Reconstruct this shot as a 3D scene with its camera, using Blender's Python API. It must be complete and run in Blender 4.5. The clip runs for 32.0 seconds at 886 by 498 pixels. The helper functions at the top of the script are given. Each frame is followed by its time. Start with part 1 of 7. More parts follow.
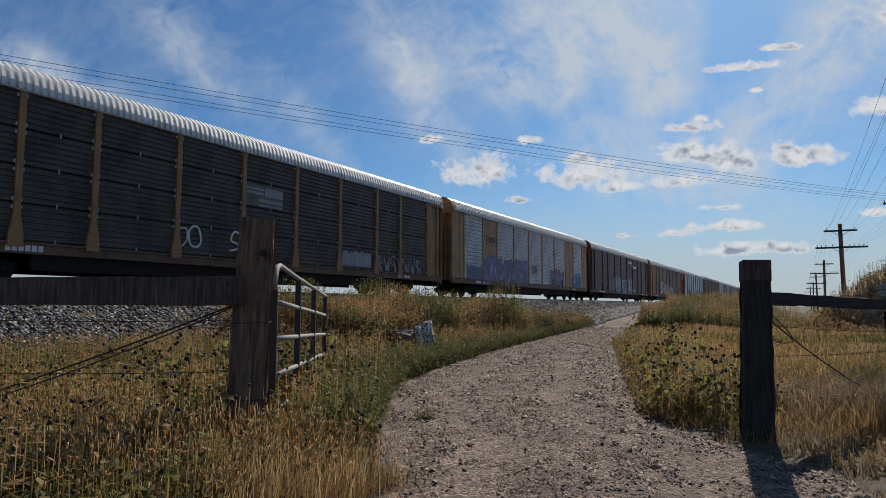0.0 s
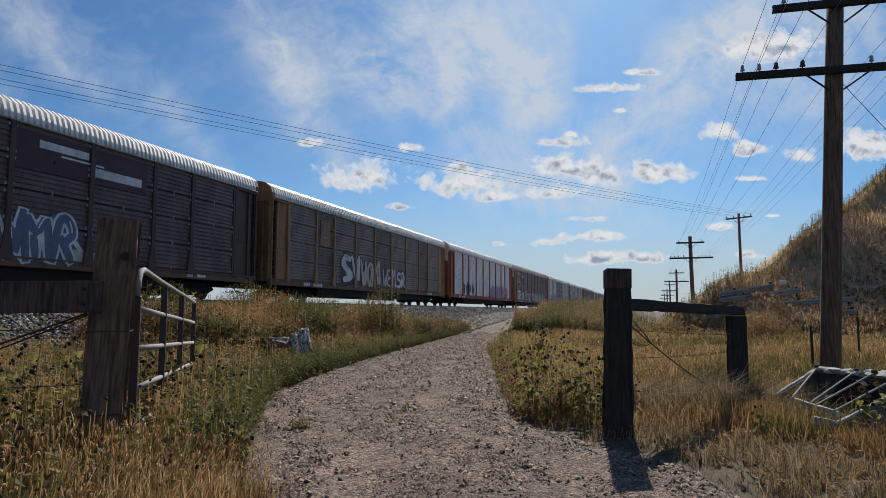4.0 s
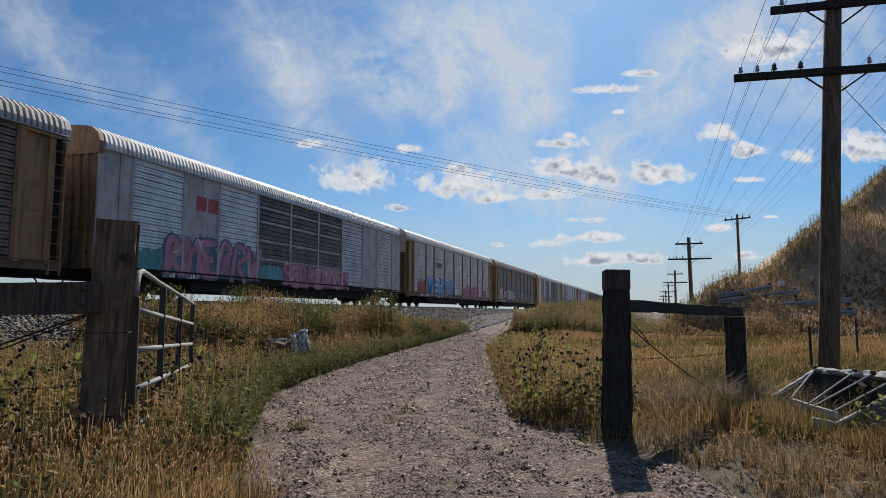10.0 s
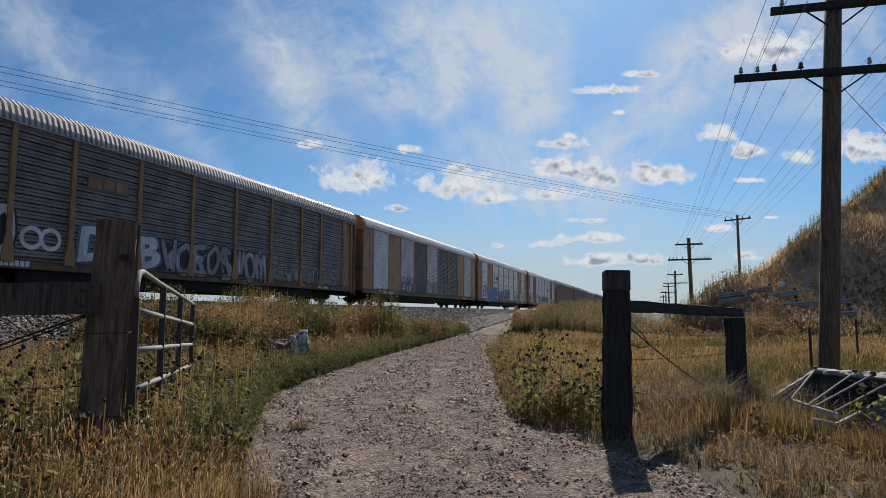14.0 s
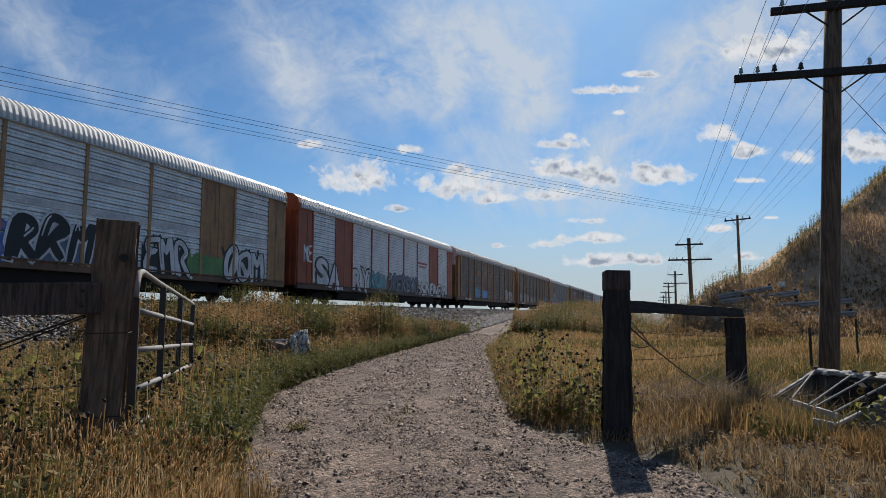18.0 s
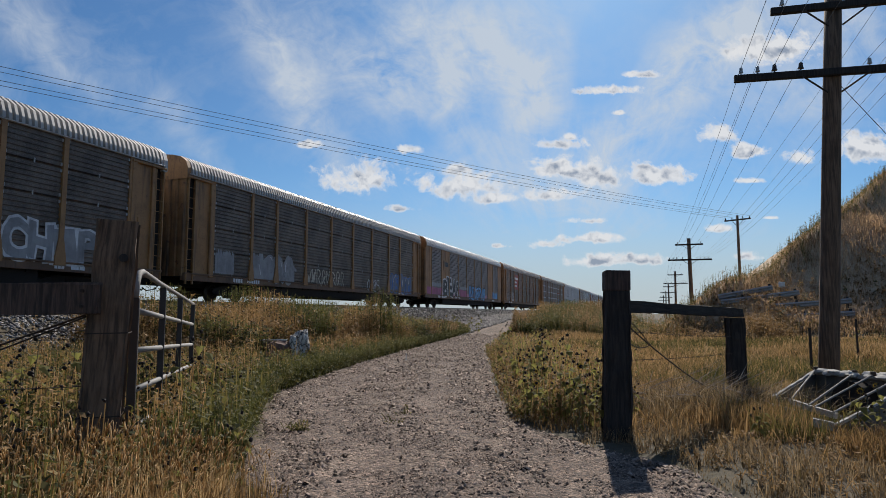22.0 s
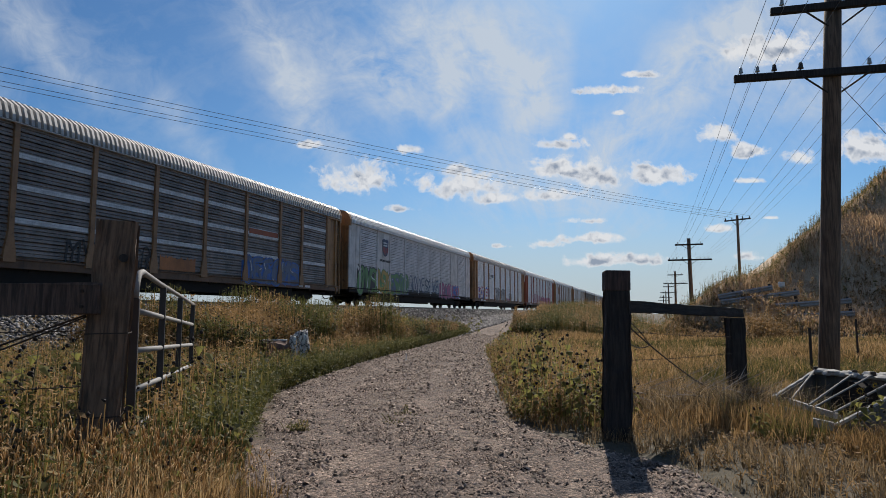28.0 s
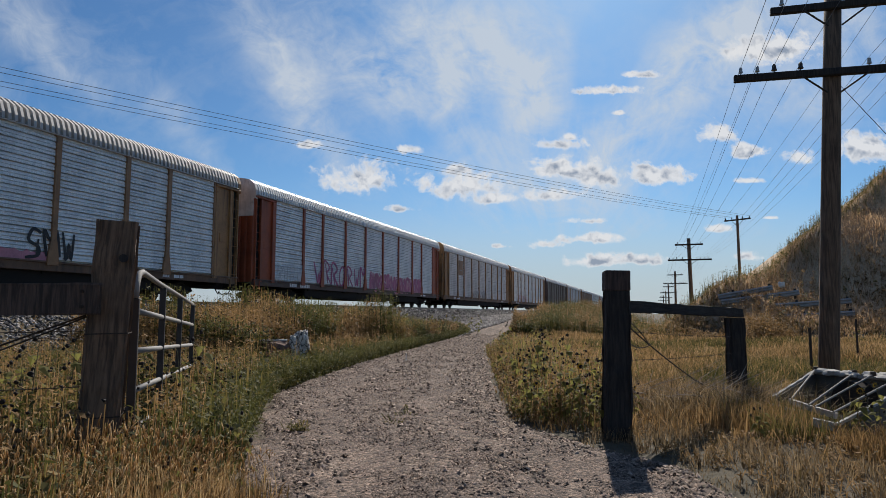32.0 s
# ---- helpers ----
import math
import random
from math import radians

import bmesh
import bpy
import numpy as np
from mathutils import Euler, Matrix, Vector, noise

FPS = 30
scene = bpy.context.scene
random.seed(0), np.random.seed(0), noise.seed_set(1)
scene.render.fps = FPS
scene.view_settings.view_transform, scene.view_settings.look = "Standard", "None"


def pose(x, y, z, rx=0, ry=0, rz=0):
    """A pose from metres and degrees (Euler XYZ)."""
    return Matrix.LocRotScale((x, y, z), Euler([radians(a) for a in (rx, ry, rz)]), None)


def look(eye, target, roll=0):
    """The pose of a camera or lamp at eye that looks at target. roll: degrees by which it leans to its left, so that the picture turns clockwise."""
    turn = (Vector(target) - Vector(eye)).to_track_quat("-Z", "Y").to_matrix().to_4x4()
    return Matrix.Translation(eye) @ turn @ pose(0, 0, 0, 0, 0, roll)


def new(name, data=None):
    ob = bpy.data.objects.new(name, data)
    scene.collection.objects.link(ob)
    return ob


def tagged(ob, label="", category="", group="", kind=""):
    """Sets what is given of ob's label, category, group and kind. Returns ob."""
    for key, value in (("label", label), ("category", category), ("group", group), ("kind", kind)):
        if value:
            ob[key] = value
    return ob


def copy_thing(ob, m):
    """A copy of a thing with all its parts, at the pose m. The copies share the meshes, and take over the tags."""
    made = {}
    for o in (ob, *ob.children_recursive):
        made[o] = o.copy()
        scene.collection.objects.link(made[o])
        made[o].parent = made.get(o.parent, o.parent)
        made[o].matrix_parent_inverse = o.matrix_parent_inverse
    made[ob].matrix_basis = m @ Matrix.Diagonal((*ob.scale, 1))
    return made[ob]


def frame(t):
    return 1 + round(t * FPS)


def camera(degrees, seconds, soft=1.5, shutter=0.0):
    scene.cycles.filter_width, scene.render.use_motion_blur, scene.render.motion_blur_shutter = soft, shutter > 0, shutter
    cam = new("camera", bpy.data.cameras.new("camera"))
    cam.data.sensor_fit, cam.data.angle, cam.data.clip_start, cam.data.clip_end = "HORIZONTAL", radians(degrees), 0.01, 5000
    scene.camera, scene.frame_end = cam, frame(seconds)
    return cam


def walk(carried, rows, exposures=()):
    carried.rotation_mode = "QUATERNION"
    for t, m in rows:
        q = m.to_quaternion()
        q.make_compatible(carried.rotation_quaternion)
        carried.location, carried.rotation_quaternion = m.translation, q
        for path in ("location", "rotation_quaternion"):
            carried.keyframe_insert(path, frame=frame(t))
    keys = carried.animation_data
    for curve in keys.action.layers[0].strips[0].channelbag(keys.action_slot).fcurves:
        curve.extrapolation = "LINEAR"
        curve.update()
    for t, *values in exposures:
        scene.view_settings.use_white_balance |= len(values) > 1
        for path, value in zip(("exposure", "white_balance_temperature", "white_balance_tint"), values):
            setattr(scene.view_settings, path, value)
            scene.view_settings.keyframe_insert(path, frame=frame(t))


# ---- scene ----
EYE = (0.0, 0.0, 1.35)
cam = camera(69.05, 32.0, soft=0.68)
walk(cam, [
    (0.0, pose(*EYE, 94.975, -0.171, 28.959)),
    (0.5, pose(*EYE, 95.106, -0.133, 25.120)),
    (1.0, pose(*EYE, 95.232, -0.069, 22.321)),
    (1.5, pose(*EYE, 95.354, -0.042, 20.445)),
    (2.0, pose(*EYE, 95.445, -0.014, 19.376)),
    (2.5, pose(*EYE, 95.490, -0.032, 18.795)),
    (3.0, pose(*EYE, 95.546, 0.025, 18.499)),
    (3.5, pose(*EYE, 95.549, 0.010, 18.338)),
    (5.5, pose(*EYE, 95.573, 0.024, 18.163)),
    (9.0, pose(*EYE, 95.640, 0.040, 18.147)),
    (18.0, pose(*EYE, 95.705, -0.016, 18.156)),
    (32.0, pose(*EYE, 95.730, 0.028, 18.149)),
], exposures=((0.0, -0.11), (1.0, -0.02), (2.0, 0.0), (32.0, 0.0)))

# ---- light: sun ahead and high, hazy blue sky with cloud ----
SUN_EL, SUN_AZ = radians(39), radians(-5)      # azimuth from +Y towards +X
sun_way = Vector((math.sin(SUN_AZ) * math.cos(SUN_EL), math.cos(SUN_AZ) * math.cos(SUN_EL), math.sin(SUN_EL)))
sun_data = bpy.data.lights.new("sun", "SUN")
sun_data.energy, sun_data.angle, sun_data.color = 5.0, radians(0.55), (1.0, 0.94, 0.84)
sun = new("sun", sun_data)
sun.matrix_world = look(sun_way * 50, (0, 0, 0))
scene.view_settings.exposure = 0.0
VIEW = radians(18.16)                          # the heading in which the camera comes to rest


class Nodes:
    """Short-hand for building a node tree."""

    def __init__(self, tree):
        self.t = tree
        tree.nodes.clear()

    def add(self, kind, ins=None):
        n = self.t.nodes.new(kind)
        for k, v in (ins or {}).items():
            if isinstance(v, bpy.types.NodeSocket):
                self.t.links.new(v, n.inputs[k])
            else:
                n.inputs[k].default_value = v
        return n

    def math(self, op, a, b=0.0, c=0.0, clamp=False):
        n = self.add("ShaderNodeMath", {0: a, 1: b, 2: c})
        n.operation, n.use_clamp = op, clamp
        return n.outputs[0]

    def vmath(self, op, a, b=(0, 0, 0), out=0, scale=None):
        n = self.add("ShaderNodeVectorMath", {0: a, 1: b})
        n.operation = op
        if scale is not None:
            n.inputs["Scale"].default_value = scale
        return n.outputs[out]

    def noise(self, vec, scale, detail=4.0, rough=0.55, dist=0.0):
        n = self.add("ShaderNodeTexNoise", {"Vector": vec, "Scale": scale, "Detail": detail, "Roughness": rough, "Distortion": dist})
        return n.outputs["Fac"]

    def remap(self, v, a, b, c=0.0, d=1.0, smooth=True):
        n = self.add("ShaderNodeMapRange", {"Value": v, "From Min": a, "From Max": b, "To Min": c, "To Max": d})
        n.interpolation_type = "SMOOTHSTEP" if smooth else "LINEAR"
        return n.outputs[0]

    def mix(self, f, a, b, blend="MIX"):
        n = self.add("ShaderNodeMix")
        n.data_type, n.blend_type = "RGBA", blend
        for k, v in ((0, f), (6, a), (7, b)):
            if isinstance(v, bpy.types.NodeSocket):
                self.t.links.new(v, n.inputs[k])
            else:
                n.inputs[k].default_value = v
        return n.outputs[2]

    def ramp(self, f, stops):
        n = self.add("ShaderNodeValToRGB", {0: f})
        e = n.color_ramp.elements
        while len(e) < len(stops):
            e.new(0.5)
        for el, (p, c) in zip(e, stops):
            el.position, el.color = p, (*c, 1)
        return n.outputs[0]


def make_sky():
    world = bpy.data.worlds.new("sky")
    scene.world = world
    world.use_nodes = True
    N = Nodes(world.node_tree)
    sky = N.add("ShaderNodeTexSky")
    sky.sky_type, sky.sun_disc, sky.sun_elevation, sky.sun_rotation = "NISHITA", False, SUN_EL, SUN_AZ
    sky.air_density, sky.dust_density, sky.ozone_density = 1.0, 0.6, 2.5
    way = N.add("ShaderNodeTexCoord").outputs["Generated"]
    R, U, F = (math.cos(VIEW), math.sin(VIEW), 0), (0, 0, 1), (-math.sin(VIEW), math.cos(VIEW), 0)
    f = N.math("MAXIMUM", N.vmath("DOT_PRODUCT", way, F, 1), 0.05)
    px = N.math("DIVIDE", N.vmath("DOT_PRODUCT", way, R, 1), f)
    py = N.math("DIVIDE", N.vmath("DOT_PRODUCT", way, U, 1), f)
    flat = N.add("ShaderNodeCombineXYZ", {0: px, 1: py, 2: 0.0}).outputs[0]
    # high cirrus: long soft fibres that fan out from low in the middle
    drift = N.add("ShaderNodeTexNoise", {"Vector": flat, "Scale": 3.2, "Detail": 4.0}).outputs["Color"]
    bent = N.vmath("ADD", flat, N.vmath("SCALE", drift, scale=0.16))
    fan = N.math("ARCTAN2", N.math("SUBTRACT", py, 0.02), N.math("SUBTRACT", px, 0.19))
    rad = N.vmath("DISTANCE", flat, (0.19, 0.02, 0), 1)
    polar = N.add("ShaderNodeCombineXYZ", {0: N.math("MULTIPLY", fan, 2.6), 1: N.math("MULTIPLY", rad, 1.5), 2: 0.0}).outputs[0]
    streak = N.noise(N.vmath("ADD", polar, N.vmath("SCALE", drift, scale=0.7)), 2.6, 8.0, 0.62, 0.2)
    thread = N.noise(bent, 6.0, 10.0, 0.62, 0.5)
    fine = N.noise(N.vmath("MULTIPLY", bent, (1.0, 1.3, 1.0)), 17.0, 8.0, 0.66, 0.7)
    cover = None
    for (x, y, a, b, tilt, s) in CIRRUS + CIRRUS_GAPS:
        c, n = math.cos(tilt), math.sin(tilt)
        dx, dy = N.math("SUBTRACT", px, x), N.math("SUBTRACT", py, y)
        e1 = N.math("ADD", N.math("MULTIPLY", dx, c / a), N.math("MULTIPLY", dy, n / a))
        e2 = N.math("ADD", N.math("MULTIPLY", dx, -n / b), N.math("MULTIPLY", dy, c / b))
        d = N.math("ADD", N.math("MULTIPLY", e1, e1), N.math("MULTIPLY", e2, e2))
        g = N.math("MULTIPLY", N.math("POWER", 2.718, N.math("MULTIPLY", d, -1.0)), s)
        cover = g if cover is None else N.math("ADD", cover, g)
    cover = N.math("MAXIMUM", cover, 0.0)
    grain = N.math("ADD", N.math("MULTIPLY", N.math("SUBTRACT", streak, 0.5), 1.4), N.math("ADD", N.math("MULTIPLY", N.math("SUBTRACT", thread, 0.5), 2.3), N.math("MULTIPLY", N.math("SUBTRACT", fine, 0.5), 1.5)))
    body = N.math("MULTIPLY", N.math("MINIMUM", N.math("ADD", cover, 0.03), 0.95), N.math("ADD", grain, 0.76))
    cirrus = N.remap(N.math("ADD", body, N.math("MULTIPLY", grain, 0.14)), 0.0, 0.80, 0.0, 0.84, False)
    cirrus = N.math("MINIMUM", N.math("MAXIMUM", cirrus, 0.0), 0.84)
    # low bank of haze over the horizon
    haze = N.remap(py, 0.0, 0.24, 0.33, 0.0)
    cirrus = N.math("MAXIMUM", cirrus, haze)
    # fair-weather cumulus: lit from above, grey below
    lump = N.noise(flat, 25.0, 8.0, 0.58, 0.5)
    form = N.noise(flat, 34.0, 3.0, 0.5, 0.3)
    above = N.noise(N.vmath("ADD", flat, (0.003, 0.011, 0.0)), 34.0, 3.0, 0.5, 0.3)
    curl = N.noise(flat, 85.0, 5.0, 0.6)
    puff, under = None, None
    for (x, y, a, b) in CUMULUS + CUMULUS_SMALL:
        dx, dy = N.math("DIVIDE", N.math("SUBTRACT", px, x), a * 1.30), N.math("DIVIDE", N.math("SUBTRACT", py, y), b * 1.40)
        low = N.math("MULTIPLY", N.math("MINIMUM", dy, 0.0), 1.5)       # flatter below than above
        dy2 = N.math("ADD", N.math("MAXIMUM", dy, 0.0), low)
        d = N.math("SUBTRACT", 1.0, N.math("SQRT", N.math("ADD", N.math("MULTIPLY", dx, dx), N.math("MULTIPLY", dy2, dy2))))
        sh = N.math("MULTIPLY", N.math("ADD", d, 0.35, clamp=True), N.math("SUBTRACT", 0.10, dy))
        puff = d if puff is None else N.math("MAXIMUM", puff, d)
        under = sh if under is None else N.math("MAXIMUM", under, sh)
    edge = N.math("ADD", puff, N.math("ADD", N.math("MULTIPLY", N.math("SUBTRACT", lump, 0.5), 2.6), N.math("MULTIPLY", N.math("SUBTRACT", curl, 0.5), 0.9)))
    cumulus = N.math("MULTIPLY", N.remap(edge, 0.0, 0.62, 0.0, 0.95), N.remap(puff, -0.45, 0.05))
    slope = N.math("SUBTRACT", form, above)                             # falls off upwards on the sunlit tops
    dim = N.math("ADD", N.math("MULTIPLY", under, 1.1), N.math("SUBTRACT", 0.22, N.math("MULTIPLY", slope, 4.5)), clamp=True)
    thick = N.math("MULTIPLY", N.remap(edge, 0.25, 0.95), dim, clamp=True)
    white = N.mix(thick, (0.74, 0.75, 0.77, 1), (0.27, 0.32, 0.41, 1))
    blue = N.mix(1.0, sky.outputs[0], (SKY_GAIN[0], SKY_GAIN[1], SKY_GAIN[2], 1), "MULTIPLY")
    col = N.mix(cirrus, blue, (0.57, 0.625, 0.69, 1))
    murk = N.remap(py, 0.0, 0.20, 0.72, 0.0)
    col = N.mix(murk, col, (0.46, 0.505, 0.56, 1))
    col = N.mix(cumulus, col, white)
    # only sky ahead carries drawn cloud; elsewhere a thin even veil
    ahead = N.remap(N.vmath("DOT_PRODUCT", way, F, 1), 0.10, 0.45)
    veil = N.mix(0.08, blue, (0.57, 0.625, 0.69, 1))
    col = N.mix(ahead, veil, col)
    bg = N.add("ShaderNodeBackground", {0: col, 1: 1.0})
    out = N.add("ShaderNodeOutputWorld", {0: bg.outputs[0]})


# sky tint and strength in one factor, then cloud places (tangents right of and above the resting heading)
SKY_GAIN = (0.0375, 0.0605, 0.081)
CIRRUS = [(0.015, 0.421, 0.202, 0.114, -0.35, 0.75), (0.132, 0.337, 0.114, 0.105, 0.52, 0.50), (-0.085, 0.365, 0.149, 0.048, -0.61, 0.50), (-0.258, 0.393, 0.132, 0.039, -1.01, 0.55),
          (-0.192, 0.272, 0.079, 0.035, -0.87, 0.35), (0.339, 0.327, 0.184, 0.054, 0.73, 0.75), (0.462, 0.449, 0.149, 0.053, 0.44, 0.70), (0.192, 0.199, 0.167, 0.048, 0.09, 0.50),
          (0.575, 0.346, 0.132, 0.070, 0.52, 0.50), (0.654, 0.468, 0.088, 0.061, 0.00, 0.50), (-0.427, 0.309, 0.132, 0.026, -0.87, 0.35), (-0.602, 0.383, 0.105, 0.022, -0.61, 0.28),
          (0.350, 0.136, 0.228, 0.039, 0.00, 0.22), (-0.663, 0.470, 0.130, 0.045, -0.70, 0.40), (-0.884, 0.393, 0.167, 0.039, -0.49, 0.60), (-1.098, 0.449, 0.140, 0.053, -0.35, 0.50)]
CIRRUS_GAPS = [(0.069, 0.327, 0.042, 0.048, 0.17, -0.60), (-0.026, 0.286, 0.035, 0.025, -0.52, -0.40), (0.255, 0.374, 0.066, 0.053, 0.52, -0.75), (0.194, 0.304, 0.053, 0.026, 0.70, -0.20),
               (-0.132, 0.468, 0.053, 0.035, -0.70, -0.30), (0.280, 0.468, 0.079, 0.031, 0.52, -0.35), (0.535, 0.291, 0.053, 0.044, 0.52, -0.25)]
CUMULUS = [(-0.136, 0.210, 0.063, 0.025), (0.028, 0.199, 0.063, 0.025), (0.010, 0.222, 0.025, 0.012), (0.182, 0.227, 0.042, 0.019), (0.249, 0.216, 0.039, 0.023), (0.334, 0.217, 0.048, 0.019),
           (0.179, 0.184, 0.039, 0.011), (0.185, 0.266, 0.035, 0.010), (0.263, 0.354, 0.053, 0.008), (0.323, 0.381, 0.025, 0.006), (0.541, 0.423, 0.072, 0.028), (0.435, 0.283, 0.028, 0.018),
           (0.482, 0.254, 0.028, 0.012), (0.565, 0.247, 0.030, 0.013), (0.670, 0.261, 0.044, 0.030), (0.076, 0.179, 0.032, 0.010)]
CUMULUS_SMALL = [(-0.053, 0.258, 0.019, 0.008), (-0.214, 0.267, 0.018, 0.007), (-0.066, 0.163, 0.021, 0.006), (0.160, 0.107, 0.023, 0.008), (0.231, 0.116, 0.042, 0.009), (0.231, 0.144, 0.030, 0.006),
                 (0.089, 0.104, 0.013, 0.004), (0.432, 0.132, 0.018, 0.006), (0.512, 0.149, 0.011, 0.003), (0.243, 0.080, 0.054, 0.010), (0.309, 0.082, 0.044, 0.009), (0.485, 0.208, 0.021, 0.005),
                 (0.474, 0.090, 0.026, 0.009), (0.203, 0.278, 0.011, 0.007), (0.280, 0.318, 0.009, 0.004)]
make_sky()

# ---- materials ----
def material(name, build, rough=0.8, metal=0.0):
    """A principled material; build(N, p) gives the colour socket or value, and may link bump and gloss."""
    m = bpy.data.materials.new(name)
    m.use_nodes = True
    N = Nodes(m.node_tree)
    bsdf = N.add("ShaderNodeBsdfPrincipled", {"Roughness": rough, "Metallic": metal})
    N.bsdf = bsdf
    p = N.add("ShaderNodeTexCoord").outputs["Object"]
    colour = build(N, p)
    if isinstance(colour, bpy.types.NodeSocket):
        N.t.links.new(colour, bsdf.inputs["Base Color"])
    else:
        bsdf.inputs["Base Color"].default_value = (*colour, 1)
    N.add("ShaderNodeOutputMaterial", {0: bsdf.outputs[0]})
    return m


def bump(N, height, strength=0.4, dist=0.02):
    b = N.add("ShaderNodeBump", {"Height": height, "Strength": strength, "Distance": dist})
    N.t.links.new(b.outputs[0], N.bsdf.inputs["Normal"])


def c4(c, k=1.0):
    return (c[0] * k, c[1] * k, c[2] * k, 1)


def paint(name, col, dirt=(0.045, 0.032, 0.024), wear=0.5, rough=0.6):
    """Weathered rolling-stock paint: grime runs downward, rust blooms, chalky patches."""
    def build(N, p):
        run = N.vmath("MULTIPLY", p, (1.5, 1.5, 0.12))
        streak = N.noise(run, 3.0, 5.0, 0.6)
        blot = N.noise(p, 1.1, 6.0, 0.7)
        rust = N.noise(p, 3.7, 8.0, 0.72, 0.3)
        speck = N.noise(p, 22.0, 3.0, 0.6)
        a = N.mix(N.remap(blot, 0.35, 0.70, 0.0, 0.75), c4(col, 1.08), c4(col, 0.52))
        a = N.mix(N.math("MULTIPLY", N.remap(streak, 0.48, 0.74), wear), a, c4(dirt))
        a = N.mix(N.math("MULTIPLY", N.remap(rust, 0.56, 0.68), 0.9 * wear), a, (0.075, 0.036, 0.022, 1))
        a = N.mix(N.math("MULTIPLY", N.remap(speck, 0.60, 0.72), 0.7 * wear), a, c4(dirt, 1.2))
        bump(N, speck, 0.12, 0.01)
        return a
    return material(name, build, rough)


def screen_metal(name, light, dark, rough=0.55):
    """Perforated galvanised screens: mottled zinc with grime and rows of holes."""
    light, dark = [(c[0] * 1.16, c[1] * 1.0, c[2] * 0.86) for c in (light, dark)]

    def build(N, p):
        blot = N.noise(p, 0.7, 6.0, 0.7)
        run = N.noise(N.vmath("MULTIPLY", p, (2.0, 2.0, 0.15)), 3.5, 4.0, 0.6)
        fine = N.noise(N.vmath("MULTIPLY", p, (1.0, 1.0, 3.0)), 9.0, 3.0, 0.7)
        spot = N.noise(p, 13.0, 4.0, 0.7)
        holes = N.add("ShaderNodeTexVoronoi", {"Vector": p, "Scale": 13.0, "Randomness": 0.12}).outputs["Distance"]
        a = N.mix(N.remap(blot, 0.33, 0.68), c4(light), c4(dark))
        a = N.mix(N.math("MULTIPLY", N.remap(run, 0.45, 0.75), 0.45), a, c4(dark, 0.8))
        a = N.mix(N.remap(fine, 0.48, 0.72, 0.0, 0.6), a, c4(light, 1.35))
        a = N.mix(N.remap(spot, 0.58, 0.68, 0.0, 0.5), a, c4(dark, 0.6))
        a = N.mix(N.math("MULTIPLY", N.remap(holes, 0.34, 0.18), 0.35), a, c4(dark, 0.4))
        bump(N, fine, 0.2, 0.01)
        return a
    return material(name, build, rough, 0.05)


def plain(name, col, rough=0.7, metal=0.0, amount=0.35, scale=6.0):
    def build(N, p):
        n = N.noise(p, scale, 5.0, 0.65)
        fine = N.noise(p, scale * 9, 3.0, 0.6)
        a = N.mix(N.remap(n, 0.3, 0.7, 0.0, amount), c4(col), c4(col, 0.55))
        a = N.mix(N.remap(fine, 0.5, 0.8, 0.0, amount * 0.7), a, c4(col, 1.35))
        bump(N, fine, 0.15, 0.01)
        return a
    return material(name, build, rough, metal)


def blade_mat(name, stops, rough=0.75, through_light=0.42):
    """Grass and leaves: each blade its own tone."""
    def build(N, p):
        r = N.add("ShaderNodeNewGeometry").outputs["Random Per Island"]
        big = N.noise(p, 0.35, 4.0, 0.6)
        f = N.math("ADD", N.math("MULTIPLY", r, 0.8), N.math("MULTIPLY", N.math("SUBTRACT", big, 0.40), 1.0), clamp=True)
        N.bsdf.inputs["Specular IOR Level"].default_value = 0.25
        return N.ramp(f, stops)
    m = material(name, build, rough)
    N = m.node_tree
    bsdf = next(n for n in N.nodes if n.type == "BSDF_PRINCIPLED")
    out = next(n for n in N.nodes if n.type == "OUTPUT_MATERIAL")
    thin, mix = N.nodes.new("ShaderNodeBsdfTranslucent"), N.nodes.new("ShaderNodeMixShader")
    N.links.new(bsdf.inputs["Base Color"].links[0].from_socket, thin.inputs[0])
    mix.inputs[0].default_value = through_light
    N.links.new(bsdf.outputs[0], mix.inputs[1])
    N.links.new(thin.outputs[0], mix.inputs[2])
    N.links.new(mix.outputs[0], out.inputs[0])
    return m


def timber(name, col, dark, axis_scale):
    def build(N, p):
        g = N.noise(N.vmath("MULTIPLY", p, axis_scale), 6.0, 7.0, 0.65, 0.4)
        b = N.noise(p, 2.2, 4.0, 0.6)
        a = N.mix(N.remap(g, 0.35, 0.68), c4(dark), c4(col))
        a = N.mix(N.remap(b, 0.45, 0.75, 0.0, 0.5), a, c4(dark, 0.7))
        bump(N, g, 0.7, 0.02)
        return a
    return material(name, build, 0.85)


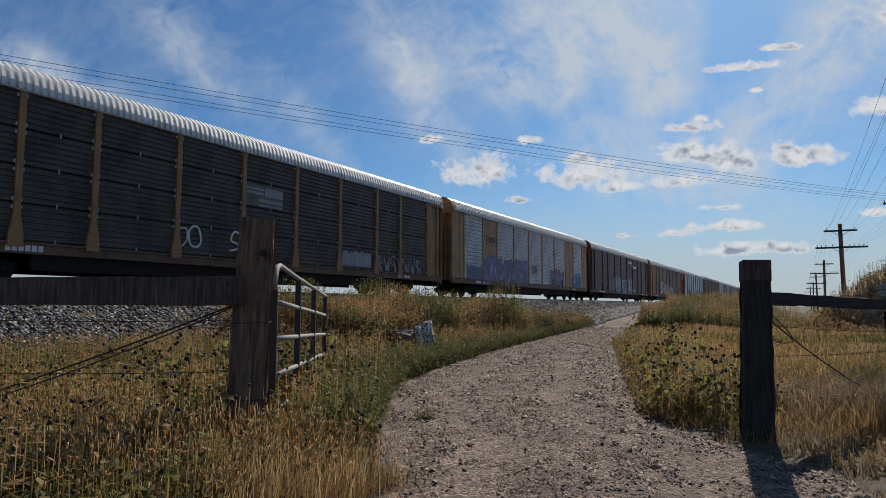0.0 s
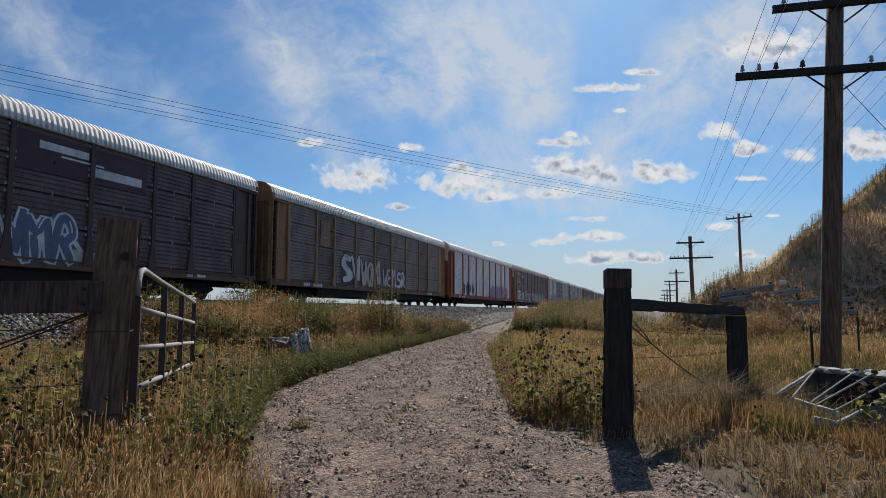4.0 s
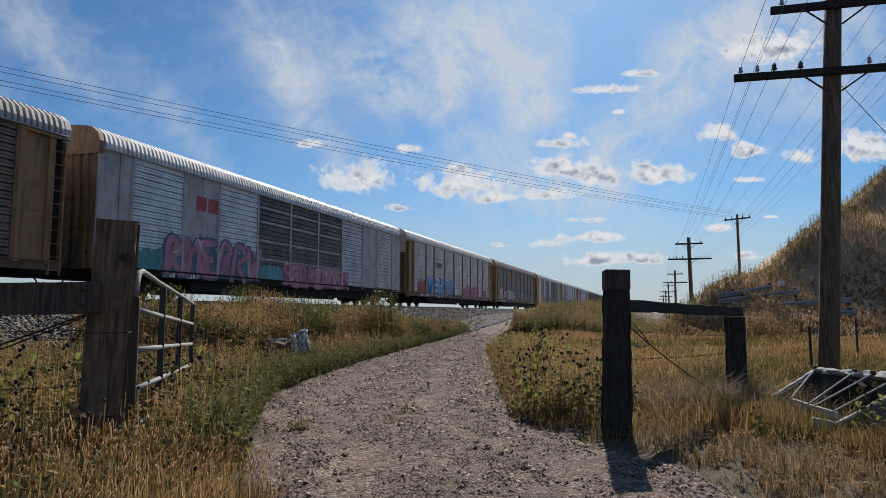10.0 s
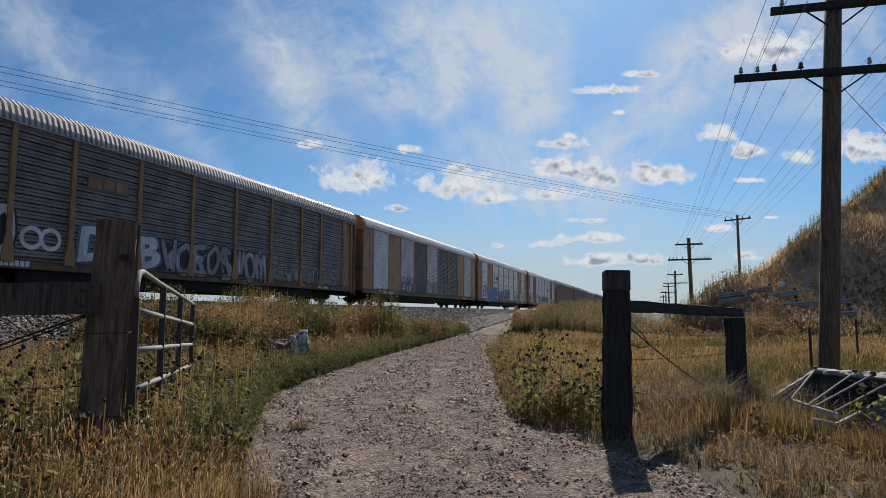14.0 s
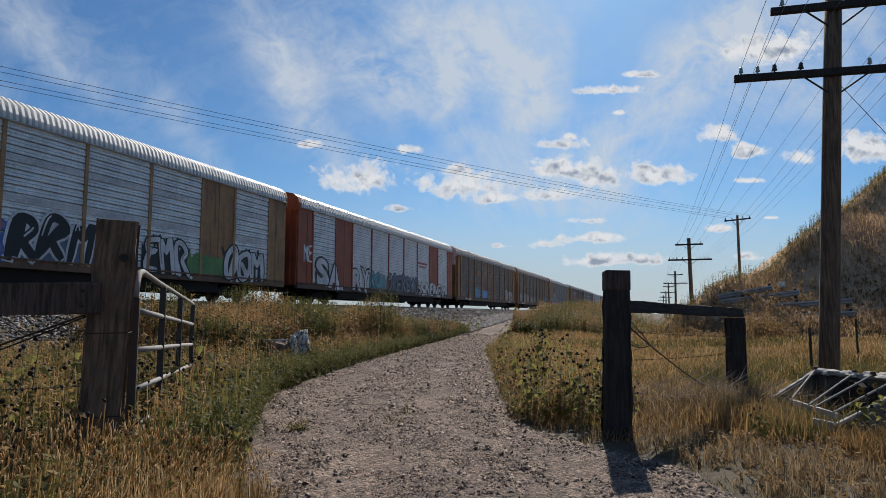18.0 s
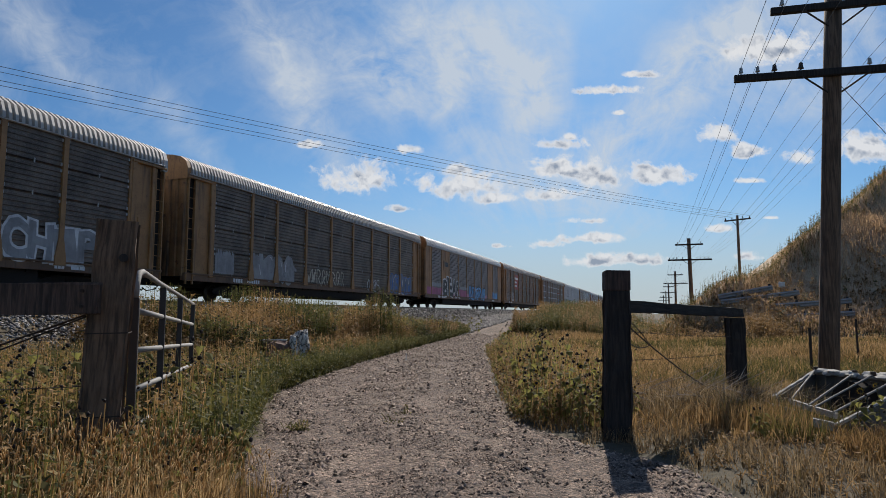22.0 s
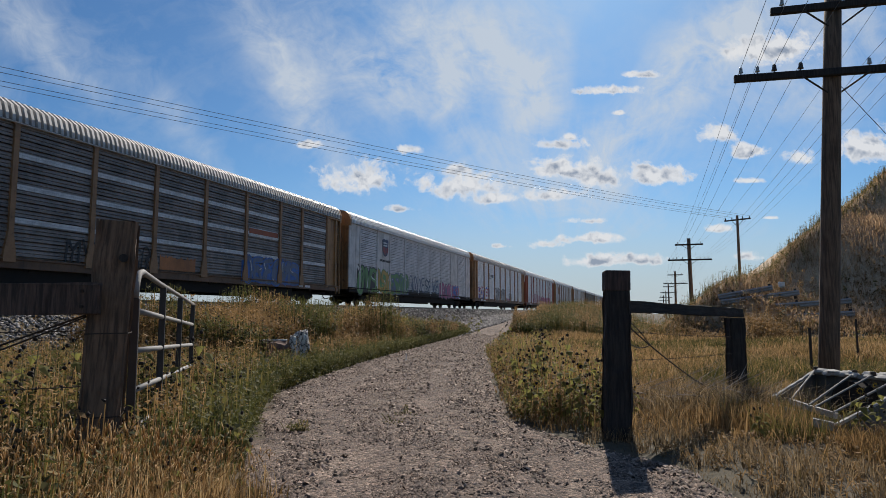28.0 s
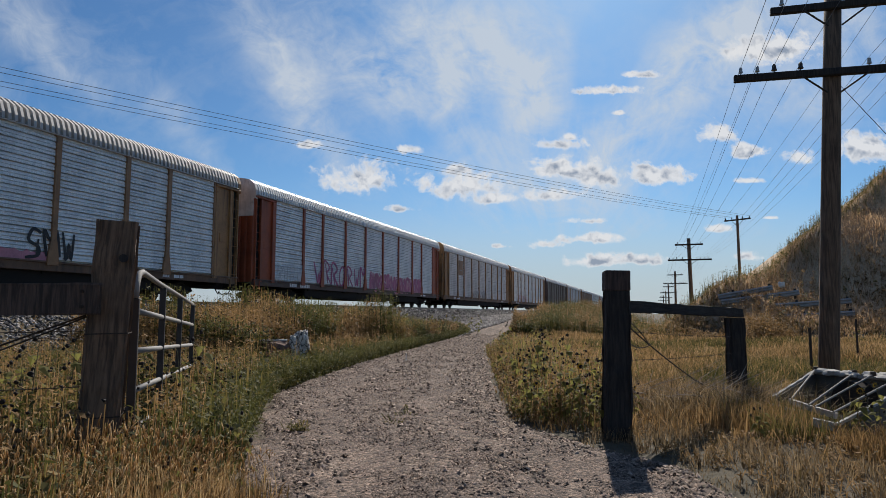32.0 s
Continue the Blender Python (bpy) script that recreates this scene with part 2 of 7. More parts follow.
def soil(N, p):
    a = N.noise(p, 0.25, 6.0, 0.6)
    b = N.noise(p, 6.0, 6.0, 0.7)
    col = N.mix(N.remap(a, 0.35, 0.65), (0.075, 0.052, 0.028, 1), (0.05, 0.040, 0.02, 1))
    col = N.mix(N.remap(b, 0.4, 0.75), col, (0.11, 0.08, 0.045, 1))
    # the mound's dead-grass thatch, coloured extra pale to offset its weak sunlight
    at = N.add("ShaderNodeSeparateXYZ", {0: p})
    brightened_thatch = N.math("MULTIPLY", N.remap(at.outputs[2], 0.3, 1.2), N.remap(at.outputs[0], 0.0, 3.0))
    col = N.mix(brightened_thatch, col, N.mix(N.remap(b, 0.35, 0.7), (0.56, 0.40, 0.26, 1), (0.36, 0.25, 0.15, 1)))
    bump(N, b, 0.5, 0.04)
    return col


def gravel(N, p):
    big = N.noise(N.vmath("MULTIPLY", p, (1.0, 0.35, 1.0)), 0.9, 5.0, 0.6, 0.5)
    mid = N.noise(p, 7.0, 5.0, 0.65)
    coarse = N.noise(p, 17.0, 4.0, 0.75)
    stone = N.add("ShaderNodeTexVoronoi", {"Vector": p, "Scale": 30.0})
    small = N.add("ShaderNodeTexVoronoi", {"Vector": p, "Scale": 75.0})
    grain = N.noise(p, 70.0, 3.0, 0.6)
    col = N.mix(N.remap(big, 0.36, 0.62), (0.118, 0.082, 0.063, 1), (0.195, 0.140, 0.109, 1))
    track = N.noise(N.vmath("MULTIPLY", p, (5.0, 0.35, 1.0)), 1.3, 4.0, 0.6, 0.6)
    col = N.mix(N.remap(track, 0.46, 0.68, 0.0, 0.5), col, (0.29, 0.22, 0.165, 1))
    col = N.mix(N.remap(mid, 0.47, 0.68, 0.0, 0.85), col, (0.075, 0.052, 0.042, 1))
    for v in (stone, small):
        tone = N.ramp(N.add("ShaderNodeSeparateColor", {0: v.outputs["Color"]}).outputs[0], [(0.0, (0.35, 0.32, 0.30)), (0.5, (0.95, 0.95, 0.95)), (1.0, (1.8, 1.72, 1.65))])
        col = N.mix(0.75, col, N.mix(1.0, col, tone, "MULTIPLY"))
    col = N.mix(N.remap(coarse, 0.56, 0.68, 0.0, 0.6), col, (0.045, 0.034, 0.027, 1))
    h = N.math("ADD", N.math("MULTIPLY", stone.outputs["Distance"], -1.2), N.math("ADD", N.math("MULTIPLY", mid, 1.2), N.math("ADD", N.math("MULTIPLY", grain, 0.4), N.math("MULTIPLY", small.outputs["Distance"], -0.6))))
    bump(N, h, 0.6, 0.025)
    return col


def stone_mix(N, p):
    r = N.add("ShaderNodeNewGeometry").outputs["Random Per Island"]
    n = N.noise(p, 30.0, 3.0, 0.6)
    col = N.ramp(r, STONES)
    return N.mix(N.remap(n, 0.4, 0.7, 0.0, 0.5), col, N.mix(1.0, col, (0.6, 0.6, 0.6, 1), "MULTIPLY"))


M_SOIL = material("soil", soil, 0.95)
M_GRAVEL = material("gravel", gravel, 0.95)
STONES = [(0.0, (0.04, 0.034, 0.033)), (0.45, (0.14, 0.125, 0.118)), (0.8, (0.27, 0.245, 0.232)), (1.0, (0.46, 0.425, 0.40))]
M_BALLAST = material("ballast", stone_mix, 0.9)
STONES = [(0.0, (0.045, 0.031, 0.023)), (0.45, (0.155, 0.106, 0.079)), (0.8, (0.255, 0.178, 0.134)), (1.0, (0.40, 0.30, 0.235))]
M_PEBBLE = material("pebbles", stone_mix, 0.9)
M_RAIL = plain("rail_steel", (0.16, 0.12, 0.10), 0.45, 0.6)
M_TIE = plain("tie_wood", (0.07, 0.055, 0.045), 0.9)
M_DARK = plain("underframe_black", (0.020, 0.015, 0.012), 0.95)
M_WHEEL = plain("wheel_steel", (0.05, 0.035, 0.028), 0.55, 0.4)
M_ROOF = plain("galvanised_roof", (0.74, 0.73, 0.71), 0.55, 0.15, 0.25, 1.2)
M_ROOF_DARK = plain("rust_stained_roof", (0.50, 0.47, 0.44), 0.6, 0.15, 0.4, 1.2)
M_SILL = paint("rust_grimed_sill", (0.17, 0.092, 0.05), wear=0.8)
M_CLIP = plain("zinc_clips", (0.42, 0.42, 0.42), 0.6, 0.2)
M_TAN = paint("tan_yellow_paint", (0.36, 0.185, 0.07), wear=0.65)
M_TANB = paint("tan_panel_paint", (0.40, 0.225, 0.10), wear=0.45)
M_OCHRE = paint("faded_ochre_paint", (0.32, 0.17, 0.08), wear=0.75)
M_GRIME = paint("grimy_tan_paint", (0.27, 0.145, 0.06), wear=0.95)
M_ORANGE = paint("orange_red_paint", (0.33, 0.075, 0.028), wear=0.35)
M_BROWN = paint("brown_paint", (0.085, 0.045, 0.035), wear=0.4)
M_WHITE = paint("white_grey_paint", (0.62, 0.60, 0.58), wear=0.3)
M_GREYW = paint("pink_grey_paint", (0.50, 0.45, 0.43), wear=0.3)
M_SCR_BLACK = screen_metal("black_grimed_screens", (0.085, 0.078, 0.075), (0.03, 0.027, 0.026))
M_SCR_DARK = screen_metal("dark_screens", (0.165, 0.15, 0.14), (0.062, 0.056, 0.052))
M_SCR_MID = screen_metal("grey_screens", (0.60, 0.68, 0.78), (0.36, 0.41, 0.47))
M_SCR_LIGHT = screen_metal("silver_screens", (0.74, 0.87, 0.99), (0.52, 0.62, 0.72))
M_SCR_SLATE = screen_metal("slate_screens", (0.23, 0.22, 0.22), (0.105, 0.10, 0.10))
M_SCR_PLUM = screen_metal("plum_grimed_screens", (0.155, 0.128, 0.145), (0.075, 0.06, 0.07))
M_SCR_BROWN = screen_metal("brown_grimed_screens", (0.24, 0.175, 0.14), (0.085, 0.058, 0.047))
M_POST = timber("post_timber", (0.25, 0.155, 0.095), (0.072, 0.046, 0.03), (6.0, 6.0, 0.5))
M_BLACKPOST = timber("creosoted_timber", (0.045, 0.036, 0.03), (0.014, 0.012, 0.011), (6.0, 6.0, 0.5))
M_POST_TOP = timber("dark_brown_timber", (0.10, 0.062, 0.048), (0.035, 0.024, 0.02), (6.0, 6.0, 0.5))
M_BOARD = timber("board_timber", (0.15, 0.095, 0.07), (0.04, 0.027, 0.021), (0.5, 6.0, 6.0))
M_POLE = timber("pole_timber", (0.23, 0.145, 0.09), (0.075, 0.048, 0.03), (5.0, 5.0, 0.3))
M_GATE = plain("galvanised_pipe", (0.27, 0.255, 0.24), 0.75, 0.15, 0.5, 5.0)
# dark twin of the gate pipe; the uprights' shade is in this colour
M_GATE_SHADED = plain("shaded_gate_pipe", (0.06, 0.05, 0.045), 0.6, 0.4)
M_WIRE = plain("line_wire", (0.12, 0.12, 0.125), 0.5, 0.3)
M_BARB = plain("rusty_wire", (0.05, 0.035, 0.025), 0.7, 0.3)
M_CONC = plain("grey_concrete", (0.15, 0.13, 0.105), 0.9, 0.0, 0.5, 3.0)
M_CONC_L = plain("pale_concrete", (0.46, 0.43, 0.39), 0.9, 0.0, 0.5, 6.0)
M_BAR = plain("rack_bar_steel", (0.2, 0.185, 0.17), 0.7, 0.2)
M_GUARD = plain("guard_rail_zinc", (0.33, 0.32, 0.31), 0.7, 0.1, 0.6, 3.0)
M_ROCK = plain("white_stone", (0.72, 0.70, 0.66), 0.9, 0.0, 0.4, 4.0)
M_SHALE = plain("rusty_shale", (0.20, 0.115, 0.085), 0.9, 0.0, 0.6, 5.0)
# near-black tone for the shade within the culvert walls
M_INLET_SHADE = plain("inlet_shade", (0.03, 0.024, 0.018), 0.9)


def cracked(N, p):
    """White stone split by dark upright cracks."""
    v = N.add("ShaderNodeTexVoronoi", {"Vector": N.vmath("ADD", N.vmath("MULTIPLY", p, (1.0, 1.0, 0.4)), N.vmath("SCALE", N.add("ShaderNodeTexNoise", {"Vector": p, "Scale": 6.0}).outputs["Color"], scale=0.14)), "Scale": 9.0})
    v.feature = "DISTANCE_TO_EDGE"
    n = N.noise(p, 9.0, 5.0, 0.7)
    col = N.mix(N.remap(n, 0.40, 0.65), (0.72, 0.65, 0.56, 1), (0.42, 0.36, 0.30, 1))
    col = N.mix(N.remap(v.outputs["Distance"], 0.10, 0.03), col, (0.05, 0.045, 0.04, 1))
    bump(N, v.outputs["Distance"], 0.8, 0.05)
    return col


M_CRACKED = material("cracked_white_stone", cracked, 0.9)
M_GLASSY = plain("pale_insulator", (0.35, 0.38, 0.38), 0.2)
M_BLACKINS = plain("dark_insulator", (0.03, 0.025, 0.022), 0.25)
M_GOLD = blade_mat("golden_grass", [(0.0, (0.16, 0.085, 0.03)), (0.4, (0.52, 0.33, 0.145)), (1.0, (0.86, 0.66, 0.40))], 0.75, 0.5)
M_MEADOW = blade_mat("meadow_grass", [(0.0, (0.06, 0.045, 0.02)), (0.3, (0.21, 0.145, 0.058)), (0.6, (0.42, 0.25, 0.105)), (1.0, (0.66, 0.45, 0.24))])
M_WEED = blade_mat("green_weeds", [(0.0, (0.022, 0.025, 0.008)), (0.35, (0.085, 0.088, 0.027)), (0.7, (0.19, 0.155, 0.05)), (1.0, (0.38, 0.26, 0.10))])
M_GREEN = blade_mat("roadside_green", [(0.0, (0.037, 0.046, 0.014)), (0.5, (0.094, 0.096, 0.029)), (1.0, (0.187, 0.158, 0.054))])
M_BRUSH = blade_mat("dry_brush", [(0.0, (0.085, 0.063, 0.026)), (0.5, (0.28, 0.165, 0.068)), (1.0, (0.50, 0.32, 0.15))])
M_STRAW = blade_mat("short_straw", [(0.0, (0.045, 0.032, 0.018)), (0.4, (0.20, 0.14, 0.075)), (0.75, (0.38, 0.27, 0.15)), (1.0, (0.55, 0.41, 0.25))])
M_HILL = blade_mat("hill_grass", [(0.0, (0.20, 0.13, 0.075)), (0.5, (0.49, 0.32, 0.18)), (1.0, (0.72, 0.51, 0.32))], 0.75, 0.62)
M_LEAF = blade_mat("sunflower_leaf", [(0.0, (0.065, 0.068, 0.022)), (0.5, (0.18, 0.17, 0.05)), (1.0, (0.42, 0.33, 0.10))], 0.75, 0.6)
M_STALK = plain("sunflower_stalk", (0.16, 0.13, 0.06), 0.8)
M_TWIG = plain("dead_twig", (0.36, 0.29, 0.23), 0.85)
M_SEED = plain("seed_head", (0.022, 0.014, 0.01), 0.9)
M_PETAL = plain("yellow_petal", (0.75, 0.45, 0.03), 0.6)


# ---- mesh tools ----
class Mesh:
    """Gathers vertices and faces for one mesh."""

    def __init__(self):
        self.v, self.f = [], []

    def add(self, verts, faces):
        n = len(self.v)
        self.v += [tuple(p) for p in verts]
        self.f += [tuple(i + n for i in q) for q in faces]
        return self

    def box(self, x0, x1, y0, y1, z0, z1, b=0.0):
        """A box; with b its edges are chamfered."""
        if b <= 0:
            v = [(x, y, z) for x in (x0, x1) for y in (y0, y1) for z in (z0, z1)]
            return self.add(v, [(0, 1, 3, 2), (4, 6, 7, 5), (0, 4, 5, 1), (2, 3, 7, 6), (0, 2, 6, 4), (1, 5, 7, 3)])
        bm = bmesh.new()
        bmesh.ops.create_cube(bm, size=1.0)
        for w in bm.verts:
            w.co = Vector(((x0 + x1) / 2 + w.co.x * (x1 - x0), (y0 + y1) / 2 + w.co.y * (y1 - y0), (z0 + z1) / 2 + w.co.z * (z1 - z0)))
        bmesh.ops.bevel(bm, geom=bm.edges[:], offset=b, segments=1, affect="EDGES")
        bm.verts.index_update()
        self.add([w.co[:] for w in bm.verts], [[w.index for w in q.verts] for q in bm.faces])
        bm.free()
        return self

    def tube(self, pts, r, n=8, cap=True):
        """A round bar along a line of points; r may be one radius a point."""
        pts = [Vector(p) for p in pts]
        rs = r if isinstance(r, (list, tuple)) else [r] * len(pts)
        v, f = [], []
        for i, p in enumerate(pts):
            d = (pts[min(i + 1, len(pts) - 1)] - pts[max(i - 1, 0)]).normalized()
            a = d.cross(Vector((0, 0, 1)) if abs(d.z) < 0.9 else Vector((1, 0, 0))).normalized()
            b = d.cross(a)
            v += [p + (a * math.cos(2 * math.pi * k / n) + b * math.sin(2 * math.pi * k / n)) * rs[i] for k in range(n)]
        for i in range(len(pts) - 1):
            f += [(i * n + k, i * n + (k + 1) % n, (i + 1) * n + (k + 1) % n, (i + 1) * n + k) for k in range(n)]
        if cap:
            f += [tuple(range(n - 1, -1, -1)), tuple(range((len(pts) - 1) * n, len(pts) * n))]
        return self.add(v, f)

    def sweep(self, profile, y0, y1, steps=1):
        """An open or closed profile of (x, z) drawn along y."""
        n = len(profile)
        v = [(x, y0 + (y1 - y0) * i / steps, z) for i in range(steps + 1) for x, z in profile]
        f = [(i * n + k, i * n + k + 1, (i + 1) * n + k + 1, (i + 1) * n + k) for i in range(steps) for k in range(n - 1)]
        return self.add(v, f)

    def data(self, name, mat, smooth=False):
        me = bpy.data.meshes.new(name)
        me.from_pydata(self.v, [], self.f)
        me.materials.append(mat)
        if smooth:
            me.shade_smooth()
        me.update()
        return me


def part(name, data, parent, at=(0, 0, 0), label=""):
    ob = new(name, data)
    ob.parent = parent
    ob.location = at
    return tagged(ob, label)


def thing(name, label, category, at=(0, 0, 0), turn=0.0, group="", data=None, kind=""):
    ob = new(name, data)
    ob.matrix_world = pose(*at, 0, 0, turn)
    return tagged(ob, label, category, group, kind)


def raw_mesh(name, mat, verts, tris, smooth=False):
    """A large mesh from number arrays."""
    me = bpy.data.meshes.new(name)
    me.vertices.add(len(verts))
    me.vertices.foreach_set("co", verts.astype(np.float32).ravel())
    me.loops.add(tris.size)
    me.loops.foreach_set("vertex_index", tris.astype(np.int32).ravel())
    me.polygons.add(len(tris))
    k = tris.shape[1]
    me.polygons.foreach_set("loop_start", np.arange(0, tris.size, k, dtype=np.int32))
    me.polygons.foreach_set("loop_total", np.full(len(tris), k, dtype=np.int32))
    if smooth:
        me.polygons.foreach_set("use_smooth", np.ones(len(tris), dtype=bool))
    me.materials.append(mat)
    me.update(calc_edges=True)
    return me


# ---- the lie of the land ----
TRACK_X, RAIL_Z, CAR_PITCH = -19.37, 1.87, 28.6
ROAD_L = [(-1.9, 0.0), (-3.02, 4.12), (-3.79, 5.5), (-5.5, 8.4), (-6.23, 10.0), (-6.75, 12.0), (-7.75, 16.6), (-8.3, 20), (-9.25, 26.3), (-10.1, 35), (-11.1, 42), (-12.0, 55), (-12.3, 64), (-12.6, 90), (-12.6, 160)]
ROAD_R = [(1.6, 0.0), (0.75, 4.6), (0.2, 6.1), (-0.75, 6.9), (-1.5, 7.7), (-1.9, 8.4), (-2.75, 11.2), (-3.95, 15.6), (-5.0, 19.5), (-5.9, 22.5), (-7.5, 30), (-9.1, 42), (-9.9, 55), (-10.1, 64), (-10.2, 90), (-10.2, 160)]


def along(line, y):
    return np.interp(y, [p[1] for p in line], [p[0] for p in line])


def smooth01(v):
    v = np.clip(v, 0, 1)
    return v * v * (3 - 2 * v)


def land(x, y):
    """Height of the ground."""
    x, y = np.asarray(x, float), np.asarray(y, float)
    rise = np.interp(y, [24, 30, 40, 50, 60, 75, 120], [0, 0.06, 0.25, 0.55, 1.0, 1.2, 1.25])
    z = rise * smooth01((3.0 - x) / 9.0)
    z = z + 0.10 * smooth01((-7.5 - x) / 3) * (y > -200) * np.clip(1 - y / 40, 0, 1)
    bank = np.clip((x + 14.2) / -2.9, 0, 1) * 1.66
    far = np.clip((x + 24.6) / 2.9, 0, 1) * 1.66
    z = np.maximum(z, np.minimum(bank, np.where(x < TRACK_X, far, 9)))
    # the grassy mound
    s = (x - 2.12) * 0.7256 + (y - 40.69) * 0.688
    d = (x - 2.12) * 0.688 - (y - 40.69) * 0.7256
    ridge = np.minimum(1.8 + 0.503 * s, 15.0) + 0.25 * np.sin(s * 0.7) - 0.4 * smooth01((s - 1) / 6) - 0.5 * np.exp(-((s - 7.5) / 4.0) ** 2)
    hill = ridge - np.where(d > 0, 0.455 * d, -0.55 * d)
    lumps = 0.08 * np.sin(x * 0.9 + 1.3 * np.sin(y * 0.5)) * np.sin(y * 0.8 + x * 0.3)
    z = np.maximum(z, hill + lumps)
    return z


def build_ground():
    xs = np.unique(np.concatenate([[-3000, -1500, -700, -300, -140, -80, -50, -36, -28], np.arange(-25, -13, 0.6), np.arange(-13, 14, 0.5),
                                   np.arange(14, 46, 1.2), [50, 56, 65, 80, 110, 160, 300, 700, 1500, 3000]]))
    ys = np.unique(np.concatenate([[-3000, -1500, -600, -200, -80, -40, -20, -10, -5], np.arange(-2, 30, 0.5), np.arange(30, 75, 1.0),
                                   np.arange(75, 160, 6), [180, 220, 300, 450, 700, 1100, 1800, 3000]]))
    X, Y = np.meshgrid(xs, ys)
    Z = land(X, Y)
    small = 0.03 * np.sin(X * 2.1 + 0.7 * Y) * np.sin(Y * 1.7 - 0.4 * X) * (np.abs(X) < 40) * (Y < 100)
    inside = (X > along(ROAD_L, Y) - 0.2) & (X < along(ROAD_R, Y) + 0.2)
    Z = Z + np.where(inside, -0.05, small)
    V = np.stack([X, Y, Z], -1).reshape(-1, 3)
    nx, ny = len(xs), len(ys)
    i = (np.arange(ny - 1)[:, None] * nx + np.arange(nx - 1)[None, :]).ravel()
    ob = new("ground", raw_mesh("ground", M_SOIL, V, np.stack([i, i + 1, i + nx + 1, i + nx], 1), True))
    tagged(ob, "dry soil and straw-coloured field beside the railway", "ground", kind="structure")


def build_road():
    ys = np.concatenate([np.arange(-40, -2, 1.0), np.arange(-2, 24, 0.14), np.arange(24, 70, 0.5), np.arange(70, 160, 3)])
    t = np.linspace(0, 1, 41)
    rng = np.random.default_rng(3)
    L = along(ROAD_L, ys) + 0.12 * np.sin(ys * 3.1) + rng.normal(0, 0.05, len(ys))
    R = along(ROAD_R, ys) + 0.12 * np.sin(ys * 2.7 + 1) + rng.normal(0, 0.05, len(ys))
    X = L[:, None] + (R - L)[:, None] * t[None, :]
    Y = np.repeat(ys[:, None], len(t), 1)
    wheel = np.exp(-((t - 0.27) / 0.09) ** 2) + np.exp(-((t - 0.72) / 0.09) ** 2)
    Z = land(X, Y) + 0.012 - 0.035 * wheel[None, :] + 0.03 * np.sin(t * math.pi)[None, :]
    Z = Z + rng.normal(0, 0.006, X.shape) - 0.05 * (np.abs(t - 0.5) > 0.49)[None, :]
    V = np.stack([X, Y, Z], -1).reshape(-1, 3)
    nx, ny = len(t), len(ys)
    i = (np.arange(ny - 1)[:, None] * nx + np.arange(nx - 1)[None, :]).ravel()
    ob = new("road", raw_mesh("road", M_GRAVEL, V, np.stack([i, i + 1, i + nx + 1, i + nx], 1), True))
    tagged(ob, "pinkish-grey gravel farm track with worn wheel ruts", "road", kind="structure")


def stones(name, mat, P, size, label, rng, flat=0.7, bedded=False):
    """Broken stones: an uneven eight-faced lump for each place in P."""
    base = np.array([(1, 0, 0), (-1, 0, 0), (0, 1, 0), (0, -1, 0), (0, 0, 1), (0, 0, -1)], float)
    tri = np.array([(0, 2, 4), (2, 1, 4), (1, 3, 4), (3, 0, 4), (2, 0, 5), (1, 2, 5), (3, 1, 5), (0, 3, 5)])
    if bedded:                                 # only the upper half shows
        base, tri = base[:5], tri[:4]
    n, k = len(P), len(base)
    V = base[None] * rng.uniform(0.55, 1.25, (n, k, 1)) + rng.normal(0, 0.18, (n, k, 3))
    V[..., 2] *= flat
    a = rng.uniform(0, 6.28, n)
    c, s = np.cos(a)[:, None], np.sin(a)[:, None]
    tilt = rng.normal(0, 0.5, (n, 1))
    x, y, z = V[..., 0], V[..., 1], V[..., 2]
    y, z = y * np.cos(tilt) - z * np.sin(tilt), y * np.sin(tilt) + z * np.cos(tilt)
    V = np.stack([x * c - y * s, x * s + y * c, z], -1) * size[:, None, None] + P[:, None, :]
    T = (tri[None] + (np.arange(n) * k)[:, None, None]).reshape(-1, 3)
    ob = new(name, raw_mesh(name, mat, V.reshape(-1, 3), T))
    return tagged(ob, label, "stones", kind="stuff")


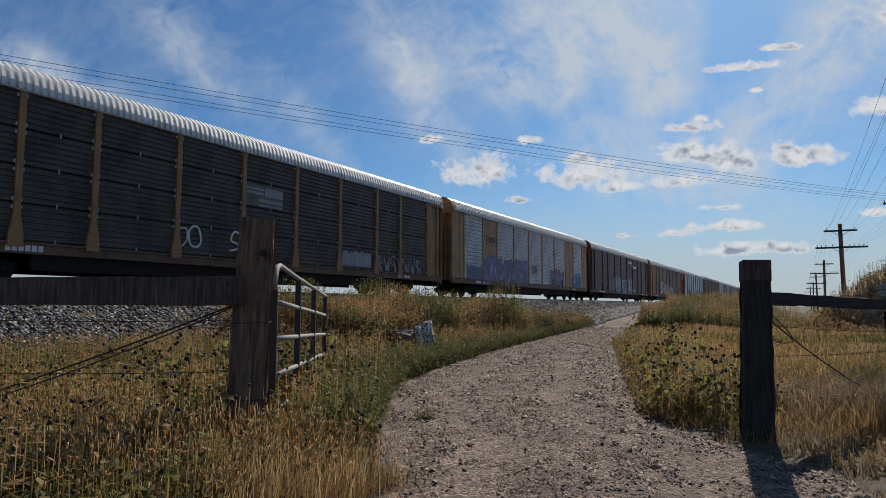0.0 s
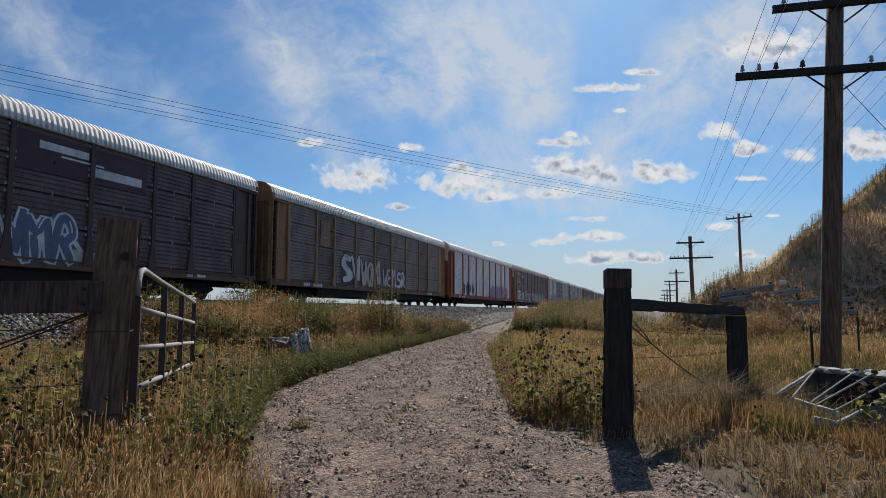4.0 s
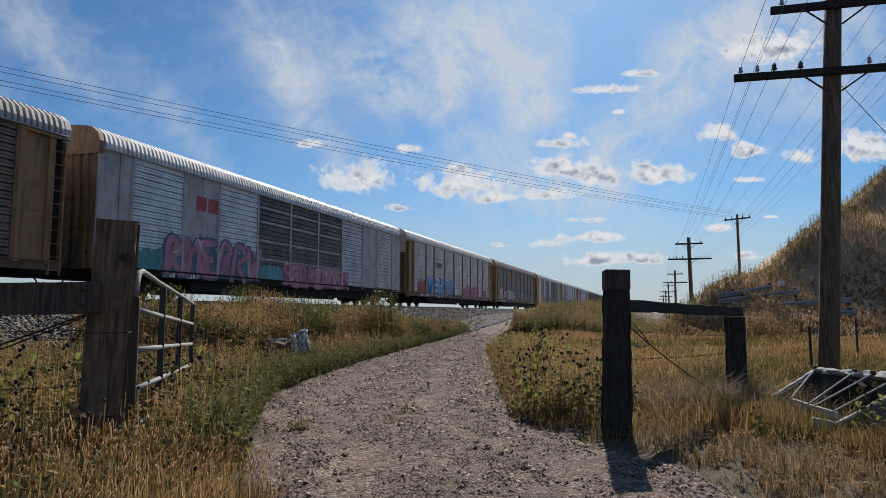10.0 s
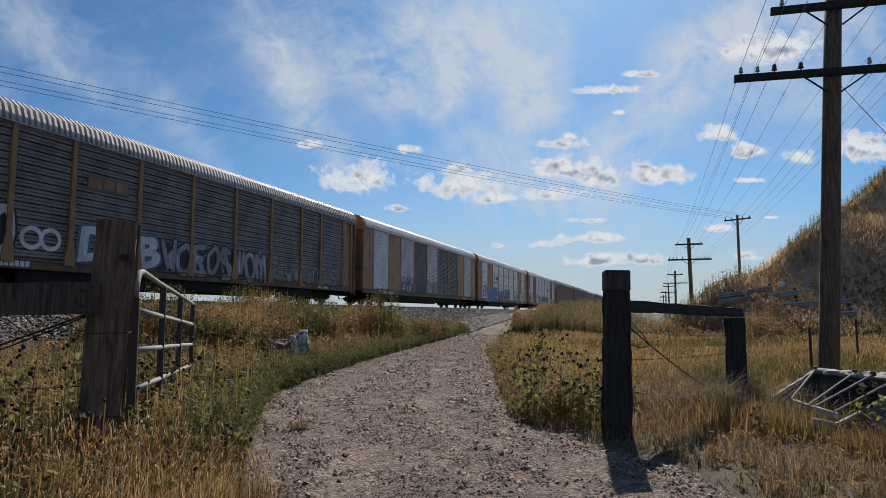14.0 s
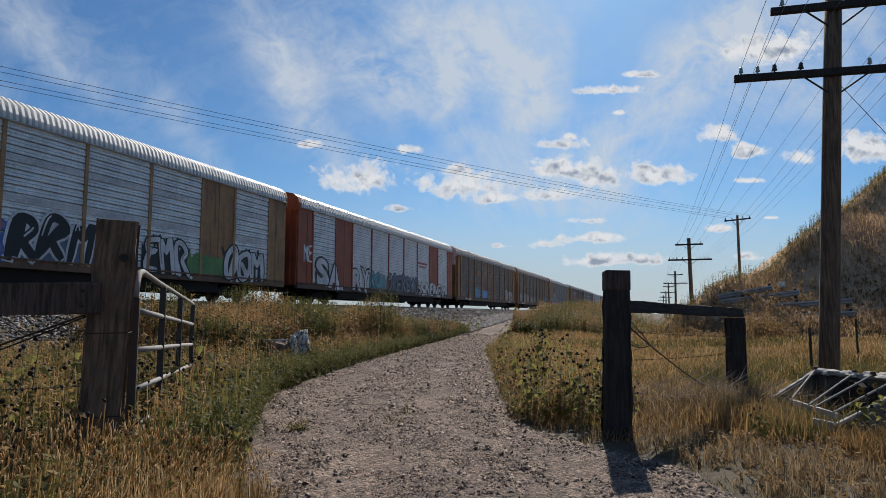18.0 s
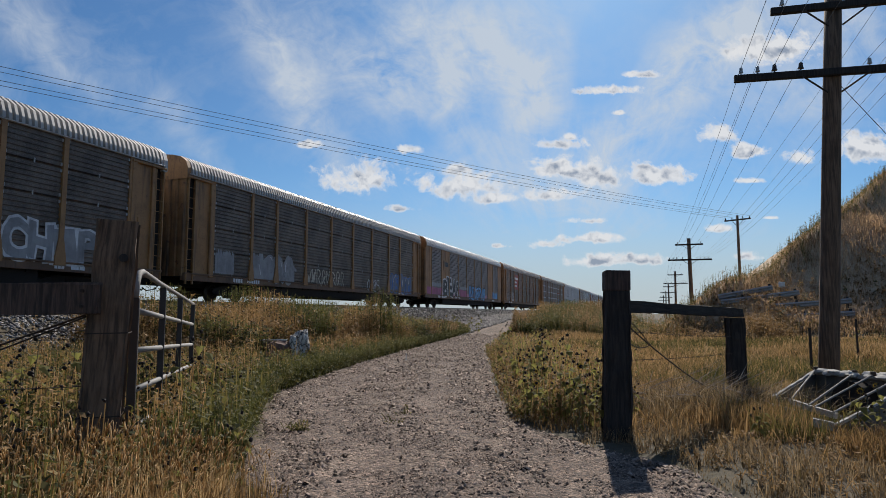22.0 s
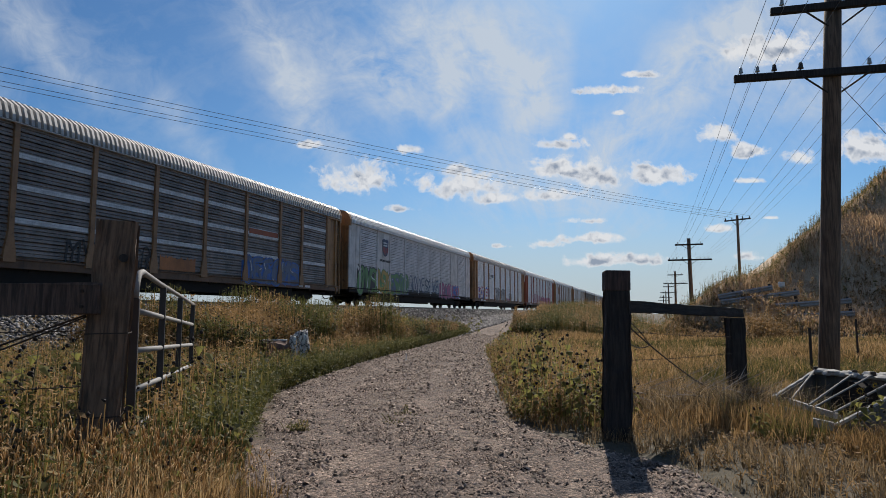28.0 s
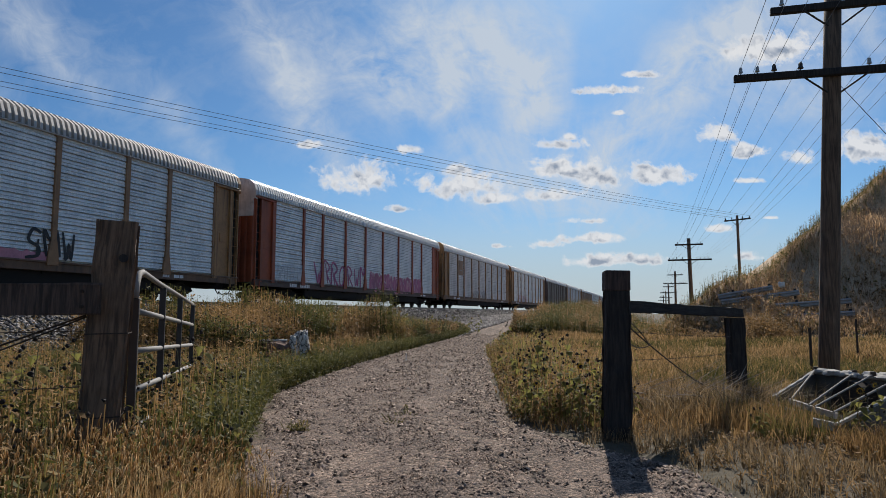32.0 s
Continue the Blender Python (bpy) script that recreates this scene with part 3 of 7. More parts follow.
def build_stones():
    rng = np.random.default_rng(11)
    n = 34000
    y = 6 + 84 * rng.random(n) ** 1.6
    x = TRACK_X + 1.75 + 4.0 * rng.random(n)
    P = np.stack([x, y, land(x, y) + 0.012], 1)
    stones("ballast", M_BALLAST, P, rng.uniform(0.03, 0.075, n) * (1 + y / 80), "broken grey ballast heaped along the railway", rng)
    n = 190000
    y = 2.8 + 32 * rng.random(n) ** 2.0
    t = rng.random(n)
    l, r = along(ROAD_L, y), along(ROAD_R, y)
    x = l + (r - l) * t
    P = np.stack([x, y, land(x, y) + 0.012 + 0.03 * np.sin(t * math.pi) - 0.035 * (np.exp(-((t - 0.27) / 0.09) ** 2) + np.exp(-((t - 0.72) / 0.09) ** 2))], 1)
    heap = 0.5 + 0.5 * np.sin(t * 19 + 2.2 * np.sin(y * 0.9)) * np.sin(y * 1.3 + 5 * t)
    s = (0.003 + 0.0055 * rng.random(n) ** 1.6 + 0.020 * rng.random(n) ** 9 * (0.3 + heap)) * (1 + y / 16)
    edge = rng.random(n) < 0.22 * np.exp(-((t - 0.97) / 0.07) ** 2)
    s = np.where(edge, s + rng.uniform(0.004, 0.022, n), s)
    worn = np.exp(-((t - 0.27) / 0.08) ** 2) + np.exp(-((t - 0.72) / 0.08) ** 2) + np.exp(-(t / 0.06) ** 2)
    ok = rng.random(n) > 0.72 * np.minimum(worn, 1)
    P, s = P[ok], s[ok]
    stones("road_gravel", M_PEBBLE, P, s, "loose pinkish gravel scattered over the track", rng, 0.8, True)
    # spilled ballast between the road and the track beyond the verge
    n = 12000
    y = 33 + 60 * rng.random(n) ** 1.3
    x = -14.2 + (along(ROAD_L, y) + 14.2) * rng.random(n)
    P = np.stack([x, y, land(x, y) + 0.02], 1)
    stones("spilled_ballast", M_BALLAST, P, rng.uniform(0.04, 0.09, n) * (1 + y / 80), "grey ballast spilled down to the road edge", rng)


def build_track():
    track = thing("railway_track", "steel rails on dark timber ties in grey ballast", "railway track", (TRACK_X, 0, 0))
    prof = [(-0.075, -0.17), (-0.075, -0.155), (-0.012, -0.13), (-0.012, -0.045), (-0.036, -0.035), (-0.036, -0.004), (-0.03, 0), (0.03, 0),
            (0.036, -0.004), (0.036, -0.035), (0.012, -0.045), (0.012, -0.13), (0.075, -0.155), (0.075, -0.17), (-0.075, -0.17)]
    rail = Mesh().sweep(prof, -640, 1200, 40).data("rail", M_RAIL)
    for x in (-0.755, 0.755):
        part("rail", rail, track, (x, 0, RAIL_Z))
    tie = Mesh().box(-1.3, 1.3, -0.11, 0.11, -0.34, -0.17, 0.012).data("tie", M_TIE)
    for i in range(130):
        part("tie", tie, track, (0, 4 + i * 0.5, RAIL_Z))
    m = Mesh()
    for i in range(500):
        y = 69 + i * 0.5
        m.box(-1.3, 1.3, y - 0.11, y + 0.11, RAIL_Z - 0.34, RAIL_Z - 0.17)
    for i in range(80):
        y = 3.5 - i * 0.5
        m.box(-1.3, 1.3, y - 0.11, y + 0.11, RAIL_Z - 0.34, RAIL_Z - 0.17)
    tagged(part("far_ties", m.data("far_ties", M_TIE), track), kind="stuff")


build_ground()
build_road()
build_stones()
build_track()

# ---- the train: long covered car carriers ----
BODY = 27.35                                   # length of a body; y runs from its leading end backwards
END = 1.70
BAYS = [2.75, 2.10, 2.85, 2.85, 2.85, 2.85, 2.85, 2.10, 2.75]
SILL, EAVE, SIDE = 1.10, 5.17, 1.52
EDGES = [END]
for w in BAYS:
    EDGES.append(EDGES[-1] + w)
FLUSH_BAYS = [2.72, 2.20, 2.90, 2.90, 2.90, 2.90, 2.90, 2.20, 2.72]   # the newer, smooth-sided cars
FLUSH_EDGES = [1.505]
for w in FLUSH_BAYS:
    FLUSH_EDGES.append(FLUSH_EDGES[-1] + w)
kept = {}


def shared(key, mat, make, smooth=False):
    """One mesh for each shape and material."""
    k = (key, mat.name)
    if k not in kept:
        m = Mesh()
        make(m)
        kept[k] = m.data(key.split(":")[0], mat, smooth)
    return kept[k]


ROOF_ARC = [(1.57, EAVE - 0.03), (1.56, EAVE + 0.16), (1.46, EAVE + 0.45), (1.18, EAVE + 0.66), (0.78, EAVE + 0.75), (0.38, EAVE + 0.79), (0.0, EAVE + 0.80)]


def roof_shape(m):
    """Ribbed sheet: deep square ribs standing out from an arched roof."""
    arc = ROOF_ARC + [(-x, z) for x, z in ROOF_ARC[-2::-1]]
    n = len(arc)
    out = []
    for i in range(n):
        a, b = arc[max(i - 1, 0)], arc[min(i + 1, n - 1)]
        d = Vector((a[1] - b[1], b[0] - a[0])) * -1
        out.append(d.normalized())
    rows, y = [], 0.10
    while y < BODY - 0.30:
        rows += [(y, -0.065), (y + 0.085, -0.065), (y + 0.098, 0.045), (y + 0.192, 0.045), (y + 0.205, -0.065)]
        y += 0.205
    v = [(x + o.x * up, yy, z + o.y * up) for yy, up in rows for (x, z), o in zip(arc, out)]
    f = [(i * n + k, i * n + k + 1, (i + 1) * n + k + 1, (i + 1) * n + k) for i in range(len(rows) - 1) for k in range(n - 1)]
    m.add(v, f)


def cap_shape(m):
    """Arched end cap of the roof, 35 cm deep."""
    arc = ROOF_ARC + [(-x, z) for x, z in ROOF_ARC[-2::-1]]
    n = len(arc)
    for y0, y1 in ((-0.06, 0.14),):
        v = [(x * 1.015, y, z + 0.03) for y in (y0, y1) for x, z in arc] + [(x * 1.015, y, EAVE - 0.25) for y in (y0, y1) for x in (1.55, -1.55)]
        f = [(k, k + 1, n + k + 1, n + k) for k in range(n - 1)]
        f += [tuple(range(n)) + (2 * n + 1, 2 * n), tuple(range(2 * n - 1, n - 1, -1)) + (2 * n + 2, 2 * n + 3)]
        f += [(0, n, 2 * n + 2, 2 * n), (n - 1, 2 * n + 1, 2 * n + 3, 2 * n - 1)]
        m.add(v, f)


def screen_shape(w, seams):
    """Side screens of one bay: four shallow-ribbed sheets with open joints, or one stack of pressed louvres."""
    def make(m):
        H, low = EAVE - SILL - 0.10, SILL + 0.03
        prof = []
        if seams:
            p = H / 4
            for i in range(4):
                z, ribs = low + i * p, 6
                prof += [(-0.094, z), (-0.094, z + 0.034), (0.012, z + 0.036)]
                q = (p - 0.040) / ribs
                for j in range(ribs):
                    a = z + 0.038 + j * q
                    prof += [(0.014, a), (0.014, a + 0.42 * q), (-0.020, a + 0.50 * q), (-0.020, a + 0.88 * q), (0.012, a + 0.98 * q)]
        else:
            rows = 17
            p = H / rows
            for i in range(rows):
                z = low + i * p
                prof += [(-0.094, z), (-0.094, z + 0.185 * p), (0.016, z + 0.19 * p), (0.004, z + 0.56 * p), (-0.016, z + 0.59 * p), (0.010, z + 0.65 * p), (-0.006, z + 0.99 * p)]
        prof.append((-0.03, low + H))
        m.sweep([(SIDE + a, z) for a, z in prof], 0.02, w - 0.02)
    return make


def clip_shape(w):
    """The zinc lugs that hold a bay's screens: at both posts and along the joints."""
    def make(m):
        p = (EAVE - SILL - 0.10) / 4
        for i in range(4):
            z = SILL + 0.03 + i * p
            for y in (0.115, w - 0.115):
                m.box(SIDE + 0.005, SIDE + 0.034, y - 0.032, y + 0.032, z + 0.05, z + 0.15)
                m.box(SIDE + 0.005, SIDE + 0.034, y - 0.032, y + 0.032, z + p - 0.16, z + p - 0.07)
            m.box(SIDE + 0.005, SIDE + 0.030, w * 0.5 - 0.02, w * 0.5 + 0.02, z - 0.05, z + 0.09)
    return make


def solid_shape(w):
    def make(m):
        m.box(SIDE - 0.06, SIDE + 0.0165, 0.01, w * 0.5 - 0.008, SILL - 0.02, EAVE - 0.05, 0.012)
        m.box(SIDE - 0.06, SIDE + 0.0165, w * 0.5 + 0.008, w - 0.01, SILL - 0.02, EAVE - 0.05, 0.012)
    return make


def post_shape(m):
    """Upright with a flared foot."""
    prof = [(-0.20, SILL - 0.12), (0.20, SILL - 0.12), (0.19, SILL + 0.15), (0.085, SILL + 0.75), (0.085, EAVE - 0.12), (0.17, EAVE - 0.08), (0.17, EAVE - 0.02), (-0.17, EAVE - 0.02), (-0.17, EAVE - 0.08), (-0.085, EAVE - 0.12), (-0.085, SILL + 0.75), (-0.19, SILL + 0.15)]
    n = len(prof)
    v = [(x, y, z) for x in (SIDE - 0.05, SIDE + 0.085) for y, z in prof]
    m.add(v, [tuple(range(n - 1, -1, -1)), tuple(range(n, 2 * n))] + [(k, (k + 1) % n, n + (k + 1) % n, n + k) for k in range(n)])


def slim_post_shape(m):
    m.box(SIDE - 0.05, SIDE + 0.05, -0.07, 0.07, SILL - 0.1, EAVE - 0.04, 0.01)


def end_panel_shape(m):
    """Side of the car beside its end: recessed sheet with a ladder well and stiffeners."""
    m.box(SIDE - 0.09, SIDE - 0.03, 0.52, END - 0.02, SILL - 0.1, EAVE - 0.16)
    m.box(SIDE - 0.10, SIDE + 0.07, END - 0.24, END - 0.03, SILL - 0.12, EAVE - 0.18, 0.015)
    m.box(SIDE - 0.10, SIDE + 0.05, 0.50, 0.66, SILL - 0.12, EAVE - 0.2, 0.015)
    m.box(SIDE - 0.02, SIDE + 0.09, -0.02, END - 0.02, EAVE - 0.20, EAVE - 0.10, 0.015)
    m.box(SIDE - 0.032, SIDE - 0.008, 0.85, 1.25, 2.6, 3.0, 0.008)


def flush_end_shape(m):
    m.box(SIDE - 0.08, SIDE + 0.0165, 0.0, 0.92, SILL - 0.1, EAVE - 0.04, 0.03)
    m.box(SIDE - 0.08, SIDE + 0.0165, 0.94, 1.495, SILL - 0.1, EAVE - 0.04, 0.012)


def ladder_shape(m):
    for y in (0.06, 0.46):
        m.box(SIDE - 0.02, SIDE + 0.06, y, y + 0.05, SILL - 0.45, EAVE - 0.25)
    for i in range(10):
        z = SILL - 0.3 + i * 0.42
        m.tube([(SIDE + 0.03, 0.07, z), (SIDE + 0.03, 0.49, z)], 0.014, 6)


def end_door_shape(m):
    """One leaf of the folding end doors: a ribbed sheet, from the middle outwards."""
    prof, x = [], 0.02
    while x < SIDE - 0.3:
        prof += [(x, 0.03), (x + 0.20, 0.03), (x + 0.23, -0.03), (x + 0.33, -0.03)]
        x += 0.36
    prof += [(SIDE - 0.04, 0.03), (SIDE - 0.04, 0.12), (0.02, 0.12)]
    n = len(prof)
    v = [(a, b, z) for z in (0.98, EAVE - 0.22) for a, b in prof]
    m.add(v, [tuple(range(n - 1, -1, -1)), tuple(range(n, 2 * n))] + [(k, (k + 1) % n, n + (k + 1) % n, n + k) for k in range(n)])


def sill_shape(m):
    m.box(SIDE - 0.16, SIDE + 0.016, 0.0, BODY, 0.80, SILL, 0.008)
    m.box(SIDE - 0.05, SIDE + 0.07, 0.0, BODY, SILL - 0.05, SILL + 0.01, 0.008)


def under_shape(m):
    m.box(-0.38, 0.38, -0.3, BODY + 0.3, 0.62, 1.0)
    for i in range(13):
        y = 1.2 + i * (BODY - 2.4) / 12
        m.box(-1.42, 1.42, y - 0.09, y + 0.09, 0.72, 1.0)
    m.box(-1.45, 1.45, 0.05, BODY - 0.05, 0.96, 1.06)
    for x in (-1.36, 1.22):
        m.box(x, x + 0.14, 5.0, BODY - 5.0, 0.37, 0.98)
    m.box(0.75, 1.15, 11.5, 12.6, 0.45, 0.80, 0.03)
    m.tube([(0.95, 13.6, 0.62), (0.95, 15.0, 0.62)], 0.17, 10)


def core_shape(m):
    m.box(-SIDE + 0.02, SIDE - 0.10, 0.08, BODY - 0.08, 1.02, EAVE - 0.02)


def far_shape(m):
    H, rows = EAVE - SILL - 0.10, 12
    prof = []
    for i in range(rows):
        z = SILL + i * H / rows
        prof += [(-SIDE + 0.03, z), (-SIDE - 0.012, z + 0.25 * H / rows), (-SIDE, z + 0.98 * H / rows)]
    m.sweep(prof, 0.02, BODY - 0.02)
    m.box(-SIDE - 0.03, -SIDE + 0.16, 0, BODY, 0.80, SILL, 0.02)


def truck_shape(m):
    for x in (-1.02, 1.02):
        v = []
        prof = [(-1.25, 0.42), (-1.15, 0.55), (-0.55, 0.70), (0.55, 0.70), (1.15, 0.55), (1.25, 0.42), (0.95, 0.28), (0.45, 0.26), (0.30, 0.16), (-0.30, 0.16), (-0.45, 0.26), (-0.95, 0.28)]
        n = len(prof)
        v = [(x + d, y, z) for d in (-0.07, 0.07) for y, z in prof]
        m.add(v, [tuple(range(n - 1, -1, -1)), tuple(range(n, 2 * n))] + [(k, (k + 1) % n, n + (k + 1) % n, n + k) for k in range(n)])
        for k in (-0.16, 0.0, 0.16):
            m.tube([(x + 0.1, k, 0.2), (x + 0.1, k, 0.56)], 0.06, 8)
    m.box(-1.1, 1.1, -0.2, 0.2, 0.40, 0.66, 0.03)


def wheel_shape(m):
    """Two flanged wheels on an axle, about the axle's centre."""
    for s in (-1, 1):
        ring = [(0.62, 0.05), (0.66, 0.09), (0.70, 0.16), (0.735, 0.17), (0.70, 0.30), (0.69, 0.37), (0.685, 0.415), (0.715, 0.415), (0.725, 0.385), (0.80, 0.38), (0.815, 0.33), (0.76, 0.29), (0.76, 0.17), (0.84, 0.14), (0.86, 0.08)]
        n, k = len(ring), 20
        v = [(s * x, r * math.cos(2 * math.pi * i / k), r * math.sin(2 * math.pi * i / k)) for i in range(k) for x, r in ring]
        m.add(v, [(i * n + j, i * n + j + 1, ((i + 1) % k) * n + j + 1, ((i + 1) % k) * n + j) for i in range(k) for j in range(n - 1)])
        for i in range(3):                      # journal cap bolts
            a = i * 2.094
            m.box(s * 1.12 - 0.01, s * 1.12 + 0.01, 0.05 * math.cos(a) - 0.012, 0.05 * math.cos(a) + 0.012, 0.05 * math.sin(a) - 0.012, 0.05 * math.sin(a) + 0.012)
    m.tube([(-1.12, 0, 0), (1.12, 0, 0)], 0.08, 12)


def coupler_shape(m):
    m.box(-0.11, 0.11, -0.62, 0.1, 0.70, 0.92, 0.02)
    m.box(-0.16, 0.16, -0.66, -0.42, 0.62, 1.0, 0.04)
    m.tube([(0.35, 0.05, 0.75), (0.34, -0.2, 0.45), (0.18, -0.5, 0.38), (0.1, -0.65, 0.5)], 0.025, 6)


GRAF = {}


def graf_mat(name, col):
    if name not in GRAF:
        GRAF[name] = paint("spray_" + name, col, wear=0.25, rough=0.55)
    return GRAF[name]


SPRAY = {"white": (0.72, 0.72, 0.73), "black": (0.02, 0.02, 0.022), "purple": (0.24, 0.17, 0.38), "blue": (0.05, 0.15, 0.46), "sky": (0.10, 0.34, 0.68),
         "teal": (0.10, 0.36, 0.38), "pink": (0.58, 0.24, 0.30), "magenta": (0.42, 0.10, 0.22), "green": (0.11, 0.26, 0.08), "gold": (0.48, 0.30, 0.06),
         "grey": (0.32, 0.32, 0.33), "red": (0.45, 0.06, 0.06), "orange": (0.46, 0.17, 0.05), "cream": (0.58, 0.53, 0.42), "slate": (0.12, 0.16, 0.24)}
for k, c in SPRAY.items():
    graf_mat(k, c)


def plate(m, pts, x, thick=0.004):
    """A thin layer of paint: a polygon of (y, z) on the side."""
    n = len(pts)
    v = [(x + d, y, z) for d in (0, thick) for y, z in pts]
    m.add(v, [tuple(range(n, 2 * n))] + [(k, (k + 1) % n, n + (k + 1) % n, n + k) for k in range(n)])


def stroke(m, pts, x, w):
    """A sprayed line of width w: one thin ribbon along its points."""
    P = [Vector(p) for p in pts]
    n, v = len(P), []
    for i, p in enumerate(P):
        d = P[min(i + 1, n - 1)] - P[max(i - 1, 0)]
        d = d.normalized() if d.length > 1e-4 else Vector((1, 0))
        e = d * w * (-0.3 if i == 0 else 0.3 if i == n - 1 else 0.0)
        s = Vector((-d.y, d.x)) * w * 0.5 * (0.75 if i in (0, n - 1) else 1.0)
        v += [(x + 0.00009 * i + k, q.x, q.y) for k in (0, 0.004) for q in (p + e + s, p + e - s)]
    f = [(0, 1, 3, 2), (4 * n - 4, 4 * n - 2, 4 * n - 1, 4 * n - 3)]
    for i in range(n - 1):
        a, b = 4 * i, 4 * i + 4
        f += [(a + 2, a + 3, b + 3, b + 2), (a, a + 2, b + 2, b), (a + 1, b + 1, b + 3, a + 3)]
    m.add(v, f)


def glyph(ch, grow):
    """One letter as a flat mesh of points (across, up) from the built-in font, fattened by grow."""
    k = (ch, grow)
    if k not in kept:
        cu = bpy.data.curves.new("glyph", "FONT")
        cu.body, cu.size, cu.offset, cu.extrude, cu.resolution_u = ch, 1.0, grow, 0.0, 3
        ob = new("glyph", cu)
        me = bpy.data.meshes.new_from_object(ob.evaluated_get(bpy.context.evaluated_depsgraph_get()))
        bpy.data.objects.remove(ob)
        kept[k] = ([tuple(v.co[:2]) for v in me.vertices], [tuple(p.vertices) for p in me.polygons])
        bpy.data.meshes.remove(me)
    return kept[k]


def throw_up(car, text, y0, y1, z0, z1, fill, line, seed, back=None):
    """Sprayed lettering that can be read: fat leaning letters with a heavy outline."""
    rng = random.Random(seed)
    z0 -= 0.15
    w = (y1 - y0) / len(text)
    for i, ch in enumerate(text):
        H = (z1 - z0) * rng.uniform(0.9, 1.08)
        pts, _ = glyph(ch, 0.05)
        lo = [min(p[k] for p in pts) for k in (0, 1)]
        hi = [max(p[k] for p in pts) for k in (0, 1)]
        sx, sy = w * 0.98 / (hi[0] - lo[0]), H / (hi[1] - lo[1])
        lean, drop = rng.uniform(-0.18, 0.18), rng.uniform(-0.06, 0.06) * H
        first = None
        for n, (grow, col, x) in enumerate(((0.10, line, 0.025), (0.045, fill, 0.032))):
            pts, faces = glyph(ch, grow)
            v = []
            for a, b in pts:
                u, t = (a - lo[0]) * sx, (b - lo[1]) * sy
                v.append((SIDE + x + 0.0011 * i, y0 + i * w + u + lean * (t - H / 2) + 0.05 * H * math.sin(3 * t / H + i), z0 + drop + t + 0.05 * H * math.sin(4 * u / w + 2 * i)))
            m = Mesh().add(v, faces)
            if n == 0:
                first = part("graffiti_letter", m.data("graffiti_letter", GRAF[col]), car, label="%s sprayed letter with %s outline" % (fill, line))
            else:
                part("letter_fill", m.data("letter_fill", GRAF[col]), first)


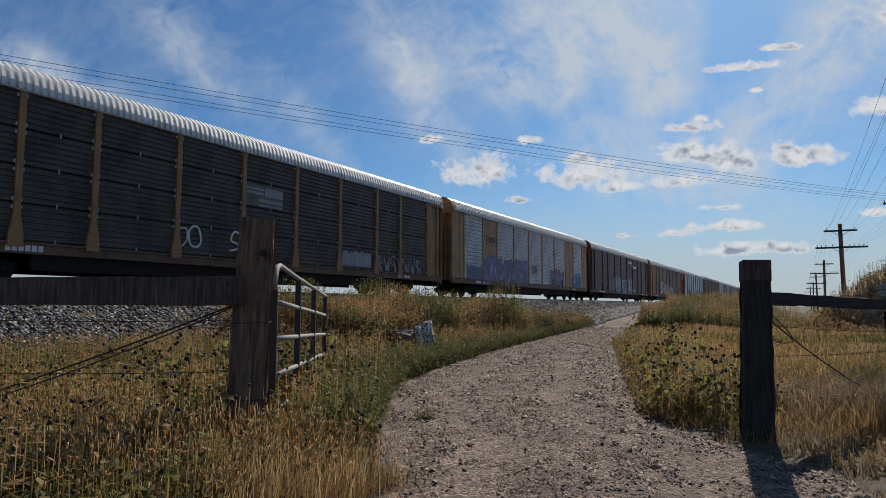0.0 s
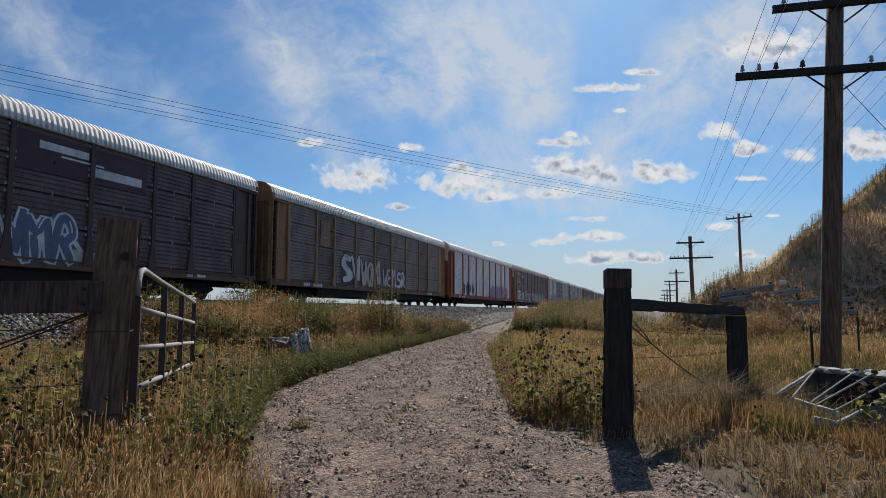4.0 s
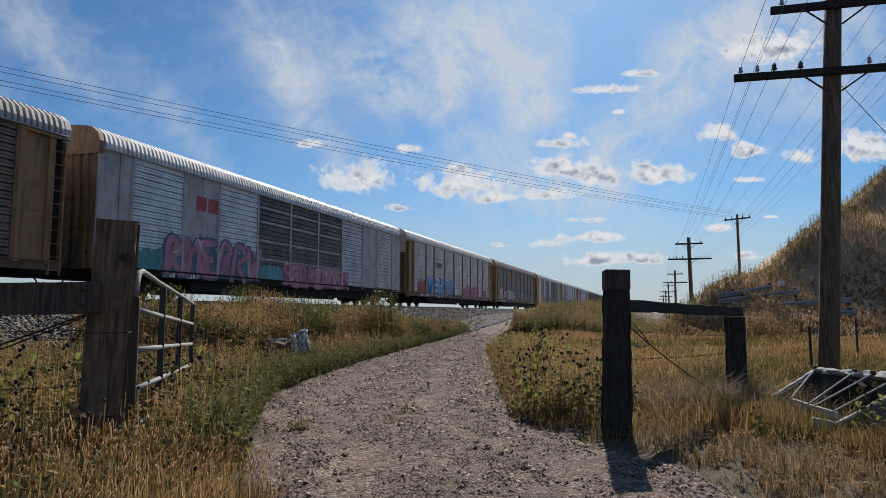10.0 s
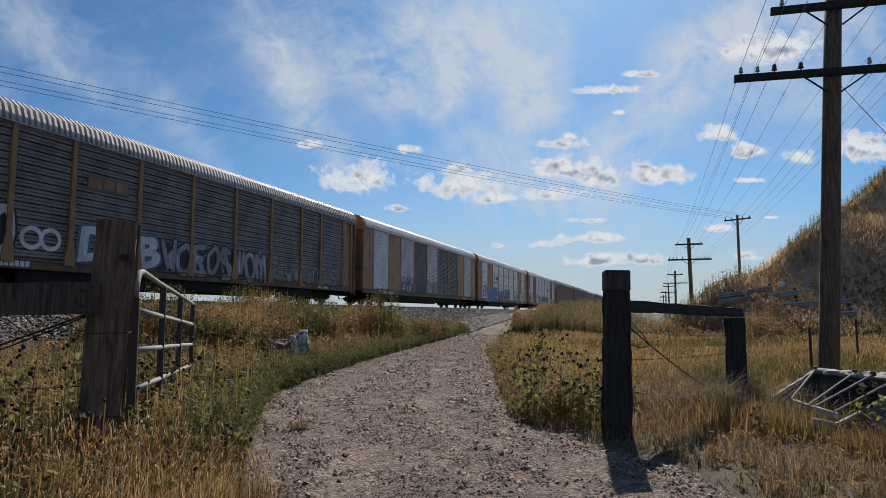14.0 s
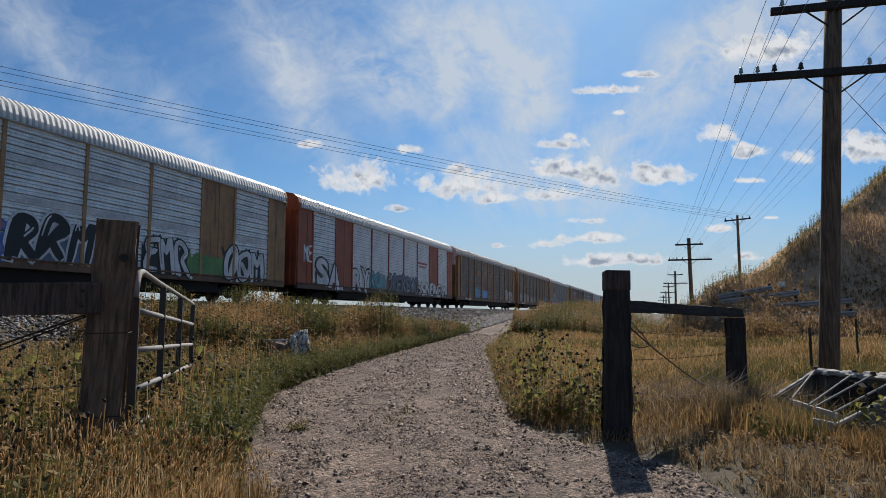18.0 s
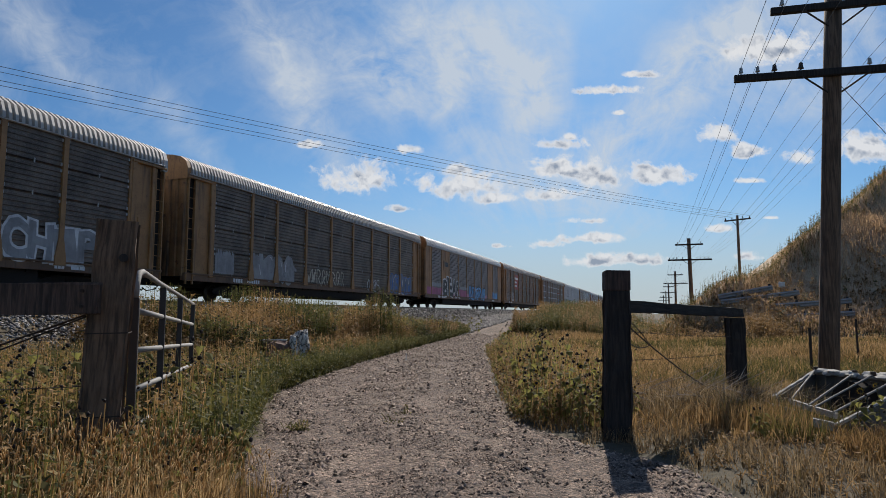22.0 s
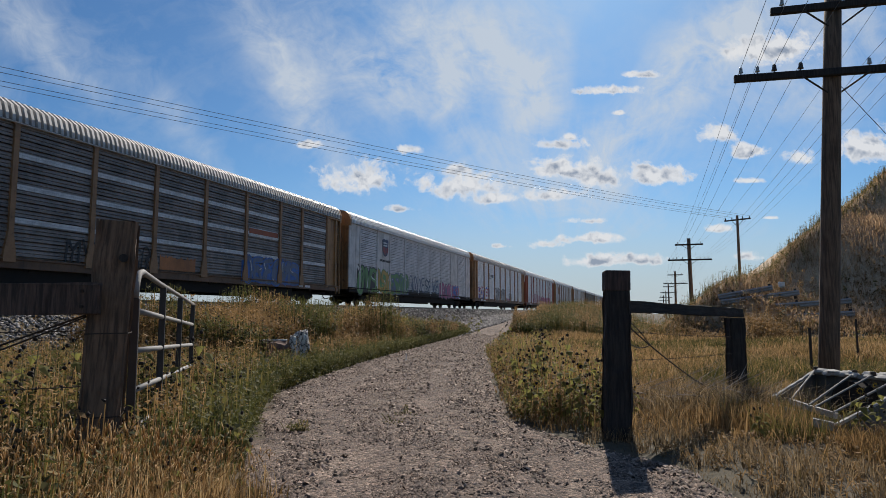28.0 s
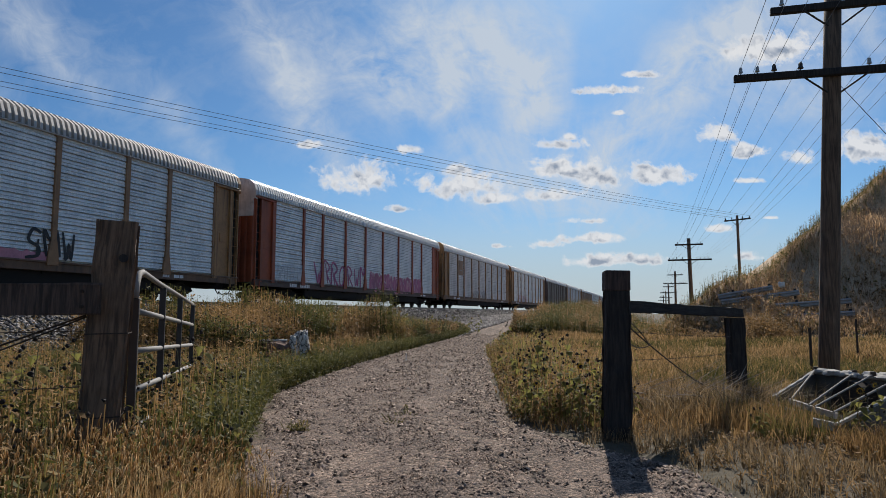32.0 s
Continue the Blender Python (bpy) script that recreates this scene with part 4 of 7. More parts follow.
def graffiti(car, y0, y1, z0, z1, fill, line, seed, wild=0.5, filled=True):
    """A sprayed piece: fat bulging shapes with outlines and inner strokes."""
    rng = random.Random(seed)
    z0 -= 0.2
    H = (z1 - z0) * 1.08
    z1 = z0 + H
    n = max(2, round((y1 - y0) / (H * 0.62)))
    w = (y1 - y0) / n
    if filled:
        m, k = Mesh(), 5 * n
        top = [(y0 - 0.1 + (y1 - y0 + 0.2) * j / k, z0 + H * (0.62 + 0.30 * abs(math.sin(j * 1.9 + seed)) * rng.uniform(0.4, 1.0))) for j in range(k + 1)]
        plate(m, [(y0 - 0.1, z0 + 0.05), (y1 + 0.1, z0 + 0.05)] + top[::-1], SIDE + 0.0186 + 0.00002 * (seed % 100), 0.002)
        part("graffiti_ground", m.data("graffiti_ground", GRAF[line if line != "white" else "slate"]), car, label="ragged coat of spray paint under lettering")
    bends = [[(-.4, -.5), (-.3, .45), (.1, .5), (.35, .2), (0, -.05), (.42, -.5)], [(.4, .42), (-.2, .5), (-.42, .1), (.3, -.1), (.38, -.4), (-.4, -.48)], [(-.42, .5), (-.1, -.45), (.08, .1), (.22, -.45), (.45, .5)],
             [(0, .5), (-.42, .2), (-.36, -.4), (.1, -.5), (.42, -.1), (.3, .42), (0, .5)], [(-.4, -.5), (-.36, .5), (0, .1), (.36, .5), (.4, -.5)], [(.42, .5), (-.4, .42), (-.2, 0), (.3, .05), (-.25, -.02), (-.42, -.45), (.42, -.5)]]
    for i in range(n):
        cy, cz = y0 + (i + 0.5) * w, (z0 + z1) / 2 + rng.uniform(-0.06, 0.06) * H
        lean, sy, sz = rng.uniform(-0.3, 0.3) * wild, rng.uniform(0.85, 1.15), rng.uniform(0.85, 1.0)
        bars = [rng.choice(bends)] + ([[(rng.uniform(-.4, .4), -.45), (rng.uniform(-.4, .4), rng.uniform(0.0, .5))]] if rng.random() < 0.6 else [])
        lines = []
        for raw in bars:
            P = [Vector((cy + a * w * 0.92 * sy + rng.uniform(-.05, .05) * w + lean * b * H, cz + b * H * 0.84 * sz + rng.uniform(-.04, .04) * H)) for a, b in raw]
            fine = []
            for j in range(len(P) - 1):         # rounded bends
                a, b, c, d = P[max(j - 1, 0)], P[j], P[j + 1], P[min(j + 2, len(P) - 1)]
                for t in (0, 0.25, 0.5, 0.75):
                    fine.append(0.5 * (2 * b + (c - a) * t + (2 * a - 5 * b + 4 * c - d) * t * t + (3 * b - a - 3 * c + d) * t ** 3))
            lines.append(fine + [P[-1]])
        if not filled:
            for q, pts in enumerate(lines):
                m = Mesh()
                stroke(m, pts, SIDE + 0.036 + 0.0012 * i + 0.0003 * q, 0.075 * H * rng.uniform(0.8, 1.3))
                part("graffiti_stroke", m.data("graffiti_stroke", GRAF[fill]), car, label="%s sprayed scrawl" % fill)
            continue
        fat = min(0.26 * w, 0.22 * H) * rng.uniform(0.9, 1.15)
        edge, body = Mesh(), Mesh()
        for q, pts in enumerate(lines):
            stroke(edge, pts, SIDE + 0.023 + 0.0012 * i + 0.0004 * q, fat * 1.62)
            stroke(body, pts, SIDE + 0.029 + 0.0012 * i + 0.0004 * q, fat)
        g = part("graffiti_letter", edge.data("graffiti_letter", GRAF[line]), car, label="%s sprayed graffiti with %s outline" % (fill, line))
        part("letter_fill", body.data("letter_fill", GRAF[fill]), g)
        for q in range(3):                      # slashes off the letter
            a, b = rng.choice(lines[0]), rng.uniform(0, 6.28)
            e = a + Vector((math.cos(b) * 0.5 * w, math.sin(b) * 0.45 * H))
            e.y = min(max(e.y, z0), z1)
            m = Mesh()
            stroke(m, [a, a.lerp(e, 0.6), e], SIDE + 0.0215 + 0.0012 * i + 0.0003 * q, fat * rng.uniform(0.35, 0.7))
            part("letter_slash", m.data("letter_slash", GRAF[line if q else fill]), g)
        gleam = Mesh()
        a = rng.randrange(1, len(lines[0]) - 4)
        stroke(gleam, [p + Vector((-0.12, 0.22)) * fat for p in lines[0][a:a + 4]], SIDE + 0.037 + 0.0012 * i, fat * 0.22)
        part("letter_mark", gleam.data("letter_mark", GRAF["white" if fill not in ("white", "cream") else "grey"]), g)


def wash(car, y0, y1, z0, z1, col, seed):
    """An uneven patch of old spray paint."""
    rng = random.Random(seed)
    m, k = Mesh(), 26
    top = [(y0 + (y1 - y0) * j / k, z1 + rng.uniform(-0.22, 0.08) * (z1 - z0)) for j in range(k + 1)]
    plate(m, [(y0, z0), (y1, z0)] + top[::-1], SIDE + 0.0180)
    part("paint_patch", m.data("paint_patch", GRAF[col]), car, label="%s patch of old paint" % col)


def mark_bars(car, y0, z0, h, widths, mat, x=SIDE + 0.0185):
    """Reporting marks: one plain bar for each sign."""
    y = y0
    for w in widths:
        if w > 0:
            part("lettering_bar", shared("lettering_bar:%.2f%.2f" % (w, h), mat, lambda m: m.box(0, 0.006, 0, w, 0, h)), car, (x, y, z0))
        y += abs(w) + h * 0.22


def words(car, text, y, z, size, mat, x):
    """Lettering on the side, read from beside the train."""
    cu = bpy.data.curves.new("lettering", "FONT")
    cu.body, cu.size, cu.extrude, cu.offset, cu.space_line = text, size, 0.004, size * 0.02, 0.95
    ob = new("lettering", cu)
    me = bpy.data.meshes.new_from_object(ob.evaluated_get(bpy.context.evaluated_depsgraph_get()))
    bpy.data.objects.remove(ob)
    me.materials.clear()
    me.materials.append(mat)
    for v in me.vertices:                       # stand it up on the side facing +X
        a, b, c = v.co
        v.co = (x + c, a, b)
    me.name = "lettering"
    part("lettering", me, car, (0, y, z), label="painted words")


def shield(car, y, z, w, h):
    """Railway shield as plain shapes."""
    x = SIDE + 0.05
    out = [(-0.5, 0.40), (-0.25, 0.5), (0, 0.44), (0.25, 0.5), (0.5, 0.40), (0.46, -0.2), (0.3, -0.42), (0, -0.5), (-0.3, -0.42), (-0.46, -0.2)]
    m = Mesh()
    plate(m, [(y + a * w, z + b * h) for a, b in out], x)
    s = part("shield", m.data("shield", graf_mat("navy", (0.03, 0.04, 0.10))), car, label="shield emblem in plain shapes")
    m = Mesh()
    for i in range(6):
        a = -0.36 + i * 0.145
        plate(m, [(y + a * w, z - (0.44 - abs(a + 0.03) * 0.5) * h), (y + (a + 0.07) * w, z - (0.44 - abs(a + 0.03) * 0.5) * h), (y + (a + 0.07) * w, z + 0.02 * h), (y + a * w, z + 0.02 * h)], x + 0.006)
    part("shield_stripes", m.data("shield_stripes", graf_mat("dullred", (0.40, 0.08, 0.07))), s)
    m = Mesh()
    for b in (0.26, 0.12):
        m.box(x + 0.005, x + 0.009, y - 0.32 * w, y + 0.32 * w, z + b * h - 0.04 * h, z + b * h + 0.04 * h)
    part("shield_bars", m.data("shield_bars", GRAF["white"]), s)


def board(car, y0, y1, z0, z1, mat, bars, bar_mat):
    """A flat sign plate with its writing as bars: bars are rows of (start, end, low, high), in shares of the plate."""
    m = Mesh().box(SIDE - 0.02, SIDE + 0.03, y0, y1, z0, z1, 0.006)
    b = part("sign_plate", m.data("sign_plate", mat), car, label="sign plate with plain bars for writing")
    for a0, a1, b0, b1 in bars:
        m = Mesh().box(SIDE + 0.031, SIDE + 0.037, y0 + a0 * (y1 - y0), y0 + a1 * (y1 - y0), z0 + b0 * (z1 - z0), z0 + b1 * (z1 - z0))
        part("sign_bar", m.data("sign_bar", bar_mat), b)


wheels = []


def autorack(label, style, ends, posts, screens, solids=(), caps=None, sill=None, seams=True, roof=None, lugs=True):
    """One car; screens: a material, or one for each bay."""
    car = thing("autorack_car", label, "railcar", (TRACK_X, 0, RAIL_Z), group="cars of the freight train")
    part("body", shared("body", M_DARK, core_shape), car)
    part("underframe", shared("underframe", M_DARK, under_shape), car, label="black steel underframe")
    part("roof", shared("roof", roof or M_ROOF, roof_shape), car, label="galvanised ribbed roof")
    for y, s in ((0, 1), (BODY, -1)):
        part("roof_end_cap", shared("roof_end_cap", caps or ends, cap_shape), car, (0, y, 0)).scale = (1, s, 1)
    part("eave_flashing", shared("eave_flashing", M_ROOF_DARK, lambda m: m.box(SIDE - 0.02, 1.625, 0.05, BODY - 0.05, EAVE - 0.075, EAVE - 0.035, 0.01)), car)
    part("side_sill", shared("side_sill", sill or (posts if posts is M_ORANGE else M_SILL), sill_shape), car)
    part("far_side", shared("far_side", screens if not isinstance(screens, list) else screens[4], far_shape), car)
    edges, bays = (EDGES, BAYS) if style == "post" else (FLUSH_EDGES, FLUSH_BAYS)
    for i, w in enumerate(bays):
        mat = screens[i] if isinstance(screens, list) else screens
        if i in solids:
            part("side_panel", shared("side_panel:%.2f" % w, ends, solid_shape(w)), car, (0, edges[i], 0), "plain painted steel panel")
        else:
            sc = part("side_screen", shared("side_screen:%.2f%d" % (w, seams), mat, screen_shape(w, seams)), car, (0, edges[i], 0))
            if seams and lugs:
                tagged(part("screen_clips", shared("screen_clips:%.2f" % w, M_CLIP, clip_shape(w)), sc), kind="stuff")
    for i, y in enumerate(edges):
        if style == "post" and 0 < i < len(edges) - 1:
            part("side_post", shared("side_post", posts, post_shape), car, (0, y, 0))
        else:
            part("side_post", shared("side_post:slim", posts, slim_post_shape), car, (0, y, 0))
    endshape = end_panel_shape if style == "post" else flush_end_shape
    door = ends if ends in (M_ORANGE, M_BROWN) else M_GRIME
    for flip in (0, 1):
        if caps is M_WHITE:
            u = part("upper_panel", shared("upper_panel", M_WHITE, lambda m: m.box(-SIDE + 0.05, SIDE - 0.05, -0.05, -0.031, 4.1, EAVE - 0.24, 0.006)), car, (0, BODY * flip, 0), "white panel over the end doors")
            u.scale = (1, -1 if flip else 1, 1)
        p = part("end_panel", shared("end_panel:%s" % style, ends, endshape), car, (0, BODY * flip, 0))
        for s in (1, -1):
            d = part("end_door", shared("end_door", door, end_door_shape), car, (0, BODY * flip, 0))
            d.scale = (s, -1 if flip else 1, 1)
        c = part("coupler", shared("coupler", M_DARK, coupler_shape), car, (0, BODY * flip, 0))
        if flip:
            p.scale = c.scale = (1, -1, 1)
        if style == "post":
            l = part("ladder", shared("ladder", ends, ladder_shape), car, (0, BODY * flip, 0))
            if flip:
                l.scale = (1, -1, 1)
        t = part("truck", shared("truck", M_DARK, truck_shape), car, (0, 3.6 if not flip else BODY - 3.6, 0), "black cast-steel truck")
        for y in (-0.88, 0.88):
            w = part("wheelset", shared("wheelset", M_WHEEL, wheel_shape, True), t, (0, 0, 0), "steel wheels on an axle")
            w.matrix_parent_inverse = Matrix.Translation((0, y, 0.38))
            wheels.append(w)
    mark_bars(car, 3.2, 0.86, 0.17, [0.13, 0.13, 0.15, 0.14, -0.3, 0.12, 0.13, 0.13, 0.13, 0.13, 0.13], GRAF["white"])
    mark_bars(car, BODY - 4.6, 0.88, 0.12, [0.1, 0.1, 0.1, -0.2, 0.3, 0.2], GRAF["white"])
    return car


def build_train():
    D, M, S, SL, SB = M_SCR_DARK, M_SCR_MID, M_SCR_LIGHT, M_SCR_SLATE, M_SCR_BROWN
    cars = []
    T = "tan-ended car carrier with %s screens on the rails"
    # 0
    c = autorack("weathered car carrier with near-black screens and tan posts", "post", M_TAN, M_TAN, M_SCR_BLACK)
    graffiti(c, 9.3, 10.4, 1.5, 2.1, "white", "black", 1, filled=False)
    graffiti(c, 11.6, 14.0, 1.4, 2.1, "white", "black", 2, filled=False)
    wash(c, 18.2, 20.4, 1.25, 1.95, "grey", 3)
    graffiti(c, 20.8, 25.0, 1.2, 1.9, "grey", "white", 4, filled=False)
    board(c, 12.2, 14.3, 3.2, 4.0, M_SCR_DARK, [(0.0, 0.5, 0.75, 0.85), (0.1, 0.5, 0.55, 0.65), (0.55, 1.0, 0.5, 0.9), (0.4, 1.0, 0.2, 0.35), (0.4, 1.0, 0.0, 0.1)], GRAF["grey"])
    cars.append(c)
    # 1
    c = autorack("tan car carrier with silver screens and purple graffiti", "flush", M_TANB, M_TANB, M, (1, 7), sill=M_SILL, seams=False)
    graffiti(c, 4.5, 12.0, 1.15, 2.6, "purple", "slate", 5)
    graffiti(c, 17.2, 20.4, 1.1, 2.3, "purple", "black", 6)
    graffiti(c, 12.6, 13.9, 2.0, 2.5, "black", "black", 106, filled=False)
    wash(c, 22.9, 25.3, 1.15, 2.2, "teal", 7)
    graffiti(c, 22.9, 25.3, 1.3, 2.2, "sky", "black", 107)
    wash(c, 1.9, 4.5, 1.12, 2.0, "slate", 8)
    board(c, 4.75, 6.3, 3.4, 4.1, M_TANB, [(0.2, 0.38, 0.3, 0.8), (0.42, 0.6, 0.3, 0.8), (0.64, 0.82, 0.3, 0.8), (0.0, 0.05, 0.0, 1.0), (0.95, 1.0, 0.0, 1.0)], GRAF["black"])
    cars.append(c)
    # 2
    c = autorack("dark brown car carrier with grey screens and a maroon sign", "post", M_BROWN, M_BROWN, M_SCR_PLUM, sill=M_SILL)
    board(c, 15.2, 20.4, 3.75, 4.95, graf_mat("maroon", (0.07, 0.02, 0.025)), [(0.15, 0.5, 0.62, 0.82), (0.3, 0.62, 0.50, 0.55), (0.55, 0.95, 0.2, 0.45)], GRAF["white"])
    graffiti(c, 8.9, 17.5, 1.15, 2.45, "slate", "white", 9)
    graffiti(c, 6.9, 8.6, 1.4, 2.1, "grey", "white", 10, filled=False)
    wash(c, 17.4, 19.4, 1.1, 1.5, "cream", 11)
    cars.append(c)
    # 3
    c = autorack("car carrier with grimy grey screens and tan posts", "post", M_TAN, M_TAN, [SL, D, SL, SL, D, SL, SL, D, SL])
    board(c, 4.9, 6.0, 3.2, 4.6, M_OCHRE, [(0.3, 0.7, 0.3, 0.36)], GRAF["grey"])
    graffiti(c, 7.6, 10.2, 1.3, 2.9, "white", "black", 12)
    graffiti(c, 10.1, 13.2, 1.25, 2.8, "cream", "black", 13)
    graffiti(c, 13.6, 16.0, 1.3, 2.5, "white", "black", 14, filled=False)
    graffiti(c, 16.2, 17.8, 1.3, 2.4, "white", "black", 15)
    cars.append(c)
    # 4
    c = autorack("orange-red car carrier with silver screens", "post", M_ORANGE, M_ORANGE, S, caps=M_WHITE, seams=False)
    m = Mesh()
    for cy, w, h in ((4.9, 0.45, 0.75), (6.1, 0.42, 0.95), (6.9, 0.42, 0.95), (8.2, 0.40, 0.8)):
        plate(m, [(cy + w * math.cos(a) * (1 + 0.25 * math.sin(3 * a + cy)), 1.75 + h * 0.6 * math.sin(a) * (1 + 0.3 * math.sin(2 * a + 2 * cy))) for a in [i * math.pi / 10 for i in range(20)]], SIDE + 0.02)
    part("graffiti", m.data("graffiti", GRAF["black"]), c, label="black sprayed ovals")
    graffiti(c, 16.2, 24.3, 1.2, 2.3, "pink", "blue", 16)
    wash(c, 15.0, 17.2, 1.15, 2.3, "sky", 17)
    graffiti(c, 24.0, 25.5, 1.3, 1.9, "white", "black", 18, filled=False)
    cars.append(c)
    # 5
    c = autorack("tan-ended car carrier with brown grimed screens and a slogan", "post", M_TAN, M_GRIME, [SB] * 9, caps=M_WHITE, seams=False, roof=M_ROOF_DARK)
    wash(c, 1.85, 4.35, 3.95, 4.85, "grey", 140)
    wash(c, 1.85, 4.3, 2.95, 3.75, "grey", 141)
    words(c, "We will", 1.95, 4.05, 0.78, GRAF["black"], SIDE + 0.025)
    words(c, "deliver", 1.95, 3.05, 0.78, GRAF["black"], SIDE + 0.025)
    m = Mesh().box(SIDE - 0.03, SIDE + 0.025, EDGES[1] + 0.12, EDGES[2] - 0.12, 2.9, EAVE - 0.15, 0.006)
    part("painted_panel", m.data("painted_panel", M_TAN), c, label="tan panel behind the shield")
    shield(c, (EDGES[1] + EDGES[2]) / 2, 4.05, 1.5, 1.6)
    throw_up(c, "GERM", 1.95, 6.5, 1.25, 2.35, "white", "black", 19)
    graffiti(c, 6.9, 9.4, 1.2, 2.3, "slate", "white", 20)
    graffiti(c, 9.5, 12.4, 1.2, 2.0, "slate", "white", 21)
    graffiti(c, 13.2, 17.8, 1.25, 2.2, "pink", "white", 22)
    wash(c, 18.3, 24.2, 1.15, 2.15, "teal", 23)
    graffiti(c, 18.6, 23.9, 1.3, 2.15, "teal", "cream", 24)
    cars.append(c)
    # 6
    c = autorack("pale grey car carrier with dark louvred screens and pink graffiti", "flush", M_GREYW, M_GREYW, [S, S, S, D, D, D, M, S, M], (1, 7), caps=M_OCHRE, sill=M_DARK, seams=False)
    graffiti(c, 3.2, 9.5, 1.1, 2.5, "pink", "slate", 25)
    wash(c, 1.9, 4.4, 1.1, 1.9, "teal", 26)
    wash(c, 8.2, 11.6, 1.1, 1.8, "teal", 27)
    graffiti(c, 11.6, 18.8, 1.05, 2.0, "pink", "magenta", 28)
    mark_bars(c, 4.95, 3.7, 0.6, [0.62, 0.62], graf_mat("signred", (0.5, 0.05, 0.06)))
    for i in (3, 4, 5):
        for z in (2.0, 2.9, 3.8, 4.5):
            part("louvre_strip", shared("louvre_strip", M_GREYW, lambda m: m.box(SIDE - 0.01, SIDE + 0.022, 0.1, BAYS[3] - 0.1, 0, 0.10)), c, (0, EDGES[i], z), "pale strip across dark louvres")
    cars.append(c)
    # 7
    c = autorack("tan-ended car carrier with grey screens and blue graffiti", "post", M_TAN, M_TAN, M, caps=M_WHITE)
    board(c, 6.65, 9.2, 3.05, 4.05, M_WHITE, [(0.28, 0.42, 0.35, 0.75), (0.45, 0.57, 0.35, 0.75), (0.6, 0.74, 0.35, 0.75), (0.16, 0.19, 0.2, 0.9), (0.82, 0.85, 0.2, 0.9), (0.45, 0.6, 0.1, 0.16)], GRAF["black"])
    wash(c, 4.5, 12.1, 1.05, 2.5, "blue", 129)
    throw_up(c, "MEHOW", 4.6, 12.0, 1.15, 2.4, "sky", "white", 29)
    wash(c, 2.5, 4.8, 1.05, 2.1, "red", 30)
    graffiti(c, 15.6, 21.2, 1.1, 2.0, "magenta", "pink", 31)
    graffiti(c, 22.4, 24.0, 1.1, 1.9, "magenta", "pink", 32)
    graffiti(c, 24.2, 25.6, 1.1, 2.0, "white", "black", 33)
    cars.append(c)
    # 8
    c = autorack(T % "dark grey", "post", M_TAN, M_TAN, SL, roof=M_ROOF_DARK, seams=False)
    graffiti(c, 2.6, 4.6, 1.2, 2.5, "white", "black", 34)
    m = Mesh()
    for y in (5.2, 5.85):
        stroke(m, [(y + 0.33 * math.cos(a * math.pi / 7), 1.75 + 0.3 * math.sin(a * math.pi / 7)) for a in range(15)], SIDE + 0.03, 0.14)
    part("graffiti", m.data("graffiti", GRAF["white"]), c, label="white sprayed double loop")
    throw_up(c, "DMB", 6.9, 10.6, 1.25, 2.3, "white", "slate", 35)
    graffiti(c, 10.6, 17.6, 1.15, 2.3, "grey", "black", 36)
    graffiti(c, 17.9, 24.8, 1.15, 2.0, "grey", "white", 37, filled=False)
    board(c, 7.1, 8.9, 3.6, 4.1, M_SCR_DARK, [(0.05, 0.33, 0.2, 0.9), (0.38, 0.62, 0.2, 0.9), (0.67, 0.95, 0.2, 0.9)], M_TAN)
    cars.append(c)
    # 9
    c = autorack("tan car carrier with shaded grey screens", "flush", M_TANB, M_TANB, [S, S, M, D, M, D, D, S, M], (1, 7), seams=False, sill=M_SILL)
    graffiti(c, 6.6, 12.8, 1.2, 2.2, "slate", "grey", 38, filled=False)
    graffiti(c, 13.0, 18.0, 1.2, 2.1, "grey", "slate", 39, filled=False)
    cars.append(c)
    # 10
    c = autorack("tan car carrier with bright silver screens and blue graffiti", "flush", M_TAN, M_TANB, S, (1, 7), sill=M_SILL, seams=False)
    graffiti(c, 1.9, 4.4, 1.5, 2.6, "black", "black", 40, filled=False)
    graffiti(c, 4.2, 8.4, 1.1, 2.4, "blue", "sky", 41)
    graffiti(c, 7.6, 9.8, 1.5, 2.5, "black", "black", 42, filled=False)
    graffiti(c, 9.5, 12.4, 1.1, 2.1, "purple", "blue", 43)
    graffiti(c, 12.5, 15.6, 1.2, 2.5, "black", "white", 44)
    graffiti(c, 17.8, 20.2, 1.1, 2.3, "white", "black", 45)
    wash(c, 20.1, 22.6, 1.1, 1.95, "green", 145)
    for i in (0, 2, 3, 4, 5, 6, 8):
        for z in (2.75, 3.95):
            part("grey_band", shared("grey_band:%.2f" % FLUSH_BAYS[i], M_SCR_MID, lambda m: m.box(SIDE - 0.01, SIDE + 0.02, 0.09, FLUSH_BAYS[i] - 0.09, 0, 0.22)), c, (0, FLUSH_EDGES[i], z), "dull grey band across the screen")
    graffiti(c, 22.5, 25.4, 1.1, 2.3, "white", "black", 46)
    board(c, 6.75, 9.1, 3.0, 3.9, M_SCR_LIGHT, [(0.0, 0.4, 0.75, 0.83), (0.08, 0.4, 0.58, 0.66), (0.16, 0.4, 0.42, 0.5), (0.5, 0.72, 0.4, 0.9), (0.76, 1.0, 0.4, 0.9), (0.0, 1.0, 0.05, 0.18)], GRAF["black"])
    cars.append(c)
    # 11
    c = autorack("orange-red car carrier with silver screens and white graffiti", "flush", M_ORANGE, M_ORANGE, S, (1, 7), sill=M_BROWN, caps=M_ORANGE, seams=False)
    graffiti(c, 0.5, 1.5, 2.4, 3.2, "white", "black", 47, filled=False)
    throw_up(c, "SA", 1.9, 4.9, 1.1, 2.5, "white", "black", 48)
